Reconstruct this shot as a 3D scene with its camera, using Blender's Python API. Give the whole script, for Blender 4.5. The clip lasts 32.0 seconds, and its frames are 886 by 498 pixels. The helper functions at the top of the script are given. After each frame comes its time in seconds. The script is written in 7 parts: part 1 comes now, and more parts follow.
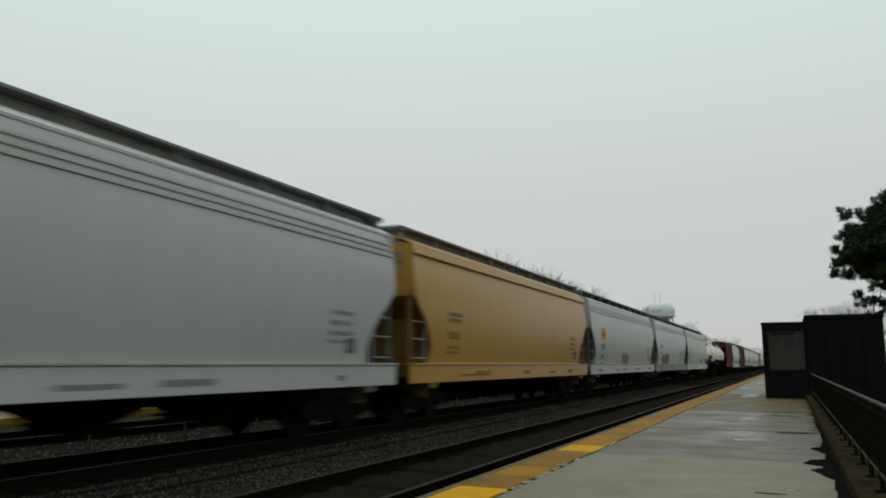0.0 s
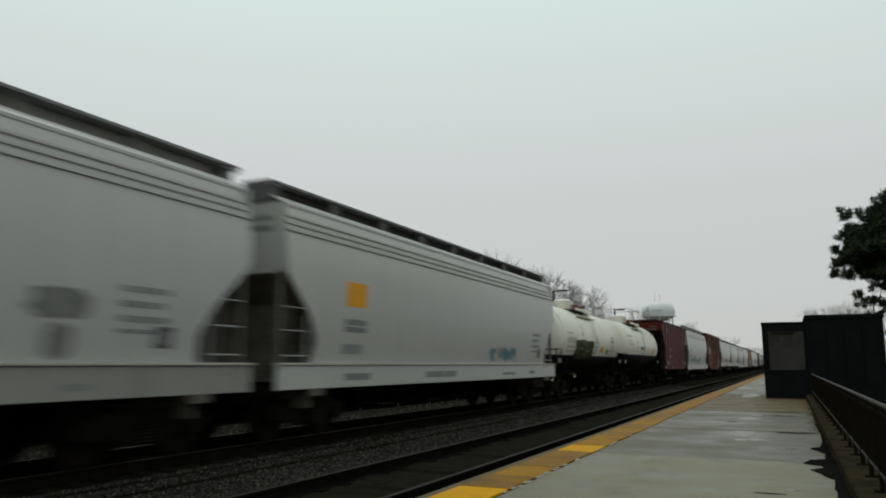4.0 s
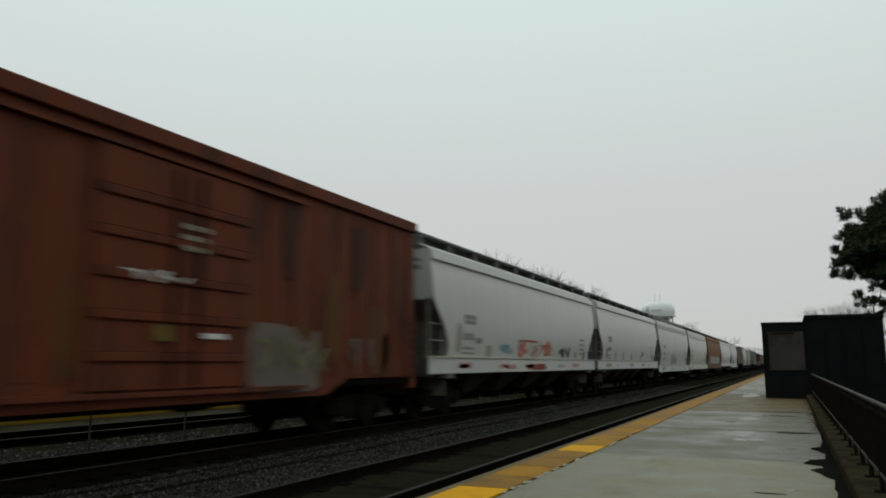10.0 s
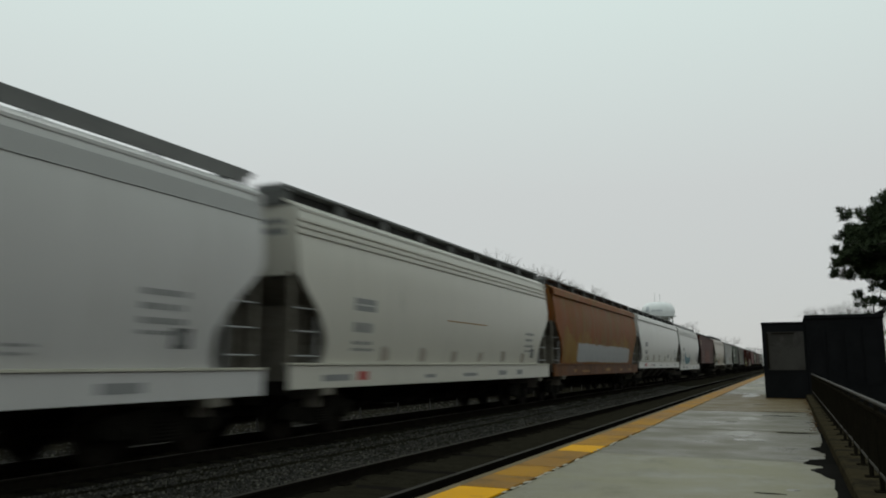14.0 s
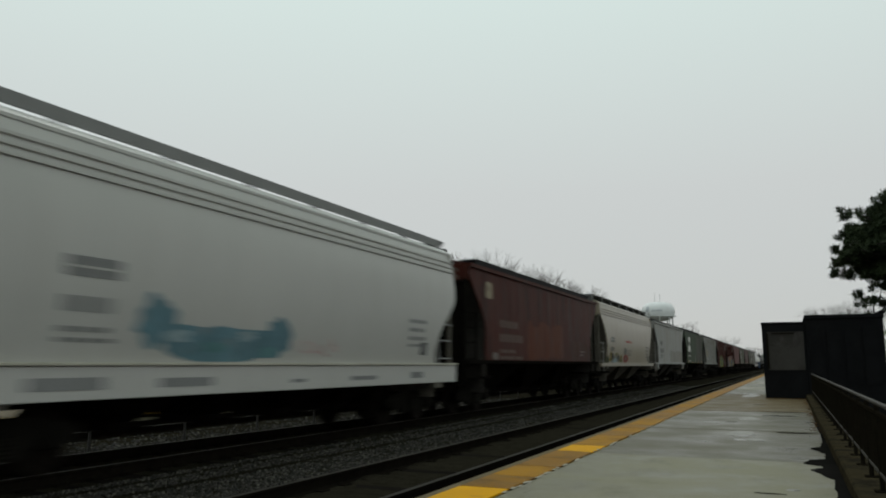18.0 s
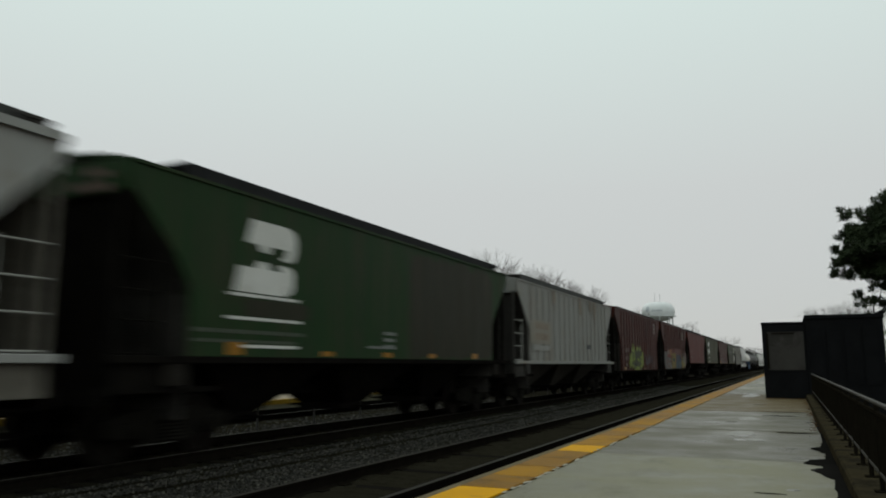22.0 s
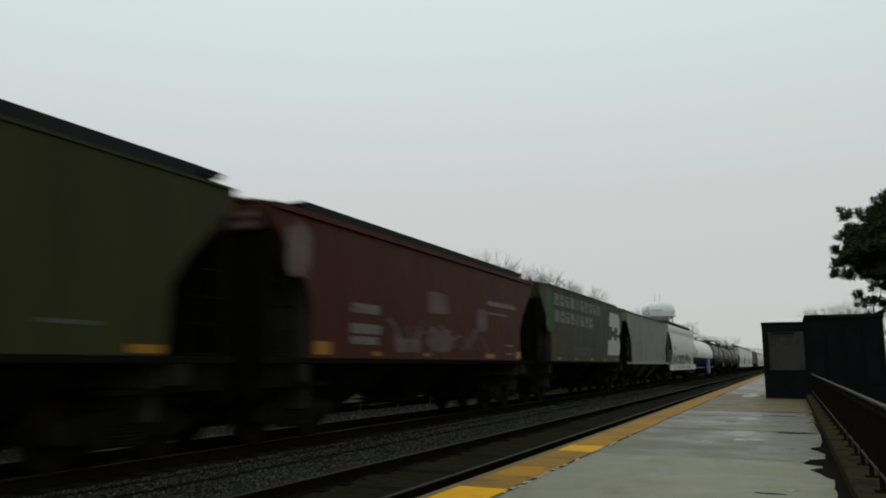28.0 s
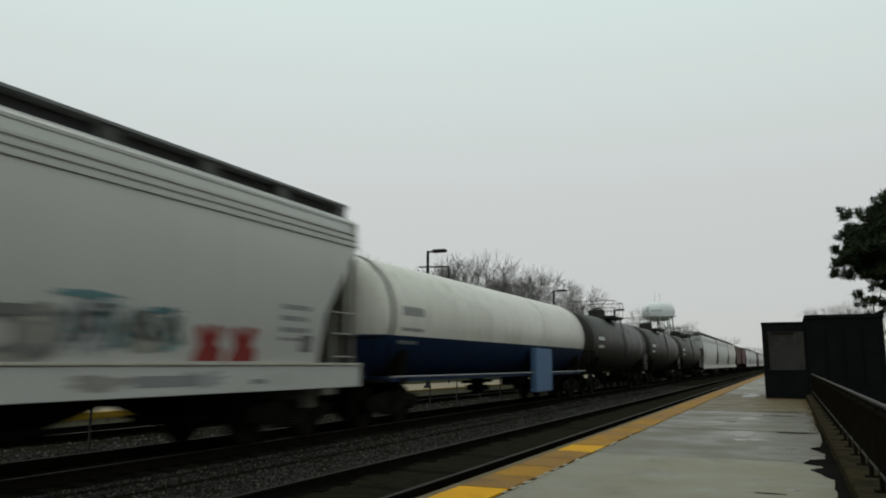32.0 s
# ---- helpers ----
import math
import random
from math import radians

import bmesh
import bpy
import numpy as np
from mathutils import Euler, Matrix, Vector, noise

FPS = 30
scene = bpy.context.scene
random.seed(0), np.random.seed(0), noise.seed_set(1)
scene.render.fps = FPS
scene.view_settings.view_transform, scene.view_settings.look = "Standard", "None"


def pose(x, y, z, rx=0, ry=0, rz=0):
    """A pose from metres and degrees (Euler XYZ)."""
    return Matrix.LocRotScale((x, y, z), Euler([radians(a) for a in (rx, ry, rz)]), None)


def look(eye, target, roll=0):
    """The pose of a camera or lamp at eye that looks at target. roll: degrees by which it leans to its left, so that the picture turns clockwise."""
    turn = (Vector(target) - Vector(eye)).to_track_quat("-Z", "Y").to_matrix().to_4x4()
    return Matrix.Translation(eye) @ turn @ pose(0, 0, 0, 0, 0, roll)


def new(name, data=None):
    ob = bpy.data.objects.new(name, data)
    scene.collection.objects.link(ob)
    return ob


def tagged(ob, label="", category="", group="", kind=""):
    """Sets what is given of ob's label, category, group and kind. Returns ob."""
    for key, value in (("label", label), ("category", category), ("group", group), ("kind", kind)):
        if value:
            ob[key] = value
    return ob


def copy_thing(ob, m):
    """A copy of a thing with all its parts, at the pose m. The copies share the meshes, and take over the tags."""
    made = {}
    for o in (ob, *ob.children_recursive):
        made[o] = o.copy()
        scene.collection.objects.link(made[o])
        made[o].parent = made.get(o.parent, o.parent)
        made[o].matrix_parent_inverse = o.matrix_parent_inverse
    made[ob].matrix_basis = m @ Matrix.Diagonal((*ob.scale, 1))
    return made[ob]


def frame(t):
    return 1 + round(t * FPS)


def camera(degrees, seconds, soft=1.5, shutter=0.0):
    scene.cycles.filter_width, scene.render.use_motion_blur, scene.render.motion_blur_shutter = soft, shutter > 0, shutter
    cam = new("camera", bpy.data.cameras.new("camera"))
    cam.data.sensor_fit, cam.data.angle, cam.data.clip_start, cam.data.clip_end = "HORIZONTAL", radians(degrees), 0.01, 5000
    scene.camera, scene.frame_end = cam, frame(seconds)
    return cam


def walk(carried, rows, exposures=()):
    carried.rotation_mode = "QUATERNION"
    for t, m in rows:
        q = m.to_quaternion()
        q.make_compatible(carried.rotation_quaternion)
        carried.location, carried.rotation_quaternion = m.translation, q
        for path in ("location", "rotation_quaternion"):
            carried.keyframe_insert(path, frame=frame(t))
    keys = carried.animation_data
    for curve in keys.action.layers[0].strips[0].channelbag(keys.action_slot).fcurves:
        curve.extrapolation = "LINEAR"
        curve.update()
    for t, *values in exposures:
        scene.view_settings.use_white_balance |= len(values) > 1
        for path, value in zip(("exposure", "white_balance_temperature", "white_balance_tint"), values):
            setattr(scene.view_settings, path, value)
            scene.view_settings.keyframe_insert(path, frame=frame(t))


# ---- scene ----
# Camera on the platform, standing still. z = 0 is the platform's surface, +Y runs along the line.
EYE = (0.0, 0.0, 1.2)
cam = camera(60.66, 32.0, soft=1.9, shutter=0.75)
VIEW = pose(*EYE, 90 + 8.656, 0, 24.37)
walk(cam, [(0.0, VIEW), (32.0, VIEW)], exposures=[(0.0, 0.0), (32.0, 0.0)])

# ---- overcast light ----
world = bpy.data.worlds.new("overcast_sky")
scene.world = world
world.use_nodes = True
wn = world.node_tree.nodes
wl = world.node_tree.links
for n in list(wn):
    wn.remove(n)
w_out = wn.new("ShaderNodeOutputWorld")
w_bg = wn.new("ShaderNodeBackground")
w_bg.inputs["Strength"].default_value = 1.0
w_sky = wn.new("ShaderNodeTexSky")
w_sky.sky_type = "NISHITA"
w_sky.sun_disc = False
w_sky.sun_elevation = radians(54)
w_sky.sun_rotation = radians(311)
w_dim = wn.new("ShaderNodeVectorMath")
w_dim.operation = "SCALE"
w_dim.inputs["Scale"].default_value = 0.1
w_co = wn.new("ShaderNodeTexCoord")
w_sep = wn.new("ShaderNodeSeparateXYZ")
w_ramp = wn.new("ShaderNodeValToRGB")
w_ramp.color_ramp.elements[0].position = 0.0
w_ramp.color_ramp.elements[0].color = (0.546, 0.561, 0.549, 1)
w_ramp.color_ramp.elements[1].position = 0.48
w_ramp.color_ramp.elements[1].color = (0.69, 0.805, 0.765, 1)
w_mid = w_ramp.color_ramp.elements.new(0.22)
w_mid.color = (0.606, 0.632, 0.617, 1)
w_mix = wn.new("ShaderNodeMix")
w_mix.data_type = "RGBA"
w_mix.inputs["Factor"].default_value = 0.95
wl.new(w_co.outputs["Generated"], w_sep.inputs[0])
wl.new(w_sep.outputs["Z"], w_ramp.inputs["Fac"])
wl.new(w_sky.outputs["Color"], w_dim.inputs[0])
wl.new(w_dim.outputs[0], w_mix.inputs["A"])
wl.new(w_ramp.outputs["Color"], w_mix.inputs["B"])
wl.new(w_mix.outputs["Result"], w_bg.inputs["Color"])
wl.new(w_bg.outputs[0], w_out.inputs[0])
sun = new("sun", bpy.data.lights.new("sun", "SUN"))
sun.data.energy = 0.5
sun.data.angle = radians(40)
sun.data.color = (1.0, 0.98, 0.95)
sun.matrix_basis = look((-16, 14, 30), (0, 0, 0))


# ---- materials ----
def surf(name, a, b, rough=(0.5, 0.75), scale=1.2, fine=30.0, bump=0.15, metal=0.0, stretch=(1, 1, 1),
         spots=None, spot_amount=0.3, spot_scale=2.0, coat=0.0, fine_mix=0.35, mid=0.5, random_shift=True, spec=0.2,
         streak=None, streak_amount=0.3):
    """A worn surface: two colours mixed by coarse and fine grain, and patches of a third colour."""
    m = bpy.data.materials.new(name)
    m.use_nodes = True
    nt = m.node_tree
    nd, ln = nt.nodes, nt.links
    bsdf = nd["Principled BSDF"]
    co = nd.new("ShaderNodeTexCoord")
    src = co.outputs["Object"]
    if random_shift:
        info = nd.new("ShaderNodeObjectInfo")
        sc = nd.new("ShaderNodeMath")
        sc.operation = "MULTIPLY"
        sc.inputs[1].default_value = 37.0
        ln.new(info.outputs["Random"], sc.inputs[0])
        add = nd.new("ShaderNodeVectorMath")
        ln.new(src, add.inputs[0])
        ln.new(sc.outputs[0], add.inputs[1])
        src = add.outputs[0]
    mp = nd.new("ShaderNodeMapping")
    mp.inputs["Scale"].default_value = stretch
    ln.new(src, mp.inputs["Vector"])

    def grain(s, d, r):
        n = nd.new("ShaderNodeTexNoise")
        n.inputs["Scale"].default_value = s
        n.inputs["Detail"].default_value = d
        n.inputs["Roughness"].default_value = r
        ln.new(mp.outputs[0], n.inputs["Vector"])
        return n.outputs["Fac"]

    coarse, small = grain(scale, 6, 0.6), grain(fine, 4, 0.6)
    mixv = nd.new("ShaderNodeMix")
    mixv.inputs["Factor"].default_value = fine_mix
    ln.new(coarse, mixv.inputs["A"])
    ln.new(small, mixv.inputs["B"])
    ramp = nd.new("ShaderNodeValToRGB")
    ramp.color_ramp.elements[0].position = mid - 0.2
    ramp.color_ramp.elements[0].color = (*a, 1)
    ramp.color_ramp.elements[1].position = mid + 0.2
    ramp.color_ramp.elements[1].color = (*b, 1)
    ln.new(mixv.outputs["Result"], ramp.inputs["Fac"])
    col = ramp.outputs["Color"]
    if spots:
        pt = grain(spot_scale, 8, 0.7)
        r2 = nd.new("ShaderNodeValToRGB")
        r2.color_ramp.elements[0].position = 0.66 - spot_amount * 0.4
        r2.color_ramp.elements[0].color = (0, 0, 0, 1)
        r2.color_ramp.elements[1].position = 0.80 - spot_amount * 0.4
        r2.color_ramp.elements[1].color = (0.8, 0.8, 0.8, 1)
        ln.new(pt, r2.inputs["Fac"])
        mx = nd.new("ShaderNodeMix")
        mx.data_type = "RGBA"
        ln.new(r2.outputs["Color"], mx.inputs["Factor"])
        ln.new(col, mx.inputs["A"])
        mx.inputs["B"].default_value = (*spots, 1)
        col = mx.outputs["Result"]
    if streak:
        # long runs down the sheet
        mp2 = nd.new("ShaderNodeMapping")
        mp2.inputs["Scale"].default_value = (3.2, 3.2, 0.16)
        ln.new(src, mp2.inputs["Vector"])
        sn = nd.new("ShaderNodeTexNoise")
        sn.inputs["Scale"].default_value = 1.6
        sn.inputs["Detail"].default_value = 7
        sn.inputs["Roughness"].default_value = 0.68
        ln.new(mp2.outputs[0], sn.inputs["Vector"])
        r3 = nd.new("ShaderNodeValToRGB")
        r3.color_ramp.elements[0].position = 0.50
        r3.color_ramp.elements[0].color = (0, 0, 0, 1)
        r3.color_ramp.elements[1].position = 0.72
        r3.color_ramp.elements[1].color = (streak_amount, streak_amount, streak_amount, 1)
        ln.new(sn.outputs["Fac"], r3.inputs["Fac"])
        mx2 = nd.new("ShaderNodeMix")
        mx2.data_type = "RGBA"
        ln.new(r3.outputs["Color"], mx2.inputs["Factor"])
        ln.new(col, mx2.inputs["A"])
        mx2.inputs["B"].default_value = (*streak, 1)
        col = mx2.outputs["Result"]
    ln.new(col, bsdf.inputs["Base Color"])
    rr = nd.new("ShaderNodeMapRange")
    rr.inputs["To Min"].default_value, rr.inputs["To Max"].default_value = rough
    rr.inputs["From Min"].default_value, rr.inputs["From Max"].default_value = 0.3, 0.7
    ln.new(mixv.outputs["Result"], rr.inputs["Value"])
    ln.new(rr.outputs["Result"], bsdf.inputs["Roughness"])
    bsdf.inputs["Metallic"].default_value = metal
    bsdf.inputs["Specular IOR Level"].default_value = spec
    bsdf.inputs["Coat Weight"].default_value = coat
    if bump:
        bp = nd.new("ShaderNodeBump")
        bp.inputs["Strength"].default_value = bump
        bp.inputs["Distance"].default_value = 0.02
        ln.new(small, bp.inputs["Height"])
        ln.new(bp.outputs[0], bsdf.inputs["Normal"])
    return m


def paint(name, c, dirt=(0.12, 0.10, 0.085), amount=0.25, vary=0.82, rough=(0.42, 0.65), streak=None, runs=0.3, spec=0.07):
    """Weathered car paint with streaks that run down the sheet."""
    d = tuple(v * vary for v in c)
    return surf(name, d, c, rough=rough, scale=1.1, fine=9.0, bump=0.05, stretch=(1.6, 1.6, 0.35), spots=dirt,
                spot_amount=amount, spot_scale=1.3, fine_mix=0.3, spec=spec, streak=streak, streak_amount=runs)


M_concrete = surf("wet_concrete", (0.122, 0.111, 0.068), (0.210, 0.194, 0.130), rough=(0.2, 0.7), scale=1.1, fine=60, bump=0.12, fine_mix=0.22,
                  spots=(0.098, 0.088, 0.056), spot_amount=0.34, spot_scale=1.7, spec=0.15)
M_concrete_b = surf("damp_concrete", (0.060, 0.051, 0.029), (0.106, 0.092, 0.058), rough=(0.16, 0.66), scale=0.9, fine=60, bump=0.12, fine_mix=0.22,
                    spots=(0.138, 0.126, 0.092), spot_amount=0.24, spot_scale=1.1, spec=0.19)
M_film = surf("water_film", (0.085, 0.076, 0.052), (0.14, 0.127, 0.092), rough=(0.14, 0.5), scale=1.8, fine=50, bump=0.08, fine_mix=0.3, spec=0.36)
M_concrete_c = surf("leaf_stained_concrete", (0.075, 0.054, 0.025), (0.14, 0.105, 0.056), rough=(0.25, 0.8), scale=1.2, fine=38, bump=0.2, fine_mix=0.4,
                    spots=(0.15, 0.13, 0.09), spot_amount=0.3, spot_scale=0.7, spec=0.08)
M_tile_orange = surf("orange_tile", (0.24, 0.115, 0.010), (0.36, 0.18, 0.016), rough=(0.5, 0.7), scale=2.2, bump=0.15, spots=(0.15, 0.08, 0.02), spot_amount=0.35, spec=0.04)
M_nosing = surf("crumbling_nosing", (0.075, 0.058, 0.034), (0.17, 0.135, 0.085), rough=(0.6, 0.85), scale=3, fine=30, bump=0.4, spec=0.04)
M_kerb = surf("stained_kerb", (0.02, 0.0165, 0.0095), (0.062, 0.051, 0.030), rough=(0.5, 0.8), scale=2, fine=50, bump=0.3,
              spots=(0.012, 0.011, 0.009), spot_amount=0.5, spec=0.0)
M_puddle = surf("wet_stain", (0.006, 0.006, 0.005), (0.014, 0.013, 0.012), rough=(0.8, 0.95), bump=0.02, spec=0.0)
M_yellow = surf("yellow_tile", (0.50, 0.24, 0.004), (0.64, 0.32, 0.006), rough=(0.55, 0.75), scale=3, bump=0.1, spec=0.05, spots=(0.30, 0.15, 0.01), spot_amount=0.2)
M_brown = surf("dirty_tile", (0.16, 0.078, 0.009), (0.27, 0.132, 0.016), rough=(0.4, 0.65), scale=2.2, bump=0.15,
               spots=(0.10, 0.058, 0.02), spot_amount=0.4, spec=0.04)
M_ballast = surf("ballast", (0.007, 0.0065, 0.0045), (0.028, 0.025, 0.0175), rough=(0.7, 0.95), scale=5, fine=26, bump=0.9, fine_mix=0.6, spec=0.0)
M_tie = surf("old_sleeper", (0.006, 0.0055, 0.005), (0.016, 0.014, 0.012), rough=(0.75, 0.95), scale=3, fine=40, bump=0.4,
             stretch=(0.3, 3, 3), spec=0.0)
M_rail = surf("rail_steel", (0.005, 0.0045, 0.0035), (0.011, 0.0092, 0.007), rough=(0.65, 0.85), scale=4, bump=0.1, spec=0.0)
M_railhead = surf("rail_head", (0.016, 0.0138, 0.0115), (0.04, 0.035, 0.03), rough=(0.5, 0.7), scale=4, bump=0.0, metal=0.1, spec=0.03)
M_ground = surf("ground", (0.02, 0.023, 0.012), (0.045, 0.042, 0.026), rough=(0.8, 1.0), scale=0.4, fine=12, bump=0.5, spec=0.0)
M_black_panel = surf("black_enamel", (0.007, 0.0072, 0.0078), (0.013, 0.0133, 0.0142), rough=(0.5, 0.7), scale=2, bump=0.02, spec=0.0)
M_black_pane = surf("smoked_pane", (0.022, 0.020, 0.017), (0.048, 0.045, 0.040), rough=(0.2, 0.35), scale=1.2, bump=0.01, spec=0.15)
M_fence = surf("brown_black_steel", (0.007, 0.006, 0.0042), (0.016, 0.0135, 0.0092), rough=(0.5, 0.7), scale=6, bump=0.05, spec=0.0)
M_handrail = surf("worn_rail", (0.032, 0.029, 0.025), (0.07, 0.064, 0.056), rough=(0.5, 0.7), scale=6, bump=0.05, spec=0.08)
M_mustard = surf("worn_mustard_edge", (0.13, 0.085, 0.012), (0.22, 0.14, 0.02), rough=(0.5, 0.7), scale=2, bump=0.1, spec=0.1)
M_far_yellow = surf("yellow_edge_paint", (0.21, 0.125, 0.012), (0.32, 0.195, 0.02), rough=(0.5, 0.7), scale=2, bump=0.1, spec=0.1, spots=(0.14, 0.10, 0.04), spot_amount=0.3)
M_pole = surf("dark_pole", (0.02, 0.02, 0.02), (0.035, 0.035, 0.034), rough=(0.4, 0.6), bump=0.02, spec=0.08)
M_post = surf("galvanised_post", (0.035, 0.034, 0.032), (0.07, 0.067, 0.063), rough=(0.4, 0.6), bump=0.05, metal=0.2)
M_bark = surf("bare_bark", (0.035, 0.032, 0.029), (0.07, 0.064, 0.058), rough=(0.8, 1.0), scale=3, bump=0.4)
M_twig = surf("bare_twig", (0.075, 0.067, 0.061), (0.135, 0.122, 0.112), rough=(0.8, 1.0), scale=3, bump=0.0)
M_needle = surf("pine_needles", (0.016, 0.025, 0.013), (0.042, 0.056, 0.026), rough=(0.6, 0.85), scale=2, bump=0.0, spec=0.05)
M_leaf = surf("shrub_leaves", (0.06, 0.09, 0.03), (0.12, 0.16, 0.06), rough=(0.6, 0.85), scale=2, bump=0.0)
M_chip = surf("pale_mortar", (0.22, 0.20, 0.16), (0.38, 0.35, 0.29), rough=(0.7, 0.9), scale=6, bump=0.1, spec=0.05)
M_litter = surf("dead_leaf", (0.07, 0.04, 0.015), (0.16, 0.095, 0.04), rough=(0.7, 0.9), scale=8, bump=0.0, spec=0.05)
# tower paint and its mark are paled: distance haze put into both colours
M_tower = surf("tower_paint", (0.66, 0.67, 0.67), (0.76, 0.77, 0.77), rough=(0.4, 0.6), scale=0.15, fine=2, bump=0.0)
M_tower_mark = surf("tower_mark", (0.42, 0.44, 0.47), (0.50, 0.52, 0.55), rough=(0.5, 0.6), bump=0.0)
M_wall_far = surf("pale_wall", (0.17, 0.133, 0.088), (0.25, 0.20, 0.14), rough=(0.7, 0.9), scale=0.5, bump=0.1)

# near black: the shade beneath the cars is put into this base colour
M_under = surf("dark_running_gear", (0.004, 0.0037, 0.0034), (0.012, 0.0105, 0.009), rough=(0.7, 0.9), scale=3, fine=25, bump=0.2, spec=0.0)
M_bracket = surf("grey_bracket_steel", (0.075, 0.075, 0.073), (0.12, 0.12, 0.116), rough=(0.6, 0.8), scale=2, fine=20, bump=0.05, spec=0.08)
# dusty steel, darkened further by underbody shade put into the colour
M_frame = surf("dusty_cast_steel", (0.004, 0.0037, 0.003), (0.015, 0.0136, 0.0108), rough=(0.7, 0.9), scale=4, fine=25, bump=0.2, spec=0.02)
M_jack = surf("dull_jacking_pad", (0.01, 0.0088, 0.0074), (0.024, 0.021, 0.018), rough=(0.7, 0.9), scale=4, fine=25, bump=0.1, spec=0.02)
M_ledge_dust = surf("dusty_ledge", (0.30, 0.285, 0.235), (0.46, 0.44, 0.37), rough=(0.6, 0.8), scale=2, fine=20, bump=0.05, spec=0.1)
M_fascia = surf("grey_board_edge", (0.085, 0.086, 0.086), (0.135, 0.136, 0.134), rough=(0.5, 0.7), scale=1.5, fine=20, bump=0.05, spec=0.1)
M_fascia_dark = surf("blackened_board_edge", (0.011, 0.011, 0.0115), (0.026, 0.026, 0.027), rough=(0.6, 0.8), scale=2, fine=20, bump=0.05, spec=0.05)
M_fascia_mid = surf("grimy_board_edge", (0.035, 0.035, 0.034), (0.065, 0.065, 0.063), rough=(0.6, 0.8), scale=2, fine=20, bump=0.05, spec=0.06)
M_fascia_soft = surf("dull_board_edge", (0.11, 0.11, 0.108), (0.17, 0.17, 0.166), rough=(0.5, 0.7), scale=1.5, fine=20, bump=0.05, spec=0.1)
M_fascia_light = surf("pale_board_edge", (0.17, 0.17, 0.168), (0.25, 0.25, 0.245), rough=(0.5, 0.7), scale=1.5, fine=20, bump=0.05, spec=0.1)
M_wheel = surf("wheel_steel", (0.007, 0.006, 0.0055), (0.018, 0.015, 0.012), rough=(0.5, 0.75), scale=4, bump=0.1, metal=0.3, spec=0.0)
M_grating = surf("running_board_steel", (0.13, 0.132, 0.132), (0.22, 0.222, 0.222), rough=(0.5, 0.7), scale=2, fine=30, bump=0.1, metal=0.1)
M_black_car = surf("black_tank_paint", (0.016, 0.0145, 0.0115), (0.034, 0.030, 0.024), rough=(0.35, 0.55), scale=0.8, fine=10, bump=0.03,
                   stretch=(1.5, 1.5, 0.5), spots=(0.06, 0.05, 0.038), spot_amount=0.25, spec=0.18)
M_black_low = surf("black_lower_shell", (0.005, 0.0045, 0.004), (0.012, 0.0105, 0.009), rough=(0.4, 0.6), scale=0.8, fine=10, bump=0.03,
                   spots=(0.03, 0.026, 0.02), spot_amount=0.2, spec=0.1)
M_soft_letter = surf("soft_grey_lettering", (0.36, 0.35, 0.33), (0.46, 0.45, 0.42), bump=0.0)
M_letter = surf("grey_lettering", (0.15, 0.15, 0.15), (0.235, 0.235, 0.232), bump=0.0)
M_white_letter = surf("white_lettering", (0.5, 0.49, 0.46), (0.66, 0.65, 0.62), bump=0.0, spots=(0.2, 0.17, 0.15), spot_amount=0.2)
M_dark_letter = surf("dark_lettering", (0.03, 0.03, 0.032), (0.05, 0.05, 0.052), bump=0.0)
M_amber = surf("amber_reflector", (0.22, 0.095, 0.004), (0.30, 0.13, 0.006), rough=(0.3, 0.4), bump=0.0)
M_rung = surf("ladder_steel", (0.20, 0.20, 0.20), (0.30, 0.30, 0.30), rough=(0.35, 0.5), bump=0.0, metal=0.2)


def flat(name, c):
    return surf(name, tuple(v * 0.75 for v in c), c, rough=(0.5, 0.65), scale=2.5, fine=20, bump=0.0)


def spray(name, c, worn=(0.16, 0.15, 0.14), amount=0.3):
    """Weathered spray paint: uneven, with overspray and worn patches."""
    return surf(name, tuple(v * 0.55 for v in c), tuple(min(v * 1.15, 0.8) for v in c), rough=(0.55, 0.75), scale=2.2, fine=11, bump=0.0, fine_mix=0.45,
                stretch=(1.2, 1.2, 0.8), spots=worn, spot_amount=amount, spot_scale=2.6)


G_blue = spray("spray_blue", (0.12, 0.25, 0.31), (0.22, 0.21, 0.195))
G_teal = spray("spray_teal", (0.10, 0.21, 0.22), (0.22, 0.21, 0.195))
G_green = spray("spray_green", (0.11, 0.26, 0.10), (0.22, 0.21, 0.195))
G_red = spray("spray_red", (0.42, 0.06, 0.05), (0.22, 0.21, 0.195))
G_coral = spray("spray_coral", (0.55, 0.22, 0.15), (0.22, 0.21, 0.195))
G_black = spray("spray_black", (0.02, 0.02, 0.02), (0.06, 0.058, 0.055))
G_grey = spray("spray_grey", (0.2, 0.2, 0.19), (0.22, 0.21, 0.195))
G_olive = spray("spray_olive", (0.16, 0.15, 0.07), (0.22, 0.21, 0.195))
G_faint_blue = spray("faded_spray_blue", (0.28, 0.37, 0.40), (0.22, 0.21, 0.195))
G_faint_green = spray("faded_spray_green", (0.31, 0.41, 0.27), (0.22, 0.21, 0.195))
M_coam = surf("dark_coaming", (0.035, 0.035, 0.035), (0.09, 0.09, 0.088), rough=(0.6, 0.8), scale=2, fine=20, bump=0.05, spec=0.08)
D_yellow = spray("old_yellow_spray", (0.185, 0.135, 0.018), (0.045, 0.022, 0.018))
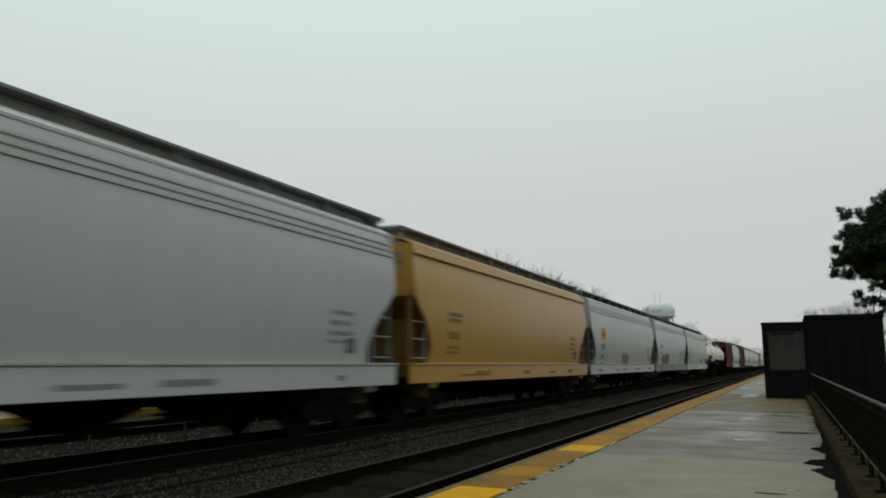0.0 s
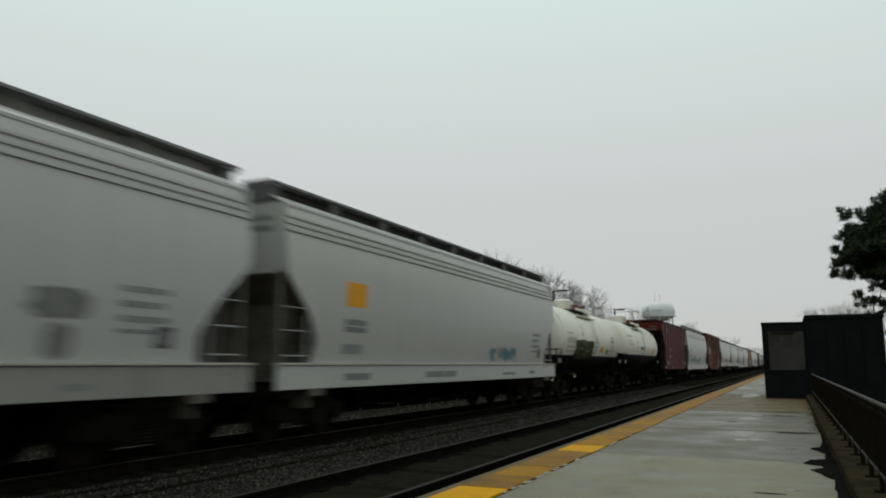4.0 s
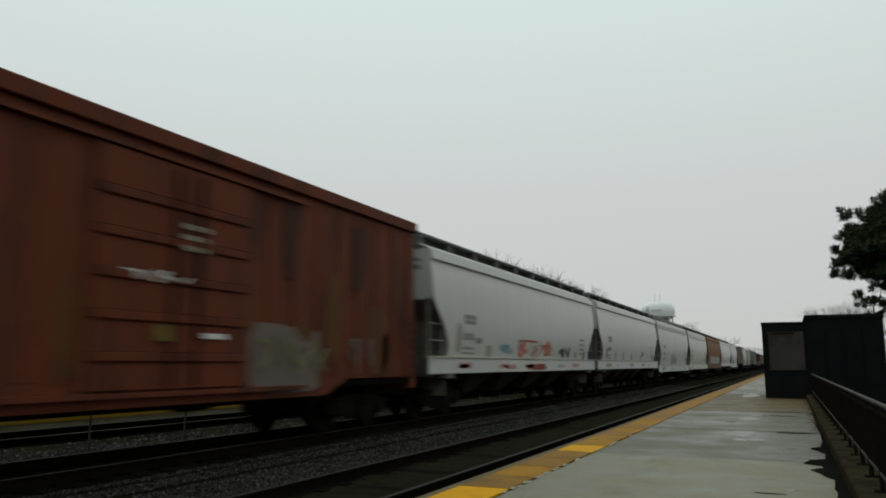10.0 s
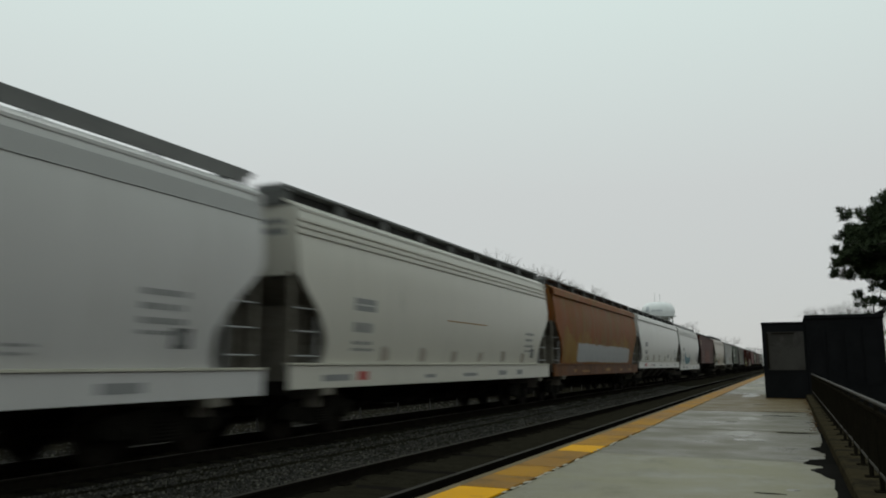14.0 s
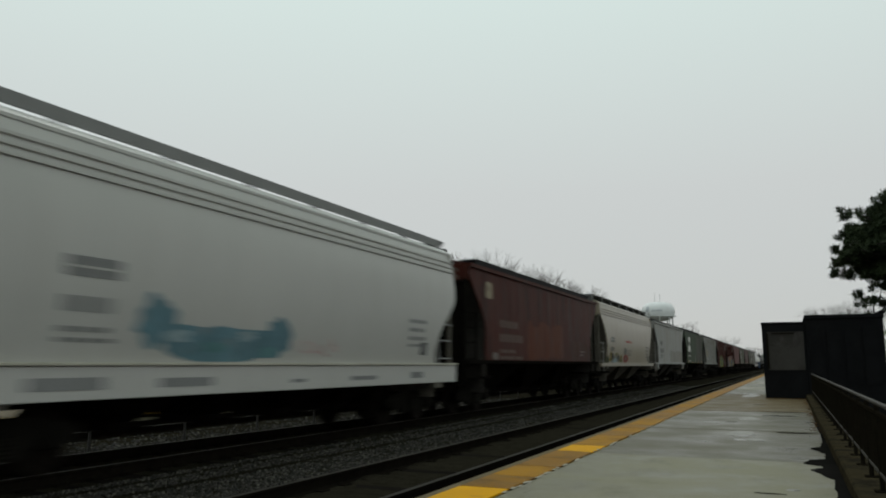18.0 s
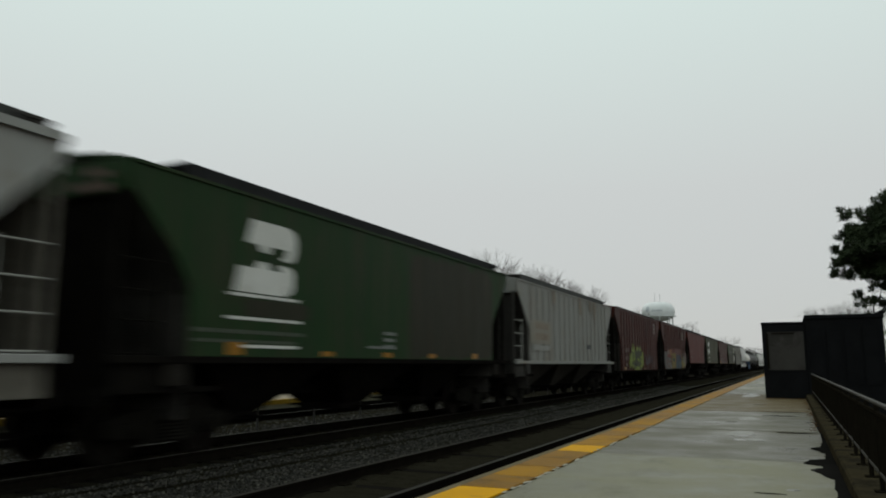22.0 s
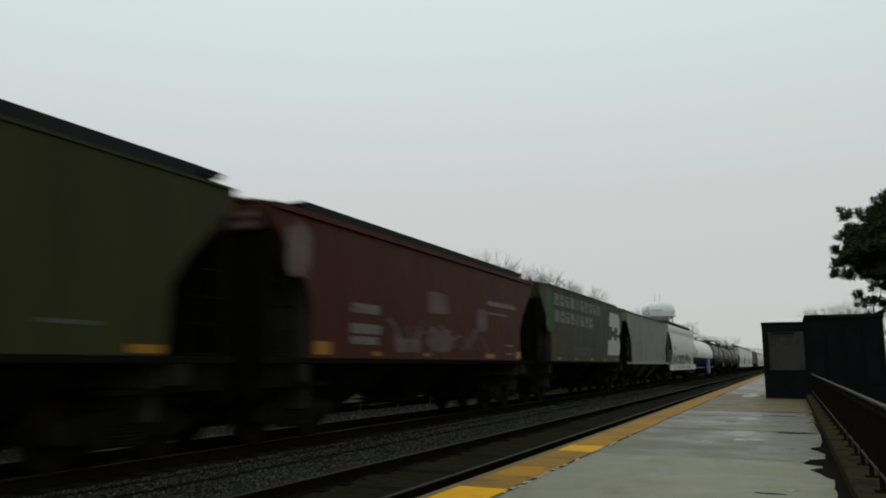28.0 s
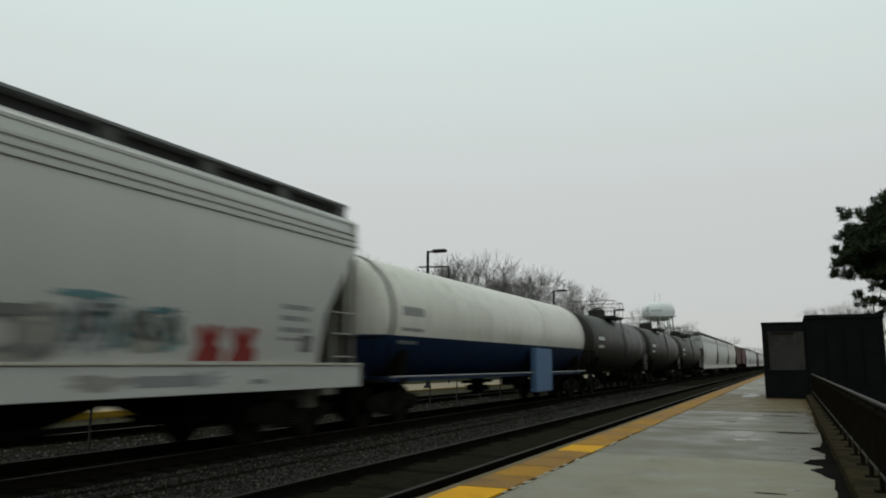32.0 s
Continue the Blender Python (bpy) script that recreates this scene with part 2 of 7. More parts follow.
D_lime = spray("old_lime_spray", (0.17, 0.215, 0.03), (0.045, 0.022, 0.018))
D_white = spray("old_white_spray", (0.105, 0.10, 0.092), (0.045, 0.022, 0.018))
D_red = spray("old_red_spray", (0.17, 0.03, 0.025), (0.045, 0.022, 0.018))
D_blue = spray("old_blue_spray", (0.022, 0.062, 0.082), (0.045, 0.022, 0.018))
# bays darker than the body paint, with underbody shade in the colour
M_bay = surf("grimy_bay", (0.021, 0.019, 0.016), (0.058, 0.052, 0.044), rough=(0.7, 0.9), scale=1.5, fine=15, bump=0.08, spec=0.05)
M_bay_tan = surf("tan_bay", (0.05, 0.046, 0.037), (0.12, 0.108, 0.086), rough=(0.7, 0.9), scale=1.5, fine=15, bump=0.08, spec=0.05)
G_navy = spray("spray_navy", (0.03, 0.045, 0.075), (0.045, 0.022, 0.018))
G_pale = flat("patch_grey", (0.32, 0.32, 0.32))
L_orange = flat("logo_orange", (0.75, 0.34, 0.01))

P_grey12 = paint("pale_grey_paint", (0.424, 0.413, 0.405), dirt=(0.33, 0.31, 0.28), amount=0.14, vary=0.9, streak=(0.25, 0.22, 0.19), runs=0.3, rough=(0.26, 0.42), spec=0.5)
# dust plus the shade of the end recesses, both put into the colour
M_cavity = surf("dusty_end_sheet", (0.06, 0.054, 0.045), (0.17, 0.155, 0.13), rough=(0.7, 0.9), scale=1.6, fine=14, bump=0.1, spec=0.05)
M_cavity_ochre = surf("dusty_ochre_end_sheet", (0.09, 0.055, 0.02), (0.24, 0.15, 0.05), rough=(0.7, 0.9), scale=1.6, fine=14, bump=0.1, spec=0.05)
M_coam_light = surf("grey_coaming", (0.21, 0.207, 0.19), (0.32, 0.315, 0.29), rough=(0.6, 0.8), scale=2, fine=20, bump=0.05, spec=0.08)
P_grey = paint("grey_paint", (0.45, 0.442, 0.434), dirt=(0.33, 0.315, 0.28), amount=0.10, vary=0.92, streak=(0.27, 0.25, 0.21), runs=0.25, rough=(0.26, 0.42), spec=0.5)
P_light = paint("light_grey_paint", (0.437, 0.428, 0.405), dirt=(0.33, 0.315, 0.28), amount=0.10, vary=0.92, streak=(0.27, 0.25, 0.21), runs=0.25, rough=(0.26, 0.42), spec=0.5)
P_white = paint("white_paint", (0.473, 0.463, 0.437), dirt=(0.33, 0.315, 0.28), amount=0.10, vary=0.92, streak=(0.27, 0.25, 0.21), runs=0.22, rough=(0.26, 0.42), spec=0.5)
P_cream = paint("cream_paint", (0.447, 0.426, 0.374), dirt=(0.33, 0.315, 0.28), amount=0.10, vary=0.92, streak=(0.27, 0.25, 0.21), runs=0.3, rough=(0.26, 0.42), spec=0.5)
P_beige = paint("beige_paint", (0.279, 0.236, 0.171), dirt=(0.2, 0.165, 0.115), amount=0.22, streak=(0.17, 0.14, 0.10), runs=0.4, rough=(0.26, 0.42), spec=0.5)
P_ochre = paint("ochre_paint", (0.455, 0.244, 0.043), dirt=(0.40, 0.185, 0.05), amount=0.32, vary=0.88, streak=(0.36, 0.17, 0.05), runs=0.4, rough=(0.26, 0.42), spec=0.5)
P_orange = paint("rust_orange_paint", (0.20, 0.066, 0.0185), dirt=(0.12, 0.085, 0.022), amount=0.45, vary=0.7, streak=(0.10, 0.06, 0.02), runs=0.5)
P_maroon = paint("maroon_paint", (0.068, 0.0165, 0.0115), dirt=(0.022, 0.010, 0.0085), amount=0.42, vary=0.6, streak=(0.085, 0.048, 0.036), runs=0.5)
P_oxide = paint("oxide_red_paint", (0.102, 0.0165, 0.0115), dirt=(0.045, 0.013, 0.011), amount=0.4, vary=0.65, streak=(0.045, 0.018, 0.014), runs=0.65)
P_box = paint("boxcar_red_paint", (0.142, 0.037, 0.0175), dirt=(0.034, 0.016, 0.012), amount=0.42, vary=0.7, streak=(0.04, 0.018, 0.013), runs=0.6)
P_oldgrey = paint("weathered_grey_paint", (0.335, 0.332, 0.318), dirt=(0.22, 0.185, 0.145), amount=0.35, vary=0.72, streak=(0.14, 0.115, 0.09), runs=0.55)
P_dustgrey = paint("dusty_grey_paint", (0.265, 0.262, 0.246), dirt=(0.19, 0.16, 0.125), amount=0.38, vary=0.75, streak=(0.13, 0.108, 0.085), runs=0.55)
P_silver = paint("dull_silver_paint", (0.265, 0.25, 0.225), dirt=(0.12, 0.105, 0.088), amount=0.35, vary=0.72, streak=(0.09, 0.075, 0.058), runs=0.6)
P_green = paint("dark_green_paint", (0.0165, 0.044, 0.0145), dirt=(0.03, 0.03, 0.017), amount=0.38, vary=0.6, streak=(0.05, 0.038, 0.025), runs=0.6)
P_olive = paint("olive_green_paint", (0.040, 0.041, 0.013), dirt=(0.026, 0.022, 0.012), amount=0.4, vary=0.7, streak=(0.017, 0.013, 0.008), runs=0.65)
P_browngreen = paint("brown_green_paint", (0.032, 0.038, 0.014), dirt=(0.036, 0.029, 0.02), amount=0.55, vary=0.7, streak=(0.05, 0.032, 0.018), runs=0.6)
P_tank = paint("tank_white_paint", (0.74, 0.70, 0.60), dirt=(0.45, 0.39, 0.30), amount=0.22, vary=0.9, streak=(0.46, 0.39, 0.29), runs=0.3, rough=(0.26, 0.42), spec=0.5)
P_tank_dirty = paint("grimy_tank_paint", (0.64, 0.615, 0.55), dirt=(0.34, 0.30, 0.24), amount=0.3, vary=0.88, streak=(0.28, 0.24, 0.18), runs=0.45, rough=(0.26, 0.42), spec=0.4)
P_tankblue = paint("tank_blue_paint", (0.011, 0.024, 0.058), dirt=(0.02, 0.022, 0.03), amount=0.3, vary=0.7)
P_cabinet = paint("cabinet_blue_paint", (0.10, 0.165, 0.27), amount=0.2)


# ---- mesh tools ----
class MB:
    """Collects boxes, tubes and sheets into one mesh."""

    def __init__(self):
        self.v, self.f = [], []

    def add(self, verts, faces):
        k = len(self.v)
        self.v += [tuple(p) for p in verts]
        self.f += [tuple(i + k for i in q) for q in faces]
        return self

    def box(self, x0, x1, y0, y1, z0, z1, c=0.0):
        """A box; c chamfers its long upright and level edges."""
        if c <= 0:
            vs = [(x, y, z) for z in (z0, z1) for y in (y0, y1) for x in (x0, x1)]
            return self.add(vs, [(0, 2, 3, 1), (4, 5, 7, 6), (0, 1, 5, 4), (2, 6, 7, 3), (0, 4, 6, 2), (1, 3, 7, 5)])
        vs, fs = [], []
        for z, k in ((z0, c), (z0 + c, 0), (z1 - c, 0), (z1, c)):
            vs += [(x0 + k + c, y0 + k, z), (x1 - k - c, y0 + k, z), (x1 - k, y0 + k + c, z), (x1 - k, y1 - k - c, z),
                   (x1 - k - c, y1 - k, z), (x0 + k + c, y1 - k, z), (x0 + k, y1 - k - c, z), (x0 + k, y0 + k + c, z)]
        for r in range(3):
            for i in range(8):
                j = (i + 1) % 8
                fs.append((r * 8 + i, r * 8 + j, r * 8 + 8 + j, r * 8 + 8 + i))
        fs += [tuple(range(7, -1, -1)), tuple(range(24, 32))]
        return self.add(vs, fs)

    def tube(self, p, q, r, n=6, r2=None, caps=True):
        p, q = Vector(p), Vector(q)
        w = (q - p).normalized()
        a = w.orthogonal().normalized()
        b = w.cross(a)
        r2 = r if r2 is None else r2
        vs = []
        for c, rad in ((p, r), (q, r2)):
            for i in range(n):
                t = 2 * math.pi * i / n
                vs.append(c + (a * math.cos(t) + b * math.sin(t)) * rad)
        fs = [(i, (i + 1) % n, n + (i + 1) % n, n + i) for i in range(n)]
        if caps:
            fs += [tuple(range(n - 1, -1, -1)), tuple(range(n, 2 * n))]
        return self.add(vs, fs)

    def path(self, pts, r, n=6):
        for p, q in zip(pts, pts[1:]):
            self.tube(p, q, r, n)
        return self

    def prism_x(self, outline, x0, x1):
        """An outline in (y, z) run from x0 to x1."""
        n = len(outline)
        vs = [(x0, y, z) for y, z in outline] + [(x1, y, z) for y, z in outline]
        fs = [(i, (i + 1) % n, n + (i + 1) % n, n + i) for i in range(n)] + [tuple(range(n - 1, -1, -1)), tuple(range(n, 2 * n))]
        return self.add(vs, fs)

    def prism_y(self, outline, y0, y1):
        """An outline in (x, z) run from y0 to y1."""
        n = len(outline)
        vs = [(x, y0, z) for x, z in outline] + [(x, y1, z) for x, z in outline]
        fs = [(i, (i + 1) % n, n + (i + 1) % n, n + i) for i in range(n)] + [tuple(range(n - 1, -1, -1)), tuple(range(n, 2 * n))]
        return self.add(vs, fs)

    def sheet(self, rows, off):
        """A grid of points with a thickness: the back lies at off from it."""
        m, n = len(rows), len(rows[0])
        vs = [p for r in rows for p in r]
        vs += [(p[0] + off[0], p[1] + off[1], p[2] + off[2]) for p in vs]
        k = m * n
        fs = []
        for i in range(m - 1):
            for j in range(n - 1):
                a = i * n + j
                fs.append((a, a + 1, a + n + 1, a + n))
                fs.append((k + a, k + a + n, k + a + n + 1, k + a + 1))
        rim = [j for j in range(n)] + [i * n + n - 1 for i in range(1, m)] + [(m - 1) * n + j for j in range(n - 2, -1, -1)] + \
              [i * n for i in range(m - 2, 0, -1)]
        for a, b in zip(rim, rim[1:] + rim[:1]):
            fs.append((a, k + a, k + b, b))
        return self.add(vs, fs)

    def mesh(self, name, smooth=None):
        me = bpy.data.meshes.new(name)
        me.from_pydata(self.v, [], self.f)
        me.update()
        bm = bmesh.new()
        bm.from_mesh(me)
        bmesh.ops.recalc_face_normals(bm, faces=bm.faces)
        bm.to_mesh(me)
        bm.free()
        if smooth:
            me.shade_smooth()
            me.set_sharp_from_angle(angle=radians(smooth))
        return me


def part(name, mb, material, parent=None, label="", smooth=None):
    """One mesh object under a thing or a part. mb: an MB, or a mesh that is shared."""
    me = mb.mesh(name, smooth) if isinstance(mb, MB) else mb
    if not me.materials:
        me.materials.append(None)
    ob = new(name, me)
    ob.material_slots[0].link = "OBJECT"
    ob.material_slots[0].material = material
    if parent:
        ob.parent = parent
    return tagged(ob, label) if label else ob


SHARED = {}


def shared(key, make, smooth=None):
    if key not in SHARED:
        SHARED[key] = make().mesh(key[0] if isinstance(key, tuple) else key, smooth)
    return SHARED[key]

# ---- the line: three tracks between two platforms ----
ZR = -0.2            # top of rail
EDGE = -3.06         # platform edge
TRACKS = (-4.77, -9.6, -14.26)
TRAIN_X = TRACKS[1]
FAR_EDGE = -16.0


def build_ground():
    g = MB()
    xs = [-1500, -400, -120, -60, -30, 2, 30, 60, 120, 400, 1500]
    ys = [-400, -100, -30, 0, 30, 60, 120, 240, 480, 1000, 3000]
    rows = [[(x, y, -0.75) for x in xs] for y in ys]
    g.sheet(rows, (0, 0, -0.4))
    ob = part("ground", g, M_ground)
    tagged(ob, "flat dull green and brown winter ground", "ground", kind="structure")
    # ballast bed under the tracks, uneven on top
    b = MB()
    prof = [(-16.3, -0.75), (-15.95, -0.5), (-15.4, -0.37), (-13.1, -0.37), (-12.1, -0.42), (-11.0, -0.37), (-8.3, -0.37), (-7.7, -0.44),
            (-7.0, -0.46), (-6.4, -0.42), (-5.75, -0.355), (-3.75, -0.355), (-3.2, -0.4), (-3.0, -0.75)]
    rnd = random.Random(3)
    ys = [-60 + 0.5 * i for i in range(240)] + [60 + 4.0 * i for i in range(120)]
    rows = []
    for y in ys:
        rows.append([(x, y, z + (rnd.uniform(-0.02, 0.02) if -15.9 < x < -3.2 else 0)) for x, z in prof])
    b.sheet(rows, (0, 0, -0.2))
    tagged(part("ballast_bed", b, M_ballast, smooth=60), "dark grey wet crushed-stone ballast bed", "ballast", kind="structure")
    # loose stones on the nearer track beds
    s = MB()
    rnd = random.Random(11)
    base = [(0.9, 0.1, -0.2), (-0.1, 1.0, 0), (-0.9, -0.1, 0.1), (0.1, -1.0, -0.1), (0.05, 0.1, 0.75), (0, 0, -0.6)]
    tri = [(0, 1, 4), (1, 2, 4), (2, 3, 4), (3, 0, 4), (1, 0, 5), (2, 1, 5), (3, 2, 5), (0, 3, 5)]
    bands = [(-8.35, -5.75, 6.0, 26, 17000, 0.027), (-8.35, -5.75, 26, 60, 5000, 0.04),
             (-13.2, -10.8, 8, 34, 4000, 0.038), (-3.9, -3.2, 5, 30, 1500, 0.03)]
    for x0, x1, y0, y1, n, size in bands:
        for _ in range(n):
            x, y = rnd.uniform(x0, x1), y0 + (y1 - y0) * rnd.random() ** 1.5
            z = -0.40 if -13.0 < x < -11.0 or -8.1 < x < -6.1 else -0.37
            if -7.6 < x < -6.5:
                z = -0.445
            r = size * rnd.uniform(0.6, 1.25)
            a = rnd.uniform(0, 6.28)
            ca, sa = math.cos(a), math.sin(a)
            t = rnd.uniform(-0.5, 0.5)
            k = [(rnd.uniform(0.7, 1.2)) for _ in base]
            s.add([(x + r * q * (ca * p[0] - sa * p[1]), y + r * q * (sa * p[0] + ca * p[1]), z + r * q * 0.8 * (p[2] + t * p[0] * 0.4) + r * 0.3)
                   for p, q in zip(base, k)], tri)
    me = bpy.data.meshes.new("loose_ballast")
    me.from_pydata(s.v, [], s.f)
    me.update()
    tagged(part("loose_ballast", me, M_stone_island), "loose grey crushed stones between the tracks", "stones", kind="stuff")


def island_stone():
    m = surf("loose_stone", (0.045, 0.043, 0.041), (0.15, 0.145, 0.138), rough=(0.6, 0.9), scale=3, fine=20, bump=0.2)
    nd, ln = m.node_tree.nodes, m.node_tree.links
    geo = nd.new("ShaderNodeNewGeometry")
    ramp = nd.new("ShaderNodeValToRGB")
    ramp.color_ramp.elements[0].color = (0.008, 0.0073, 0.0058, 1)
    ramp.color_ramp.elements[1].color = (0.085, 0.078, 0.063, 1)
    ramp.color_ramp.elements[1].position = 1.0
    e = ramp.color_ramp.elements.new(0.7)
    e.color = (0.024, 0.0215, 0.017, 1)
    ln.new(geo.outputs["Random Per Island"], ramp.inputs["Fac"])
    ln.new(ramp.outputs["Color"], nd["Principled BSDF"].inputs["Base Color"])
    return m


M_stone_island = island_stone()


def build_track(cx):
    track = new("track", None)
    track.location = (cx, 0, 0)
    tagged(track, "steel railway track on dark wooden sleepers", "track", kind="structure")
    prof = [(-0.07, 0), (0.07, 0), (0.07, 0.012), (0.012, 0.03), (0.012, 0.125), (0.036, 0.135), (0.036, 0.166), (-0.036, 0.166),
            (-0.036, 0.135), (-0.012, 0.125), (-0.012, 0.03), (-0.07, 0.012)]
    for sx in (-0.753, 0.753):
        r = MB().prism_y([(x + sx, z + ZR - 0.17) for x, z in prof], -80, 640)
        rail = part("rail", r, M_rail, track)
        part("rail_head", MB().box(sx - 0.034, sx + 0.034, -80, 640, ZR - 0.0035, ZR), M_railhead, rail, "worn shiny running surface")
    tie = shared("sleeper", lambda: MB().box(-1.29, 1.29, -0.115, 0.115, ZR - 0.34, ZR - 0.165, 0.012))
    rnd = random.Random(int(-cx * 10))
    for i in range(90):
        t = part("sleeper", tie, M_tie, track)
        t.location = (rnd.uniform(-0.03, 0.03), 3 + 0.53 * i, rnd.uniform(-0.008, 0.004))
    far = MB()
    for i in range(90, 520):
        far.box(-1.29, 1.29, 2.9 + 0.53 * i, 3.12 + 0.53 * i, ZR - 0.34, ZR - 0.165)
    for i in range(1, 60):
        far.box(-1.29, 1.29, 2.9 - 0.53 * i, 3.12 - 0.53 * i, ZR - 0.34, ZR - 0.165)
    tagged(part("sleeper_row", far, M_tie, track), kind="stuff")
    # tie plates beside the rail feet
    plate = shared("tie_plate", lambda: MB().box(-0.17, 0.17, -0.09, 0.09, ZR - 0.168, ZR - 0.150))
    for i in range(36):
        for sx in (-0.753, 0.753):
            p = part("tie_plate", plate, M_rail, track)
            p.location = (sx, 3 + 0.53 * i, 0)


def build_platform():
    plat = new("platform", None)
    tagged(plat, "wet weathered concrete station platform", "platform", kind="structure")
    part("platform_base", MB().box(EDGE + 0.03, 0.43, -40, 330, -0.75, -0.06), M_concrete, plat)
    # cast slabs, with open joints
    joints = [-40, -30, -20, -10, -2, 4.6, 10.6, 15.3, 21.3, 27.4, 33.5, 39.5] + [45.5 + 6 * i for i in range(48)]
    rnd = random.Random(5)
    for k, (a, b) in enumerate(zip(joints, joints[1:])):
        dz = rnd.uniform(-0.004, 0.004)
        part("slab", MB().box(EDGE + 0.545, 0.44, a + 0.02, b - 0.02, -0.06, dz, 0.012), M_concrete if k in (3, 4, 5, 11, 13) else M_concrete_c if k in (8, 9) else M_concrete_b, plat)
        part("edge_slab", MB().box(EDGE, EDGE + 0.540, a + 0.006, b - 0.006, -0.06, -0.012), M_concrete, plat)
    part("nosing", MB().box(EDGE - 0.14, EDGE + 0.002, -40, 330, -0.22, -0.004, 0.015), M_nosing, plat, "crumbling concrete edge nosing")
    # tactile tiles
    plain = shared("tactile_tile_far", lambda: MB().box(0.008, 0.512, -0.421, 0.421, -0.012, 0.013, 0.006))
    bright = {10: 1, 15: 1}
    for i in range(-34, 250):
        y = -1.83 + 0.855 * i
        ob = part("tactile_tile", plain, M_yellow if i in bright else M_tile_orange if rnd.random() < 0.35 else M_brown, plat,
                  "clean yellow tactile tile" if i in bright else "")
        ob.location = (EDGE + rnd.uniform(-0.004, 0.004), y, rnd.uniform(-0.002, 0.003))
    # kerb at the back of the platform
    kerb = new("kerb", None)
    tagged(kerb, "dark stained raised concrete kerb under the railing", "kerb", kind="structure")
    y = -20.0
    while y < 29.0:
        part("kerb_stone", MB().box(0.44, 0.78, y, y + 2.98, -0.75, 0.15, 0.02), M_kerb, kerb)
        y += 3.0
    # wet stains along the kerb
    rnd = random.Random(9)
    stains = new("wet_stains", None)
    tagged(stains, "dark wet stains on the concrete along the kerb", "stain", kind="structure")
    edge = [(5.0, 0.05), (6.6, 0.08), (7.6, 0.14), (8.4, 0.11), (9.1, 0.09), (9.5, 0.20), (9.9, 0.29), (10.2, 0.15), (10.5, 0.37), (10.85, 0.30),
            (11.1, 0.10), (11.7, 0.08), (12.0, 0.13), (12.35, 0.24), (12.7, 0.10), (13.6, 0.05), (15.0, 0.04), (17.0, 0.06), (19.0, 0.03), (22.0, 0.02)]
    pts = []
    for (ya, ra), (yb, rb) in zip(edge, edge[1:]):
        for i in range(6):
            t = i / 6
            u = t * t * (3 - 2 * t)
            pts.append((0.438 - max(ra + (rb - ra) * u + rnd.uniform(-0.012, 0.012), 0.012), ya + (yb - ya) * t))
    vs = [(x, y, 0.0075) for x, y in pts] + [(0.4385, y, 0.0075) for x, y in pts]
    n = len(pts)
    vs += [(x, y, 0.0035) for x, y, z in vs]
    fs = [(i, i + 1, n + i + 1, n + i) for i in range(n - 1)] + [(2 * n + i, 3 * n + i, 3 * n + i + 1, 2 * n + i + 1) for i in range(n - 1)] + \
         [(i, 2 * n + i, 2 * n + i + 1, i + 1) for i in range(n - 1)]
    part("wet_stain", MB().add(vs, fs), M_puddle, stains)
    for x, yy, rx, ry in ((-0.3, 19.7, 0.35, 0.06), (0.05, 15.0, 0.34, 0.07), (-0.25, 7.95, 0.14, 0.03), (-0.2, 21.3, 0.6, 0.05), (-1.2, 17.3, 0.12, 0.05), (-0.9, 24.9, 0.16, 0.1)):
        pts = []
        for i in range(18):
            a = 2 * math.pi * i / 18
            k = rnd.uniform(0.7, 1.15)
            pts.append((x + rx * k * math.cos(a), yy + ry * k * math.sin(a)))
        m = len(pts)
        part("wet_stain", MB().add([(px, py, 0.0075) for px, py in pts] + [(px, py, 0.0035) for px, py in pts],
             [tuple(range(m)), tuple(range(2 * m - 1, m - 1, -1))] + [(i, m + i, m + (i + 1) % m, (i + 1) % m) for i in range(m)]), M_puddle, stains)


def build_films():
    """Thin films of standing rain on the slabs."""
    rnd = random.Random(21)
    films = new("rain_films", None)
    tagged(films, "thin shiny films of rain on the platform", "puddle", kind="structure")
    for x, yy, rx, ry in ((-0.85, 14.55, 0.26, 0.5), (-0.62, 13.4, 0.26, 0.2), (-0.9, 18.6, 0.26, 0.45), (-0.05, 8.25, 0.07, 0.08), (-1.45, 32.0, 0.3, 1.4)):
        pts = []
        for i in range(28):
            a = 2 * math.pi * i / 28
            k = 0.85 + 0.12 * math.sin(2 * a + x * 9) + 0.10 * math.sin(5 * a + yy) + rnd.uniform(-0.04, 0.04)
            pts.append((x + rx * k * math.cos(a), yy + ry * k * math.sin(a)))
        m = len(pts)
        part("rain_film", MB().add([(px, py, 0.0055) for px, py in pts] + [(x + (px - x) * 1.25, yy + (py - yy) * 1.25, 0.0) for px, py in pts],
             [tuple(range(m)), tuple(range(2 * m - 1, m - 1, -1))] + [(i, m + i, m + (i + 1) % m, (i + 1) % m) for i in range(m)]), M_film, films)


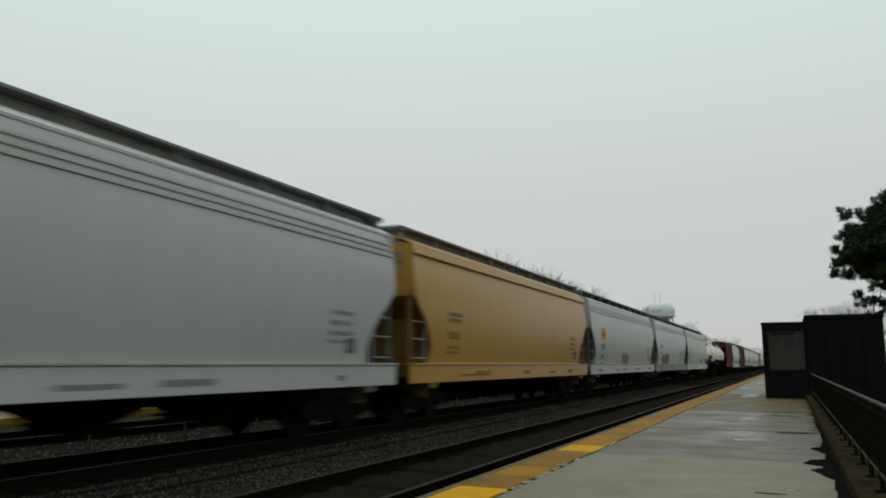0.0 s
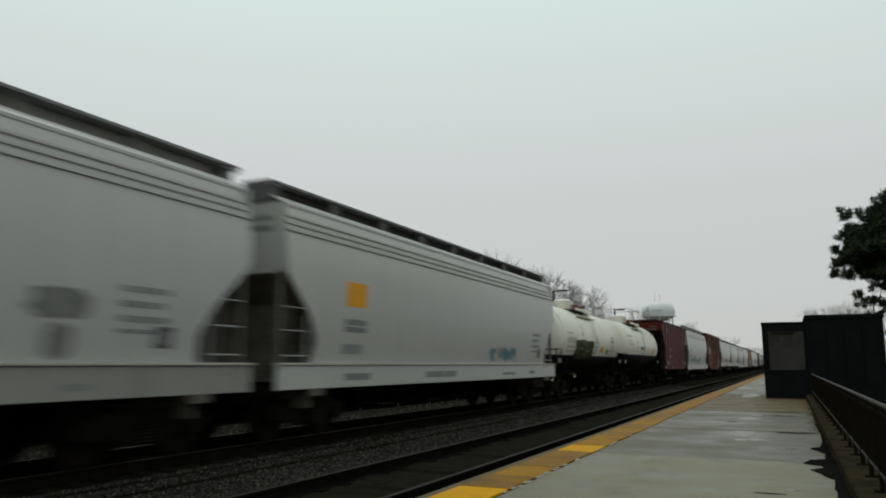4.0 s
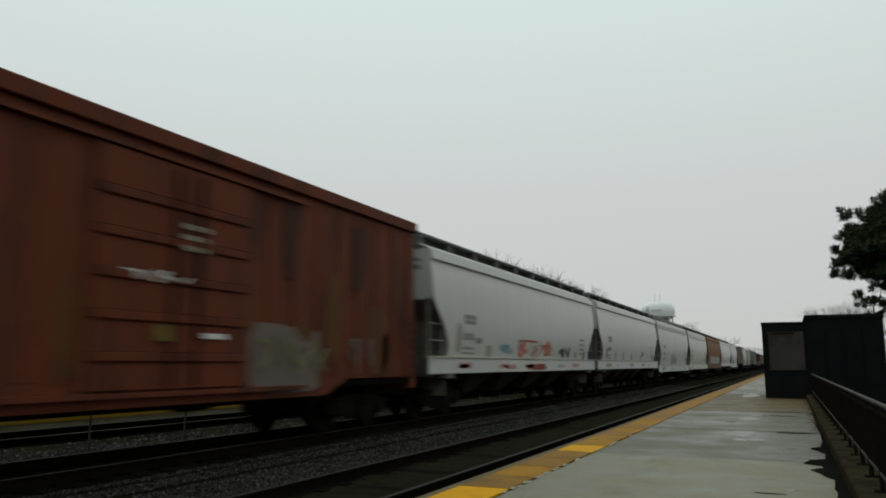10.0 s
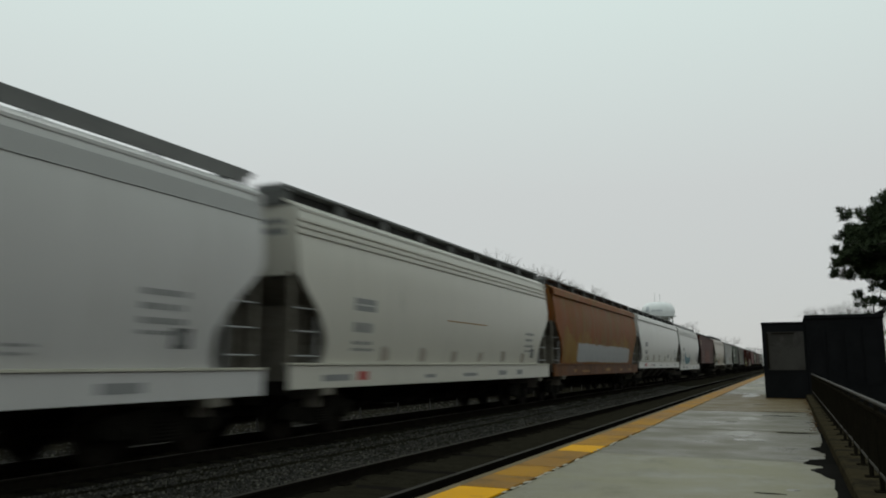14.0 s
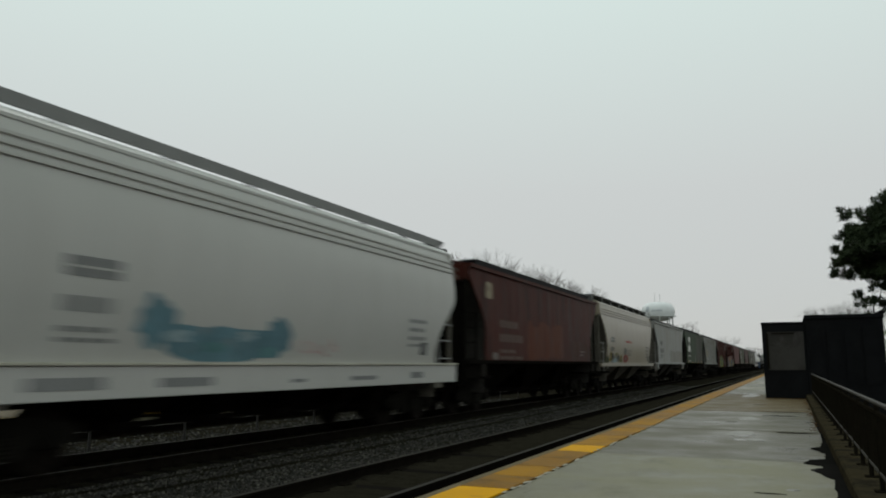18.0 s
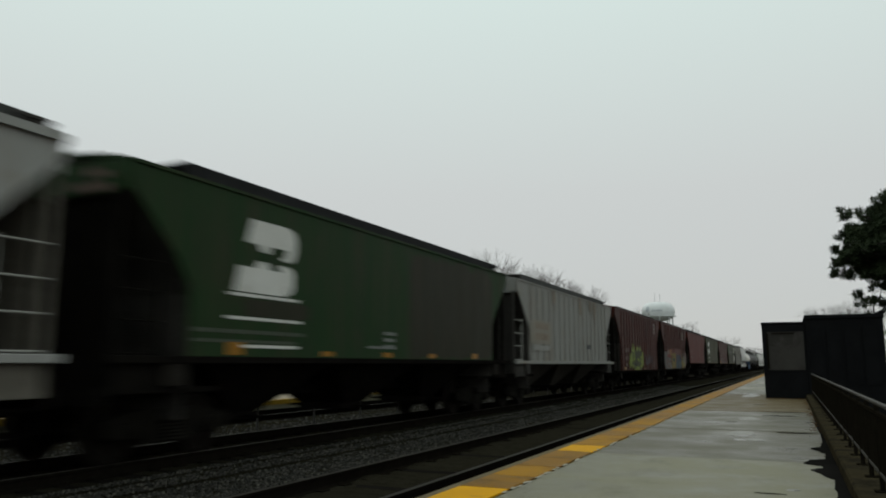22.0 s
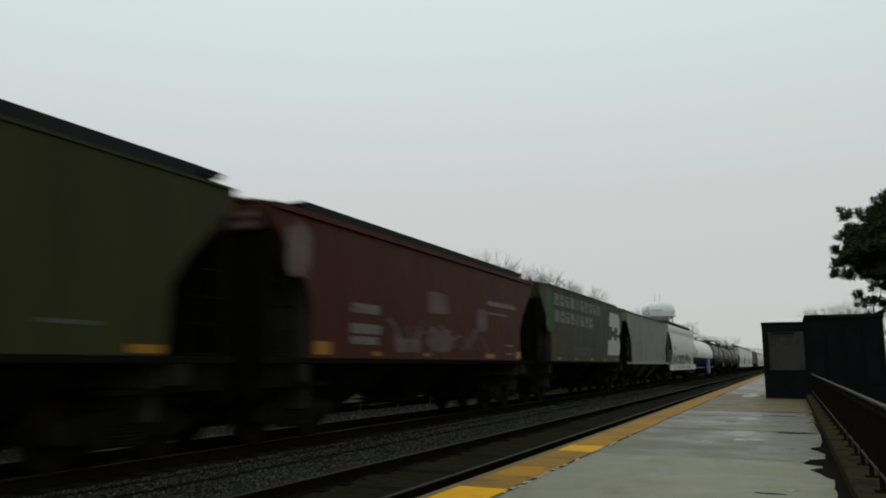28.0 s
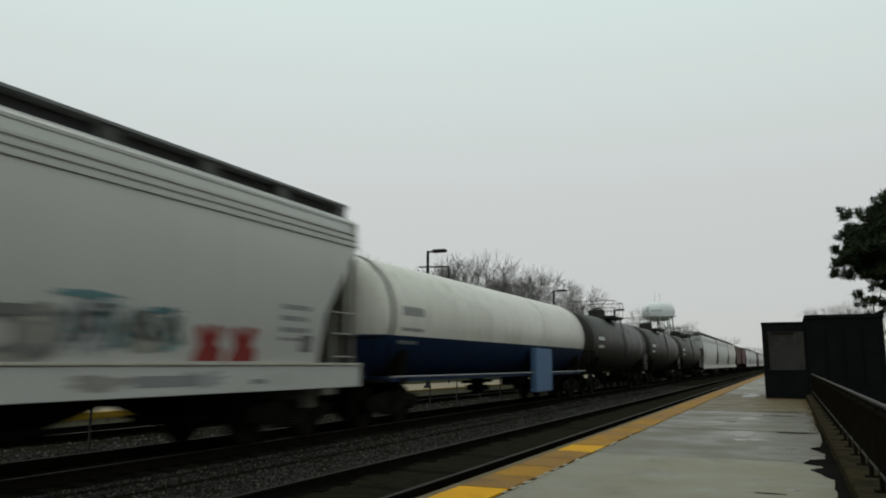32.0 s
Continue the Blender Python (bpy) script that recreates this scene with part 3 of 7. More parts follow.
def build_litter():
    rnd = random.Random(14)
    s = MB()
    for k in range(520):
        if k < 300:
            x, y = rnd.uniform(-0.85, 0.5), 29.85 - abs(rnd.gauss(0, 0.5))
        else:
            x, y = 0.43 - abs(rnd.gauss(0, 0.07)), rnd.uniform(15.0, 29.5)
        a, r0 = rnd.uniform(0, 6.28), rnd.uniform(0.015, 0.035)
        ca, sa = math.cos(a) * r0, math.sin(a) * r0
        z = 0.006
        s.add([(x + ca, y + sa, z + 0.004), (x - sa * 0.6, y + ca * 0.6, z + 0.012), (x - ca, y - sa, z + 0.003), (x + sa * 0.6, y - ca * 0.6, z)], [(0, 1, 2, 3)])
    chips = MB()
    for k in range(90):
        x, y = EDGE + 0.528 + rnd.uniform(-0.02, 0.025), 6 + 24 * rnd.random() ** 1.4
        a, b = rnd.uniform(0.01, 0.03), rnd.uniform(0.02, 0.14)
        chips.add([(x - a, y - b, 0.006), (x + a, y - b * 0.6, 0.007), (x + a * 0.7, y + b, 0.006), (x - a * 0.8, y + b * 0.7, 0.008), (x, y, 0.016)],
                  [(0, 1, 4), (1, 2, 4), (2, 3, 4), (3, 0, 4)])
    tagged(part("mortar_chips", chips, M_chip), "pale broken mortar beside the tactile tiles", "mortar", kind="stuff")
    me = bpy.data.meshes.new("leaf_litter")
    me.from_pydata(s.v, [], s.f)
    me.update()
    tagged(part("leaf_litter", me, M_litter), "brown dead leaves blown against the shelter and kerb", "leaves", kind="stuff")


def build_railing():
    x = 0.64
    rail = new("platform_railing", None)
    rail.location = (x, 0, 0)
    tagged(rail, "dark brown steel picket railing on the kerb", "railing")
    part("top_rail", MB().tube((0, -12, 0.88), (0, 28.4, 0.88), 0.019, 10), M_handrail, rail, "worn round handrail", smooth=60)
    part("upper_rail", MB().box(-0.015, 0.015, -12, 28.4, 0.78, 0.81), M_fence, rail)
    part("lower_rail", MB().box(-0.016, 0.016, -12, 28.4, 0.29, 0.315), M_handrail, rail)
    post = shared("railing_post", lambda: MB().box(-0.02, 0.02, -0.02, 0.02, 0.15, 0.865, 0.004).box(-0.06, 0.06, -0.06, 0.06, 0.149, 0.162))
    picket = shared("picket", lambda: MB().box(-0.009, 0.009, -0.009, 0.009, 0.31, 0.785))
    for i in range(43):
        p = part("post", post, M_fence, rail)
        p.location = (0, -11.6 + 0.952 * i, 0)
    for i in range(300):
        p = part("picket", picket, M_fence, rail)
        p.location = (0, -0.5 + 0.096 * i, 0)


def build_shelter():
    y = 29.9
    s = new("platform_shelter", None)
    s.location = (0, y, 0)
    tagged(s, "black enamelled platform shelter with a smoked glass front", "shelter")
    part("body_wall", MB().box(-0.86, -0.80, 0.0, 4.2, 0, 2.66, 0.01).box(0.50, 0.56, 0.0, 4.2, 0, 2.66, 0.01)
         .box(-0.80, 0.50, 4.14, 4.2, 0, 2.66), M_black_panel, s)
    part("roof", MB().box(-0.88, 0.57, -0.02, 4.25, 2.60, 2.70, 0.02), M_black_panel, s)
    part("fascia", MB().box(-0.80, 0.50, 0.0, 0.05, 2.36, 2.60), M_black_panel, s)
    part("lower_panel", MB().box(-0.80, 0.50, 0.01, 0.05, 0.0, 0.95), M_black_panel, s)
    part("sill", MB().box(-0.80, 0.50, -0.015, 0.06, 0.95, 1.0), M_black_panel, s)
    part("pane", MB().box(-0.70, 0.50, 0.02, 0.04, 1.0, 2.36), M_black_pane, s, "smoked glass pane")
    part("bracket", MB().box(-0.55, 0.2, -0.03, 0.0, 2.27, 2.32).box(-0.72, -0.66, -0.03, 0.0, 1.05, 2.3), M_fence, s)
    part("jamb", MB().box(-0.80, -0.70, 0.0, 0.05, 1.0, 2.36), M_black_panel, s)
    b = new("service_cabin", None)
    b.location = (0, y - 0.02, 0)
    tagged(b, "taller black cabin with tall dark window bays beside the shelter", "cabin")
    part("wall", MB().box(0.575, 2.99, 0.03, 4.4, -0.7, 2.78), M_black_panel, b)
    part("roof", MB().box(0.56, 3.03, -0.02, 4.5, 2.78, 2.93, 0.02).box(2.88, 3.06, -0.02, 4.5, 2.93, 3.03, 0.02), M_black_panel, b)
    for i in range(4):
        x0 = 0.68 + 0.56 * i
        w = part("window", MB().box(x0, x0 + 0.04, 0.0, 0.03, 0.5, 2.5).box(x0 + 0.44, x0 + 0.48, 0.0, 0.03, 0.5, 2.5)
                 .box(x0 + 0.04, x0 + 0.44, 0.0, 0.03, 0.5, 0.54).box(x0 + 0.04, x0 + 0.44, 0.0, 0.03, 2.46, 2.5), M_black_panel, b)
        part("pane", MB().box(x0 + 0.04, x0 + 0.44, 0.012, 0.026, 0.54, 2.46), M_black_panel, w)


def build_far_side():
    plat = new("far_platform", None)
    tagged(plat, "pale concrete platform across the tracks", "platform", kind="structure")
    part("platform_base", MB().box(-21.0, FAR_EDGE, -30, 330, -0.75, -0.05), M_concrete, plat)
    part("platform_top", MB().box(-21.0, FAR_EDGE - 0.3, -30, 330, -0.049, 0.0), M_wall_far, plat)
    part("edge_strip", MB().box(FAR_EDGE - 0.298, FAR_EDGE + 0.02, -30, 23, -0.15, 0.006), M_far_yellow, plat, "yellow painted edge strip")
    part("edge_strip", MB().box(FAR_EDGE - 0.298, FAR_EDGE + 0.02, 23.01, 330, -0.049, 0.006), M_mustard, plat, "worn mustard edge strip")
    lawn = MB().box(-60, -21.02, -30, 330, -0.75, -0.1)
    tagged(part("far_lawn", lawn, M_ground), "dull winter grass behind the far platform", "lawn", kind="structure")
    # fence between the tracks
    f = new("track_fence", None)
    f.location = (-11.93, 0, 0)
    tagged(f, "galvanised fence between the tracks", "fence")
    post = shared("fence_post", lambda: MB().tube((0, 0, -0.45), (0, 0, 0.72), 0.024, 8))
    for i in range(-6, 60):
        p = part("fence_post", post, M_post, f)
        p.location = (0, 10.43 + 2.46 * i, 0)
    part("fence_rail", MB().tube((0, -10, 0.7), (0, 156, 0.7), 0.022, 8), M_post, f)
    # lamp posts
    for i, y in enumerate((35.6, 59.2, 82.8, 106.4, 130.0, 153.6)):
        lp = new("lamp_post", None)
        lp.location = (-17.0, y, 0)
        tagged(lp, "tall dark steel lamp post with a flat box head", "lamp post", group="lamp posts on the far platform")
        part("pole", MB().tube((0, 0, 0), (0, 0, 7.1), 0.10, 10, 0.075), M_pole, lp, smooth=60)
        part("base", MB().tube((0, 0, 0), (0, 0, 0.12), 0.2, 10), M_pole, lp)
        part("arm", MB().box(0.0, 0.35, -0.03, 0.03, 7.0, 7.08), M_pole, lp)
        part("lamp_head", MB().box(0.30, 1.05, -0.19, 0.19, 6.98, 7.14, 0.04), M_pole, lp)
    lp = new("street_lamp", None)
    lp.location = (5.7, 62.0, -0.75)
    tagged(lp, "slim grey street lamp behind the cabin", "street lamp")
    part("pole", MB().tube((0, 0, 0), (0, 0, 6.3), 0.07, 8, 0.05), M_post, lp, smooth=60)
    part("arm", MB().tube((0, 0, 6.25), (-0.75, 0, 6.3), 0.035, 8), M_post, lp)
    part("lamp_head", MB().box(-1.2, -0.7, -0.14, 0.14, 6.26, 6.36, 0.03), M_post, lp)
    # mast with a bracket arm behind
    ms = new("signal_mast", None)
    ms.location = (-20.2, 45.5, 0)
    tagged(ms, "slim dark mast with a level bracket arm", "mast")
    part("pole", MB().tube((0, 0, -0.1), (0, 0, 7.62), 0.06, 8), M_pole, ms)
    part("arm", MB().tube((0, 0, 7.6), (-2.2, 0, 7.68), 0.045, 8), M_pole, ms)


def bare_tree(seed, height):
    rnd = random.Random(seed)
    big, fine = MB(), MB()

    def away(d, spread, lift):
        a = rnd.uniform(0, 6.28)
        o = d.orthogonal().normalized()
        o = o * math.cos(a) + d.cross(o) * math.sin(a)
        return (d * math.cos(spread) + o * math.sin(spread) + Vector((0, 0, lift))).normalized()

    def grow(p, d, length, r, depth):
        n = 4 if depth < 2 else 3
        for i in range(n):
            d = (d + Vector((rnd.uniform(-1, 1), rnd.uniform(-1, 1), rnd.uniform(-0.6, 0.8))) * 0.13).normalized()
            q = p + d * length / n
            r2 = r * 0.87
            (big if depth < 3 else fine).tube(p, q, r, 5 if depth < 2 else 3, r2, caps=False)
            if depth < 5 and i >= (1 if depth else 3):
                for _ in range(1 if depth < 4 else 2):
                    grow(q, away(d, rnd.uniform(0.5, 1.0), 0.12), length * rnd.uniform(0.5, 0.72), max(r2 * 0.55, 0.0095), depth + 1)
            p, r = q, r2
        if depth < 5:
            for _ in range(2):
                grow(p, away(d, rnd.uniform(0.25, 0.55), 0.08), length * rnd.uniform(0.6, 0.75), max(r * 0.7, 0.0095), depth + 1)

    h = height * 0.2
    big.tube((0, 0, 0), (0.05, 0, h), height * 0.02, 8, height * 0.016, caps=False)
    for k in range(5):
        a = 2 * math.pi * k / 5 + rnd.uniform(-0.4, 0.4)
        t = rnd.uniform(0.35, 0.8)
        grow(Vector((0.05, 0, h * rnd.uniform(0.85, 1.0))), Vector((math.cos(a) * math.sin(t), math.sin(a) * math.sin(t), math.cos(t))),
             height * 0.33, height * 0.009, 1)
    return big, fine


def build_trees():
    protos = []
    spots = [(0, -30, 65, 11.4), (1, -29.5, 70.6, 12.9), (2, -29, 76, 13.2), (0, -29, 81, 12.8), (1, -29, 85.5, 12.7), (2, -29, 91, 11.9), (0, -29, 98, 11.2), (1, -29, 104, 11.1),
             (2, -29, 110, 11.0), (0, -29, 119, 10.6),
             (0, -33, 52, 9.6), (2, -34, 62, 10.4), (1, -36, 70, 11.4), (2, -36, 95, 11.8), (1, -35, 44, 8.4), (2, -30, 150, 11.0), (0, -30, 175, 11.5), (1, -29, 205, 12.2), (2, -30, 240, 12.6),
             (0, -31, 285, 13.5), (1, -30, 340, 13.5), (2, -32, 420, 14.5), (0, -28, 520, 15.0), (1, -30, 640, 16.0), (2, -22, 760, 17.0),
             (0, -12, 800, 16.0), (1, 8.0, 150, 12.6), (2, 10.6, 156, 12.2), (0, 0, 820, 16.0)]
    for k in range(3):
        h = 12.0
        big, fine = bare_tree(20 + k, h)
        t = new("bare_tree", None)
        part("trunk", big, M_bark, t, smooth=70)
        me = bpy.data.meshes.new("crown")
        me.from_pydata(fine.v, [], fine.f)
        me.update()
        part("crown", me, M_twig, t, "leafless twigs")
        top = max(p[2] for p in fine.v)
        tagged(t, "leafless deciduous tree with a fine grey-brown crown", "tree", group="bare trees along the line")
        protos.append((t, top))
    used = set()
    rnd = random.Random(4)
    for k, x, y, h in spots:
        t, top = protos[k]
        s = 1.0 * h / top
        m = Matrix.LocRotScale((x, y, -0.12 if x < -21 and y < 320 else -0.75), Euler((0, 0, rnd.uniform(0, 6.28))), (s, s, s))
        if k in used:
            copy_thing(t, m)
        else:
            used.add(k)
            t.matrix_basis = m


def build_pine():
    rnd = random.Random(8)
    t = new("pine_tree", None)
    t.location = (6.9, 42.0, -0.75)
    tagged(t, "dark green pine with clumped needles and bare lower branches", "tree")
    wood, need = MB(), MB()
    wood.tube((0, 0, 0), (0.1, 0.1, 5.0), 0.26, 10, 0.2)
    wood.tube((0.1, 0.1, 5.0), (0.0, 0.2, 10.3), 0.2, 10, 0.06)
    clumps = []
    for i in range(290):
        z = rnd.uniform(5.75, 10.15)
        a = rnd.uniform(0, 6.28)
        full = 4.95 - 2.9 * (6.75 - z) if z < 6.75 else 4.95 - 0.46 * (z - 6.75) if z < 8.8 else 4.0 - 1.5 * (z - 8.8)
        reach = max(full, 0.8) * rnd.uniform(0.8, 1.0)
        p = Vector((0.08, 0.1, z - 0.25))
        d = Vector((math.cos(a), math.sin(a), rnd.uniform(-0.05, 0.12)))
        for s in range(6):
            q = p + d * reach / 6
            wood.tube(p, q, 0.07 * (1 - s / 6.5), 5, 0.07 * (1 - (s + 1) / 6.5), caps=False)
            if s > 1:
                for _ in range(s):
                    e = q + Vector((rnd.uniform(-1, 1), rnd.uniform(-1, 1), rnd.uniform(-0.2, 0.7))) * 0.42
                    wood.tube(q, e, 0.018, 3, 0.008, caps=False)
                    clumps.append(e)
            d = (d + Vector((rnd.uniform(-0.2, 0.2), rnd.uniform(-0.2, 0.2), rnd.uniform(-0.06, 0.1)))).normalized()
            p = q
    for i in range(14):
        a = 2.5 + i * 0.13
        p = Vector((0.08, 0.1, 4.1 + 0.1 * i))
        for s in range(4):
            q = p + Vector((math.cos(a) * 0.85, math.sin(a) * 0.4, rnd.uniform(-0.1, 0.22)))
            wood.tube(p, q, 0.05 - 0.011 * s, 5, 0.039 - 0.011 * s, caps=False)
            for _ in range(s):
                e = q + Vector((rnd.uniform(-0.5, 0.2), rnd.uniform(-0.4, 0.4), rnd.uniform(-0.2, 0.35)))
                wood.tube(q, e, 0.012, 3, 0.006, caps=False)
                if rnd.random() < 0.45:
                    clumps.append(e)
            p = q
    for c in clumps:
        r = rnd.uniform(0.16, 0.27)
        for _ in range(56):
            d = Vector((rnd.gauss(0, 0.8), rnd.gauss(0, 0.8), rnd.gauss(0.45, 0.7))).normalized()
            o = c + Vector((rnd.uniform(-1, 1), rnd.uniform(-1, 1), rnd.uniform(-0.6, 1))) * r * 0.7
            w = d.orthogonal().normalized() * 0.032
            need.add([o - w, o + w, o + d * r], [(0, 1, 2)])
    part("trunk", wood, M_bark, t, smooth=70)
    me = bpy.data.meshes.new("crown")
    me.from_pydata([tuple(v) for v in need.v], [], need.f)
    me.update()
    part("crown", me, M_needle, t, "dense dark needles")
    # shrub beside the cabin
    sh = new("shrub", None)
    sh.location = (4.4, 36.0, -0.75)
    tagged(sh, "leafy green shrub beside the cabin", "shrub")
    st, lv = MB(), MB()
    for i in range(70):
        a = rnd.uniform(0, 6.28)
        e = Vector((math.cos(a) * rnd.uniform(0.2, 1.2), math.sin(a) * rnd.uniform(0.2, 1.2), rnd.uniform(1.0, 3.7)))
        st.tube((0, 0, 0), e, 0.025, 4, 0.008, caps=False)
        for _ in range(40):
            o = e * rnd.uniform(0.45, 1.0) + Vector((rnd.gauss(0, 0.2), rnd.gauss(0, 0.2), rnd.gauss(0, 0.2)))
            d = Vector((rnd.gauss(0, 1), rnd.gauss(0, 1), rnd.gauss(0, 1))).normalized()
            w = d.orthogonal().normalized()
            lv.add([o, o + d * 0.06 + w * 0.035, o + d * 0.13, o + d * 0.06 - w * 0.035], [(0, 1, 2, 3)])
    part("stems", st, M_bark, sh)
    me = bpy.data.meshes.new("foliage")
    me.from_pydata([tuple(v) for v in lv.v], [], lv.f)
    me.update()
    part("foliage", me, M_leaf, sh)


def build_tower():
    t = new("water_tower", None)
    t.location = (-67.5, 450, -0.75)
    tagged(t, "white legged water tower with a flattened round tank", "water tower")
    zc, rx = 32.0, 9.4
    prof = []
    for i in range(15):
        a = -math.pi / 2 + math.pi * i / 14
        z = zc + (5.4 if a > 0 else 5.6) * math.sin(a)
        prof.append((rx * max(abs(math.cos(a)), 1e-3) ** 0.62, z))
    tank = MB()
    n = 40
    vs = [(r * math.cos(2 * math.pi * j / n), r * math.sin(2 * math.pi * j / n), z) for r, z in prof for j in range(n)]
    fs = [(i * n + j, i * n + (j + 1) % n, (i + 1) * n + (j + 1) % n, (i + 1) * n + j) for i in range(14) for j in range(n)]
    tank.add(vs, fs)
    part("tank", tank, M_tower, t, smooth=60)
    part("balcony", MB().add([(r * math.cos(2 * math.pi * j / n), r * math.sin(2 * math.pi * j / n), z) for r, z in
                             ((9.3, 29.0), (9.9, 29.0), (9.9, 29.5), (9.3, 29.5)) for j in range(n)],
                            [(i * n + j, i * n + (j + 1) % n, ((i + 1) % 4) * n + (j + 1) % n, ((i + 1) % 4) * n + j) for i in range(4) for j in range(n)]),
         M_tower, t)
    for i in range(8):
        a = 2 * math.pi * (i + 0.3) / 8
        part("leg", MB().tube((8.6 * math.cos(a), 8.6 * math.sin(a), 0), (7.9 * math.cos(a), 7.9 * math.sin(a), 29.5), 0.38, 10), M_tower, t, smooth=60)
    part("riser", MB().tube((0, 0, 0), (0, 0, 27.0), 0.9, 16), M_tower, t, smooth=60)
    for x in (-1.6, 1.2):
        part("aerial", MB().tube((x, 0, 37.0), (x, 0, 42.5), 0.14, 6), M_tower, t)
    # mark and lettering as plain bars on the tank's side
    def band(a0, a1, z0, z1, mat, nm):
        b = MB()
        rows = []
        for z in (z0, (z0 + z1) / 2, z1):
            s = max(-1, min(1, (z - zc) / (5.4 if z > zc else 5.6)))
            r = rx * max(math.cos(math.asin(s)), 1e-3) ** 0.62 + 0.05
            rows.append([(r * math.cos(a0 + (a1 - a0) * k / 4), r * math.sin(a0 + (a1 - a0) * k / 4), z) for k in range(5)])
        b.sheet(rows, (0, 0.06, 0))
        part(nm, b, mat, t)
    band(-2.22, -1.98, 31.5, 34.4, M_tower_mark, "emblem")
    for i in range(5):
        band(-1.80 + 0.13 * i, -1.71 + 0.13 * i, 31.6, 32.5, M_tower_mark, "letter_bar")


build_ground()
for track_x in TRACKS:
    build_track(track_x)
build_platform()
build_films()
build_litter()
build_railing()
build_shelter()
build_far_side()
build_trees()
build_pine()
build_tower()

# ---- the freight train: each car stands at its own origin, z = 0 on the rail, +x towards the platform ----
WHEELSETS = []


def wheel_pair():
    m = MB()
    for s in (-1, 1):
        n = 28
        rings = [(s * 0.68, 0.11), (s * 0.70, 0.17), (s * 0.715, 0.37), (s * 0.685, 0.40), (s * 0.685, 0.487), (s * 0.715, 0.487), (s * 0.73, 0.46),
                 (s * 0.815, 0.450), (s * 0.815, 0.40), (s * 0.775, 0.37), (s * 0.765, 0.18), (s * 0.83, 0.13), (s * 0.83, 0.08)]
        vs = [(x, r * math.cos(2 * math.pi * j / n), r * math.sin(2 * math.pi * j / n)) for x, r in rings for j in range(n)]
        k = len(rings)
        m.add(vs, [(i * n + j, i * n + (j + 1) % n, ((i + 1) % k) * n + (j + 1) % n, ((i + 1) % k) * n + j) for i in range(k) for j in range(n)])
        # chalk-like scuffs that show the wheel's turn
        m.box(s * 0.818 - 0.004, s * 0.818 + 0.004, -0.03, 0.03, 0.40, 0.44)
    m.tube((-1.12, 0, 0), (1.12, 0, 0), 0.075, 12)
    return m


def side_frame():
    o = [(-1.25, 0.60), (-1.15, 0.66), (-0.55, 0.76), (0.55, 0.76), (1.15, 0.66), (1.25, 0.60), (1.22, 0.42), (1.08, 0.38), (0.98, 0.52),
         (0.72, 0.52), (0.45, 0.26), (-0.45, 0.26), (-0.72, 0.52), (-0.98, 0.52), (-1.08, 0.38), (-1.22, 0.42)]
    m = MB().prism_x(o, -0.07, 0.07)
    for y in (-0.89, 0.89):
        m.box(-0.09, 0.13, y - 0.13, y + 0.13, 0.34, 0.60, 0.03)
    return m


def spring_nest():
    m = MB()
    n, rings = 14, [(0.28 + 0.026 * i, 0.075 if i % 2 else 0.055) for i in range(11)]
    vs = [(r * math.cos(2 * math.pi * j / n), 3.2 * r * math.sin(2 * math.pi * j / n), z) for z, r in rings for j in range(n)]
    return m.add(vs, [(i * n + j, i * n + (j + 1) % n, (i + 1) * n + (j + 1) % n, (i + 1) * n + j) for i in range(10) for j in range(n)])


def add_truck(car, y):
    body = shared("truck", lambda: MB().box(-1.15, 1.15, -0.2, 0.2, 0.52, 0.74, 0.04).tube((0, 0, 0.7), (0, 0, 0.95), 0.24, 12)
                  .box(-1.0, 1.0, -0.62, -0.54, 0.42, 0.56).box(-1.0, 1.0, 0.54, 0.62, 0.42, 0.56))
    truck = part("truck", body, M_under, car, "four-wheel truck, black with brake dust and painted shade")
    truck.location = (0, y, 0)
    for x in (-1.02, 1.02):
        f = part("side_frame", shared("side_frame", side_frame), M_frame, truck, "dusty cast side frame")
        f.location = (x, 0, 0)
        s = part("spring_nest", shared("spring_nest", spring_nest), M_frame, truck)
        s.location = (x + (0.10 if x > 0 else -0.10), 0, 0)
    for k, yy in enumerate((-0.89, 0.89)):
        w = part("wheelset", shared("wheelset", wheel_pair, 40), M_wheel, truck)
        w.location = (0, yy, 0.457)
        WHEELSETS.append((k, w))


def lerp_table(table, z):
    if z <= table[0][0]:
        return table[0][1]
    for (a, va), (b, vb) in zip(table, table[1:]):
        if z <= b:
            return va + (vb - va) * (z - a) / (b - a)
    return table[-1][1]


def smooth_table(table, z):
    """As lerp_table, but with a curve through the points that never overshoots them."""
    if z <= table[0][0]:
        return table[0][1]
    if z >= table[-1][0]:
        return table[-1][1]
    n = len(table)
    d = [(table[i + 1][1] - table[i][1]) / (table[i + 1][0] - table[i][0]) for i in range(n - 1)]
    g = [d[0]] + [0.0 if d[i - 1] * d[i] <= 0 else 2 * d[i - 1] * d[i] / (d[i - 1] + d[i]) for i in range(1, n - 1)] + [d[-1]]
    i = max(k for k in range(n - 1) if table[k][0] <= z)
    h = table[i + 1][0] - table[i][0]
    t = (z - table[i][0]) / h
    return ((1 + 2 * t) * (1 - t) ** 2 * table[i][1] + t * (1 - t) ** 2 * h * g[i] + t * t * (3 - 2 * t) * table[i + 1][1] + t * t * (t - 1) * h * g[i + 1])


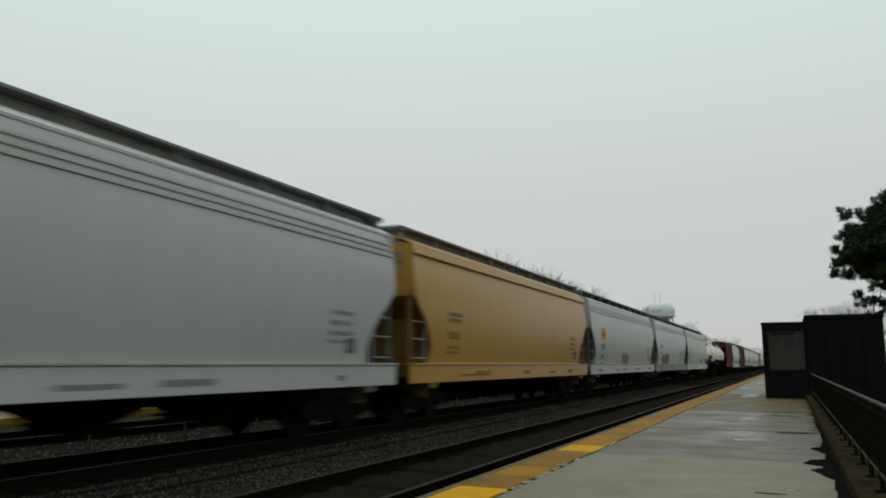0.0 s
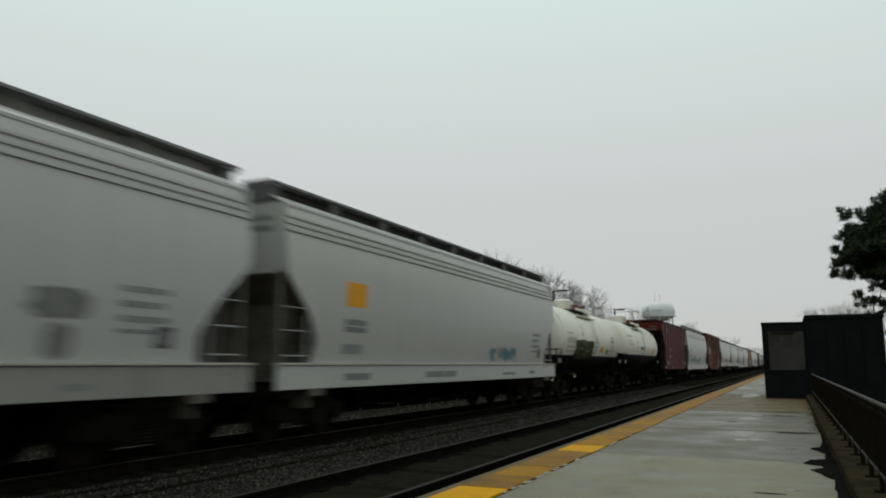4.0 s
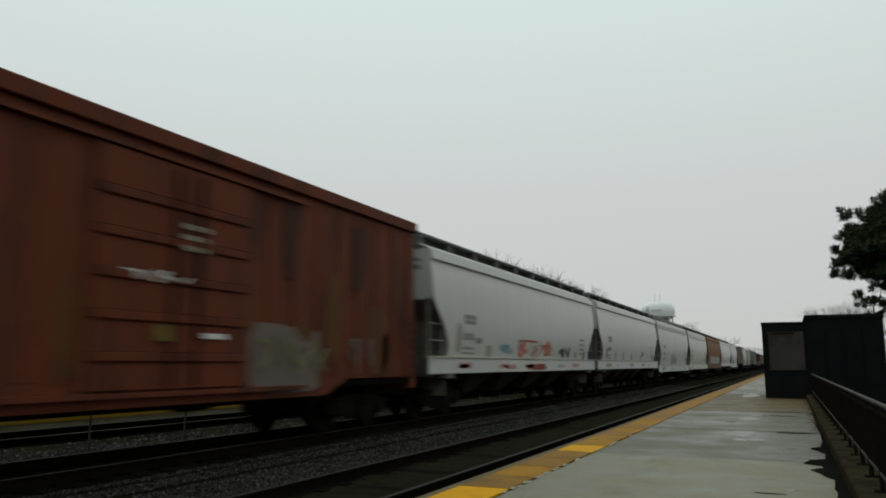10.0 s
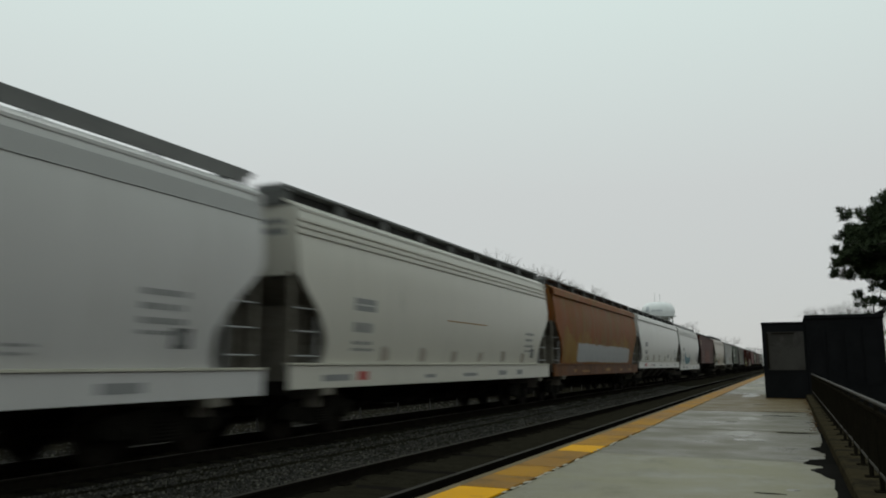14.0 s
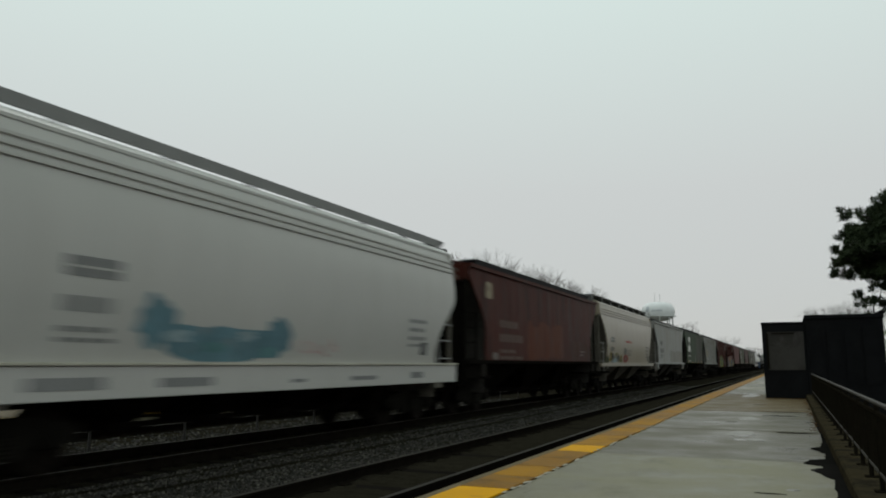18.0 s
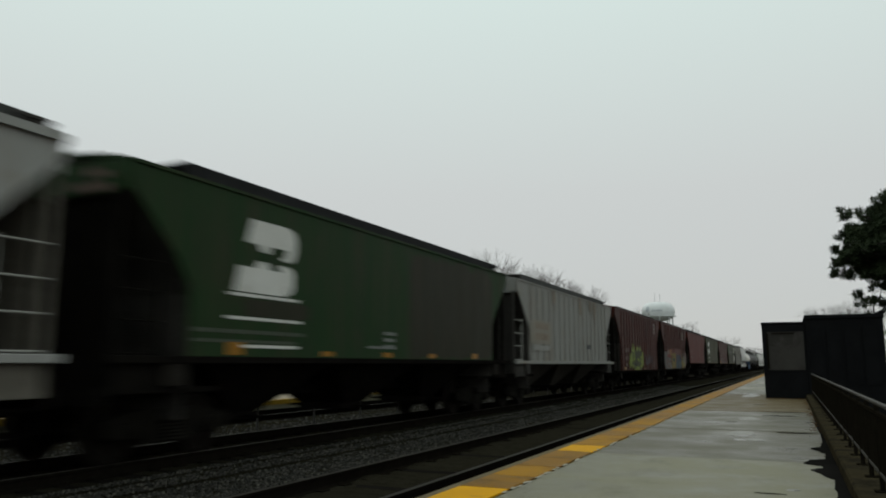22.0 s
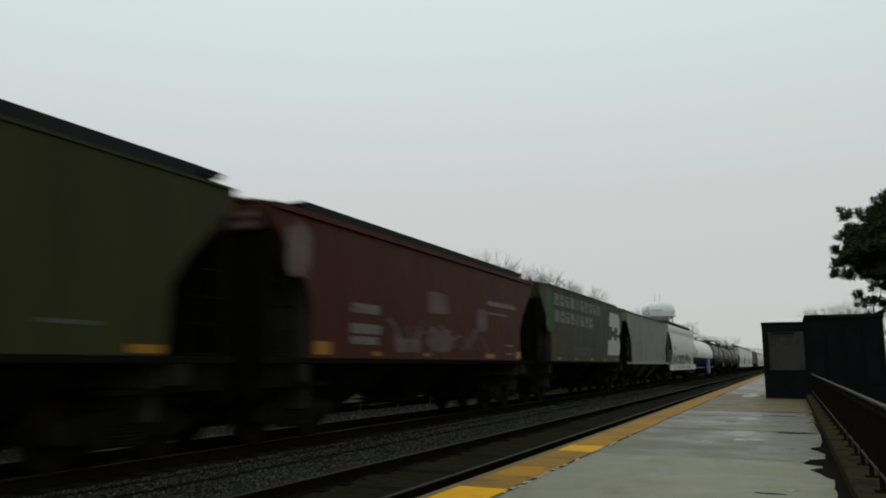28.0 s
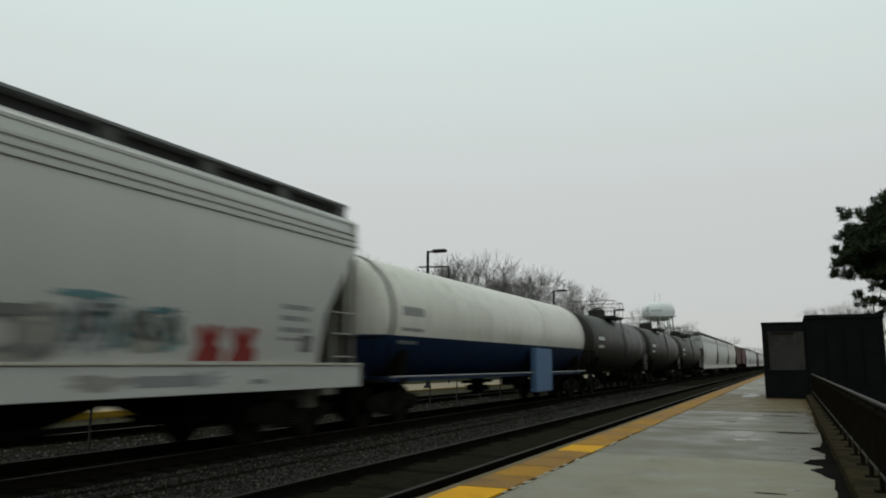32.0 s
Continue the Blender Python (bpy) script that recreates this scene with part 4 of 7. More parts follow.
def bowed_side(z):
    """Half width of a modern hopper's side at height z: one even bow, widest a little above the middle."""
    if z < 2.9:
        return 1.60 - 0.14 * ((2.9 - max(z, 1.1)) / 1.5) ** 2
    return 1.60 - 0.20 * ((min(z, 4.4) - 2.9) / 1.42) ** 2.2


def on_side(xs, y0, y1, z0, z1, lift=0.006, rows=4, mb=None):
    """A thin painted patch that lies on the car's side."""
    r = []
    for i in range(rows):
        z = z0 + (z1 - z0) * i / (rows - 1)
        r.append([(xs(z) + lift, y0, z), (xs(z) + lift, (y0 + y1) / 2, z), (xs(z) + lift, y1, z)])
    return (mb or MB()).sheet(r, (-0.004, 0, 0))


def ragged(xs, y0, y1, z0, z1, seed, lift=0.006, rough=0.3):
    """A painted patch with an uneven outline."""
    rnd = random.Random(seed)
    n, h = max(6, int((y1 - y0) / 0.16)), z1 - z0
    lo = hi = 0.0
    cols = []
    for j in range(n + 1):
        lo = min(max(lo + rnd.uniform(-0.12, 0.12), 0), rough)
        hi = min(max(hi + rnd.uniform(-0.16, 0.16), 0), rough)
        edge = max(0.0, 1 - min(j, n - j) / 1.0) * rnd.uniform(0.05, 0.2)
        cols.append((y0 + (y1 - y0) * j / n, z0 + h * (lo * 0.5 + edge), z1 - h * (hi + edge)))
    rows = []
    for k in range(4):
        rows.append([(xs(a + (b - a) * k / 3) + lift, y, a + (b - a) * k / 3) for y, a, b in cols])
    return MB().sheet(rows, (-0.004, 0, 0))


def lettering(car, xs, y, z, w, lines, mat=None, name="lettering", lift=0.006):
    """Lines of unreadable lettering as plain bars: heights, with gaps."""
    for i, (dz, h, f) in enumerate(lines):
        m, p, end, k = MB(), y, y + w * f, 0
        step = h * 0.72 if h > 0.13 else h * 3.2
        while p < end - step * 0.3:
            q = min(p + step * (0.8, 1.15, 0.7, 1.0)[(k + i) % 4], end)
            on_side(xs, p, q, z - dz - h, z - dz, lift, 3, m)
            p, k = q + (h * 0.22 if h > 0.13 else h * 0.8), k + 1
        part(name, m, mat or M_letter, car)


def graffiti(car, xs, y, z, w, h, mats, seed, n=8, width=(0.10, 0.24)):
    rnd = random.Random(seed)
    for k, mat in enumerate(mats):
        lift = 0.008 + 0.004 * k
        for s in range(n):
            cy = y + w * (s + 0.5) / n + rnd.uniform(-0.12, 0.12)
            a = Vector((cy + rnd.uniform(-0.5, 0.5) * w / n * 2, z + rnd.uniform(-0.45, -0.1) * h))
            c = Vector((cy + rnd.uniform(-0.5, 0.5) * w / n * 2, z + rnd.uniform(0.1, 0.45) * h))
            b = Vector((cy + rnd.uniform(-1.2, 1.2) * w / n * 1.6, z + rnd.uniform(-0.4, 0.4) * h))
            wd = rnd.uniform(*width) * 0.5
            left, right = [], []
            for i in range(8):
                t = i / 7
                p = a * (1 - t) ** 2 + b * 2 * t * (1 - t) + c * t * t
                d = ((b - a) * (1 - t) + (c - b) * t)
                d = d.normalized() if d.length > 1e-6 else Vector((0, 1))
                nrm = Vector((-d.y, d.x)) * wd * (0.6 + 0.4 * math.sin(math.pi * t))
                left.append(p + nrm)
                right.append(p - nrm)
            zmin, zmax = z - h * 0.5, z + h * 0.5
            rows = []
            for p in (left, right):
                rows.append([(xs(min(max(q.y, zmin), zmax)) + lift + 0.0003 * s, q.x, min(max(q.y, zmin), zmax)) for q in p])
            part("graffiti_stroke", MB().sheet(rows, (-0.003, 0, 0)), mat, car)


def side_shape(xs, pts, y0, y1, z0, z1, lift):
    """A flat painted outline on a flat side; its points run from 0 to 1 in both ways."""
    m = len(pts)
    q = [(y0 + (y1 - y0) * a, z0 + (z1 - z0) * b) for a, b in pts]
    return MB().add([(xs(z) + lift, y, z) for y, z in q] + [(xs(z) + lift - 0.004, y, z) for y, z in q],
                    [tuple(range(m)), tuple(range(2 * m - 1, m - 1, -1))] + [(i, m + i, m + (i + 1) % m, (i + 1) % m) for i in range(m)])


def blob(xs, y0, y1, z0, z1, seed, lift=0.010, rough=0.22, n=18, square=2.6):
    """A sprayed patch with a rounded, uneven outline."""
    rnd = random.Random(seed)
    pts = []
    for i in range(n):
        a = 2 * math.pi * i / n
        k = 1.12 - rnd.random() ** 1.5 * rough * 1.4
        c, d = math.cos(a), math.sin(a)
        r = k * (abs(c) ** square + abs(d) ** square) ** (-1 / square)
        pts.append((0.5 + 0.5 * min(max(r * c, -1), 1), 0.5 + 0.5 * min(max(r * d, -1), 1)))
    return side_shape(xs, pts, y0, y1, z0, z1, lift)


def piece(car, xs, y0, y1, z0, z1, fills, line, seed, n, lift=0.008, rim=None):
    """A row of fat sprayed letters: a dark or bright rim, a fill, and cuts in the line's colour."""
    rnd = random.Random(seed)
    w, h = (y1 - y0) / n, z1 - z0
    for k in range(n):
        a, b = y0 + w * (k - 0.10), y0 + w * (k + 1.10)
        lo, hi = z0 + h * rnd.uniform(0, 0.08), z1 - h * rnd.uniform(0, 0.16)
        part("graffiti_rim", blob(xs, a, b, lo, hi, seed + 10 * k, lift + 0.0007 * k, 0.3), rim or line, car)
        m = 0.10 * min(w, h)
        part("graffiti_fill", blob(xs, a + m, b - m, lo + m, hi - m, seed + 10 * k + 1, lift + 0.006 + 0.0007 * k, 0.35), fills[k % len(fills)], car)
        for j in range(2):
            cy, cz = a + (b - a) * rnd.uniform(0.35, 0.65), lo + (hi - lo) * (0.3 + 0.4 * j + rnd.uniform(-0.08, 0.08))
            dy, dz = (b - a) * rnd.uniform(0.10, 0.22), (hi - lo) * rnd.uniform(0.05, 0.11)
            part("graffiti_cut", blob(xs, cy - dy, cy + dy, cz - dz, cz + dz, seed + 10 * k + 3 + j, lift + 0.012 + 0.0007 * k, 0.3, 12), line, car)


def emblem(car, xs, y0, y1, z0, z1, mat, lift=0.008):
    """A bold painted emblem of plain blocks with a cut between."""
    part("emblem", side_shape(xs, [(0.24, 1), (0.84, 1), (0.95, 0.96), (1, 0.86), (1, 0.64), (0.95, 0.53), (0.84, 0.49), (0.72, 0.52), (0.80, 0.57), (0.83, 0.67),
                                   (0.56, 0.67), (0.53, 0.57), (0.40, 0.57), (0.34, 0.67), (0.15, 0.67)], y0, y1, z0, z1, lift), mat, car)
    part("emblem", side_shape(xs, [(0.0, 0.0), (0.80, 0.0), (0.92, 0.05), (0.97, 0.15), (0.97, 0.33), (0.92, 0.41), (0.80, 0.44), (0.70, 0.42), (0.73, 0.34),
                                   (0.55, 0.34), (0.50, 0.44), (0.36, 0.44), (0.30, 0.34), (0.06, 0.34)], y0, y1, z0, z1, lift), mat, car)


def couplers(car, hl):
    for s in (-1, 1):
        m = MB().box(-0.11, 0.11, min(s * (hl - 0.75), s * (hl - 0.12)), max(s * (hl - 0.75), s * (hl - 0.12)), 0.74, 0.95, 0.03)
        m.box(-0.16, 0.13, min(s * (hl - 0.16), s * (hl - 0.01)), max(s * (hl - 0.16), s * (hl - 0.01)), 0.70, 0.99, 0.03)
        part("coupler", m, M_under, car)
        hose = MB().path([(0.35, s * (hl - 0.5), 0.75), (0.36, s * (hl - 0.25), 0.5), (0.36, s * (hl - 0.02), 0.42)], 0.025, 6)
        part("brake_hose", hose, M_under, car)


def ladder_mesh(x, y0, y1, z0, z1, n):
    m = MB()
    for y in (y0, y1):
        m.box(x - 0.012, x + 0.012, y - 0.03, y + 0.03, z0, z1)
    for i in range(n):
        z = z0 + (z1 - z0) * (i + 0.5) / n
        m.tube((x + 0.03, y0, z), (x + 0.03, y1, z), 0.014, 6)
    return m


def hopper(L, body, kind="modern", label="", roof=None, groove="ribs", vertical=0, zb=None, sill=None, open_board=False, bays=None,
           gate_mat=None, post_depth=0.05, board=None, sill_z=None, big_end=False, cavity=None, coam=None, eave=None,
           fascia=None, end_step=False):
    """A covered hopper car. kind: modern (bowed side, deep sill) or old (flat side, deep end openings, bare bays below)."""
    car = new("hopper_car", None)
    tagged(car, label, "freight car", group="cars of the freight train")
    hl = L / 2
    ye = hl - 0.5
    roof = roof or body
    modern = kind == "modern"
    dark = body in (P_maroon, P_oxide, P_green, P_olive, P_browngreen)
    sill = sill or (M_under if dark else body)
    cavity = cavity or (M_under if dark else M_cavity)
    coam = coam or (M_coam_light if body in (P_grey, P_ochre) else M_coam)
    if modern:
        zb = zb or (sill_z[1] if sill_z else 1.38)
        ze, board_z = 4.32, 4.74
        et = [(zb, 0.98), (1.62, 1.08), (1.80, 1.08), (2.10, 0.92), (2.40, 0.68), (2.70, 0.34), (2.92, 0.12), (3.12, 0.0), (4.4, 0.0)]
        inset, zc = 1.0, 3.02
        if big_end:
            et = [(zb, 1.32), (2.2, 1.26), (2.6, 1.05), (3.0, 0.75), (3.4, 0.40), (3.75, 0.05), (3.85, 0.0), (4.4, 0.0)]
            inset, zc = 1.35, 3.72
    else:
        zb = zb or 1.50
        ze, board_z = eave or 4.21, 4.52
        et = [(zb, 1.32), (2.55, 1.28), (3.0, 0.95), (3.45, 0.48), (3.85, 0.06), (3.95, 0.0), (4.4, 0.0)]
        inset, zc = 1.35, 3.75

    board_z = board or board_z
    s0, s1 = sill_z or (0.95, 1.38)
    car["sill_low"] = s0

    def xs(z):
        return bowed_side(z) if modern else 1.575

    def end_cut(z):
        return smooth_table(et, z) if modern else lerp_table(et, z)

    if modern:
        zs = [zb + (ze - zb) * i / 26 for i in range(27)]
    else:
        zs = sorted({zb, ze} | {z for z, _ in et if zb < z < ze} | {zb + (ze - zb) * i / 9 for i in range(10)})
    for s in (1, -1):
        rows = []
        for z in zs:
            e = ye - end_cut(z)
            rows.append([(s * xs(z), e * (2 * k / 8 - 1), z) for k in range(9)])
        part("side_panel", MB().sheet(rows, (-s * 0.05, 0, 0)), body, car, smooth=50)
        # side sill
        if modern:
            part("side_sill", MB().box(min(s * 1.50, s * 1.56), max(s * 1.50, s * 1.56), -(hl - 0.36), hl - 0.36, s0, s1, 0.01)
, sill, car)
            part("sill_ledge", MB().box(min(s * 1.44, s * 1.60), max(s * 1.44, s * 1.60), -(hl - 0.36), hl - 0.36, s1 + 0.002, s1 + 0.045, 0.006), M_ledge_dust if body not in (P_ochre, P_orange, P_beige) else sill, car,
                 "dusty ledge along the sill")
        else:
            part("side_sill", MB().box(min(s * 1.52, s * 1.62), max(s * 1.52, s * 1.62), -(hl - 0.36), hl - 0.36, zb - 0.09, zb + 0.02, 0.01), sill, car)
        # trim along the top of the side
        if groove == "ribs":
            for z in (3.81, 3.94, 4.07):
                part("rib", MB().prism_y([(s * (xs(z) - 0.01), z - 0.035), (s * (xs(z) + 0.04), z - 0.02), (s * (xs(z) + 0.04), z + 0.02),
                                          (s * (xs(z) - 0.01), z + 0.035)], -ye + 0.02, ye - 0.02), body, car)
        elif groove == "ledge":
            part("top_chord", MB().prism_y([(s * (xs(4.02) - 0.02), 4.02), (s * (xs(4.05) + 0.09), 4.06), (s * (xs(4.2) + 0.09), 4.27),
                                            (s * (xs(4.3) - 0.01), 4.31)], -ye, ye), body, car)
        elif groove == "band":
            part("top_band", MB().prism_y([(s * (xs(3.82) - 0.02), 3.82), (s * (xs(3.84) + 0.02), 3.84), (s * (xs(4.14) + 0.02), 4.14),
                                           (s * (xs(4.16) - 0.01), 4.16)], -ye, ye), P_band, car, "darker grey band")
        elif groove == "chord":
            part("top_chord", MB().box(min(s * 1.57, s * 1.64), max(s * 1.57, s * 1.64), -ye, ye, ze - 0.10, ze + 0.01), body, car)
        if vertical:
            n = vertical
            for i in range(n):
                y = (ye - 1.45) * (2 * i / (n - 1) - 1)
                part("side_post", MB().box(min(s * 1.57, s * (1.575 + post_depth)), max(s * 1.57, s * (1.575 + post_depth)), y - 0.055, y + 0.055, zb + 0.03, ze - 0.1, 0.012), body, car)
    # ends
    for s in (1, -1):
        xw = xs(3.6) - 0.05
        ew = MB().box(-xw, xw, min(s * (ye - 0.05), s * ye), max(s * (ye - 0.05), s * ye), zc, ze)
        rows = []
        y_in = ye - end_cut(zb) - 0.02
        for i in range(13):
            z = ze - 0.4 + (1.05 - ze + 0.4) * i / 12
            y = ye - 0.06 - end_cut(z) + (0.05 if end_cut(z) > 0.05 else 0)
            rows.append([(-(xs(max(z, zb)) - 0.06), s * y, z), (0, s * y, z), ((xs(max(z, zb)) - 0.06), s * y, z)])
        part("end_wall", ew, body, car)
        # body-coloured sheet drawn darker: dirt and the recess's shade in one colour
        part("slope_sheet", MB().sheet(rows, (0, -s * 0.04, 0)).box(-1.44, 1.44, min(s * (y_in - 0.04), s * y_in), max(s * (y_in - 0.04), s * y_in), 0.6, 1.08), M_grime_shade if dark else cavity, car,
             "grimy sloping end sheet with shade in its colour")
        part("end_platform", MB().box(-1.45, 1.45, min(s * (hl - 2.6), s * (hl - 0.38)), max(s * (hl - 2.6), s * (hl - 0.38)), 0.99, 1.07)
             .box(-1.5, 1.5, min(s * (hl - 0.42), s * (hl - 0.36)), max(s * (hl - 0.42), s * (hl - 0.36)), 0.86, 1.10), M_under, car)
        for x in (1, -1):
            post_top = zc + 0.05
            part("end_post", MB().box(min(x * 1.38, x * 1.46), max(x * 1.38, x * 1.46), min(s * (ye - 0.07), s * (ye + 0.03)), max(s * (ye - 0.07), s * (ye + 0.03)),
                                      1.07, post_top, 0.01), cavity, car)
            lad = MB()
            ya, yb = s * (ye - 0.05), s * (ye - 0.80)
            lad.box(x * 1.46 - 0.02, x * 1.46 + 0.02, min(yb - 0.02, yb + 0.02), max(yb - 0.02, yb + 0.02), 1.07, 2.45 if modern else 2.9)
            for z in (1.55, 2.0, 2.42) + (() if modern else (2.85,)):
                lad.tube((x * 1.49, ya, z), (x * 1.49, yb, z), 0.016, 6)
            part("ladder", lad, M_under if dark else M_coam if cavity is M_under else M_rung if modern and not big_end else M_coam_light, car)
        part("web_plate", MB().prism_x([(s * (ye - 0.12), 1.06), (s * (ye - 0.12), zc - 0.02), (s * (ye - 0.25), zc - 0.02), (s * (y_in + 0.05), 1.9), (s * (y_in + 0.05), 1.06)], -0.05, 0.05), M_grime_shade if dark else cavity, car)
        for x in (0.5, -0.5):
            yb0 = ye - (0.5 if modern and not big_end else 0.12)
        top_z = 2.5 if modern and not big_end else 3.7
        # closes the end opening; its dark colour carries the recess's shade
        part("end_bulkhead", MB().box(-1.33, 1.33, min(s * (yb0 - 0.03), s * yb0), max(s * (yb0 - 0.03), s * yb0), 1.07, top_z), cavity, car, "grimy cross web under the end slope, darkened for shade")
        part("slope_brace", MB().tube((x, s * (ye - 0.1), 1.07), (x, s * (ye - 0.3), zc - 0.5), 0.05, 6), M_under, car)
    part("brake_wheel", MB().tube((-0.55, ye + 0.03, 2.2), (-0.55, ye + 0.08, 2.2), 0.28, 18).box(-0.75, -0.35, ye - 0.6, ye + 0.03, 1.9, 2.1), M_under, car)
    # roof
    rows = []
    if modern:
        half_roof = [(xs(ze) + 0.03, ze), (1.37, ze + 0.065), (1.25, ze + 0.125), (1.05, ze + 0.17), (0.55, ze + 0.21)]
    else:
        half_roof = [(xs(ze) + 0.03, ze), (1.1, ze + 0.1), (0.55, ze + 0.16)]
    for x, z in [(-x, z) for x, z in half_roof] + [(0, half_roof[-1][1] + 0.01)] + half_roof[::-1]:
        rows.append([(x, -ye, z), (x, 0, z), (x, ye, z)])
    part("roof", MB().sheet(rows, (0, 0, -0.05)), roof, car, smooth=40)
    n = 4
    seg = (2 * ye - 1.4) / n
    hat_top = board_z - (0.10 if modern and not open_board else 0.06)
    for i in range(n):
        y0 = -ye + 0.7 + seg * i + 0.15
        part("hatch_cover", MB().prism_y([(-0.42, ze + 0.1), (-0.40, hat_top - 0.06), (-0.25, hat_top), (0.25, hat_top), (0.40, hat_top - 0.06), (0.42, ze + 0.1)],
                                         y0, y0 + seg - 0.3), roof, car)
    for x in (1, -1):
        w0, w1 = (1.02 if fascia else 0.62, 1.22) if modern else (0.72, 1.24)
        y_lead = -(hl - 0.42 if modern else hl - 2.7 if eave else hl - 1.9)
        part("running_board", MB().box(min(x * w0, x * w1), max(x * w0, x * w1), y_lead, hl - 0.42, board_z - 0.045, board_z), M_grating if modern else M_fascia_dark if dark else M_grime_shade, car)
        if fascia:
            part("board_fascia", MB().box(min(x * (w1 - 0.03), x * (w1 + 0.004)), max(x * (w1 - 0.03), x * (w1 + 0.004)), y_lead + 0.3, hl - 0.6, fascia[0], board_z + 0.006, 0.004), fascia[1], car)
        elif not modern and not eave:
            part("board_fascia", MB().box(min(x * (w1 - 0.03), x * (w1 + 0.004)), max(x * (w1 - 0.03), x * (w1 + 0.004)), y_lead, ye - 0.45, ze + 0.12, board_z + 0.006, 0.004), M_fascia_dark if dark else M_fascia_mid, car)
        k = int(2 * ye / (1.9 if modern else 1.15))
        wide = modern and not open_board and coam is M_coam
        hw = 0.15 if wide else 0.025
        bm = shared(("board_bracket", modern, x, board_z, wide, ze), lambda: MB().box(min(x * (w0 + 0.04), x * (w1 - 0.04)), max(x * (w0 + 0.04), x * (w1 - 0.04)), -hw, hw,
                                                                                 ze + 0.02, board_z - 0.04))
        for i in range(0 if modern else 3, k + 1):
            b = part("board_bracket", bm, M_fascia_mid if open_board else M_bracket if wide else coam, car)
            b.location = (0, -ye + 0.1 + (2 * ye - 0.2) * i / k, 0)
        if modern and not open_board:
            part("coaming", MB().box(min(x * 0.93, x * 0.98), max(x * 0.93, x * 0.98), -(ye - 0.4), ye - 0.4, ze + 0.08, board_z - 0.05), coam, car)
    for s in ((1, -1) if modern or end_step else (1,)):
        part("end_board", MB().box(-w1 + 0.02, w1 - 0.02, min(s * (ye - 0.28), s * (hl - 0.44)), max(s * (ye - 0.28), s * (hl - 0.44)), board_z - 0.10, board_z - 0.05), M_grating if modern else M_grime_shade, car)
    m = MB()
    for k, (za, zz, wx) in enumerate(((3.98, 4.08, 0.5), (3.78, 3.90, 0.75))):
        m.box(1.25 - wx, 1.25, -ye - 0.006, -ye - 0.001, za, zz)
    part("end_lettering", m, M_box_mark if dark else M_letter, car)
    if not modern:
        for s in (1, -1):
            part("gutter_lip", MB().box(min(s * 1.575, s * 1.60), max(s * 1.575, s * 1.60), -ye + 0.3, ye - 0.05, ze - 0.03, ze + 0.002), M_lip, car, "thin pale tan gutter edge")
    # bays below
    nb = bays or (4 if modern else 3)
    span = 2 * (ye - (3.0 if modern and not big_end else 1.9))
    wb = span / nb
    for i in range(nb):
        y0 = -span / 2 + wb * i
        a = 0.40 * wb
        z1 = (s0 + 0.2 if modern else zb)
        o = [(y0 + 0.02, z1), (y0 + wb - 0.02, z1), (y0 + wb - a, 0.56), (y0 + a, 0.56)]
        vs = [(-1.40, y, z) if z > 0.8 else (-0.6, y, z) for y, z in o] + [(1.40, y, z) if z > 0.8 else (0.6, y, z) for y, z in o]
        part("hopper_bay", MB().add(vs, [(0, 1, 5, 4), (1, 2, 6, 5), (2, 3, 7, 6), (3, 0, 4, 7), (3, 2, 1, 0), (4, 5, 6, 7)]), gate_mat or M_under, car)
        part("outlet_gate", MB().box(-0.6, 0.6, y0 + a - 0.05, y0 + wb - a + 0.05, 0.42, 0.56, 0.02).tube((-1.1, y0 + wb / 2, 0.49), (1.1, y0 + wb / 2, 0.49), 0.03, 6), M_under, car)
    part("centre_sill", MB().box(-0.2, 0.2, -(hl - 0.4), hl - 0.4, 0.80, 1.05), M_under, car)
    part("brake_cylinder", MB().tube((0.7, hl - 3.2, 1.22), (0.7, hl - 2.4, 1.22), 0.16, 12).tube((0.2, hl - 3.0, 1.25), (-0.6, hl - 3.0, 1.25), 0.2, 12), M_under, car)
    for y in (-(hl - 2.05), hl - 2.05):
        add_truck(car, y)
        pad = y + (0.5 if y > 0 else -0.5)
        part("jack_pad", MB().box(1.50, 1.60, pad - 0.2, pad + 0.2, s0 - 0.12 if modern else zb - 0.40, s0 + 0.01 if modern else zb - 0.08), cavity if modern or body in (P_dustgrey, P_silver) else M_jack if dark else sill, car)
        if not modern and zb > 1.3:
            e0, e1 = sorted((pad, ye if y > 0 else -ye))
            for x0 in (1.47, -1.515):
                part("end_plate", MB().box(x0, x0 + 0.045, e0, e1, 1.0, zb - 0.09, 0.006), M_under if dark else cavity, car)
    couplers(car, hl)
    return car, xs, ye


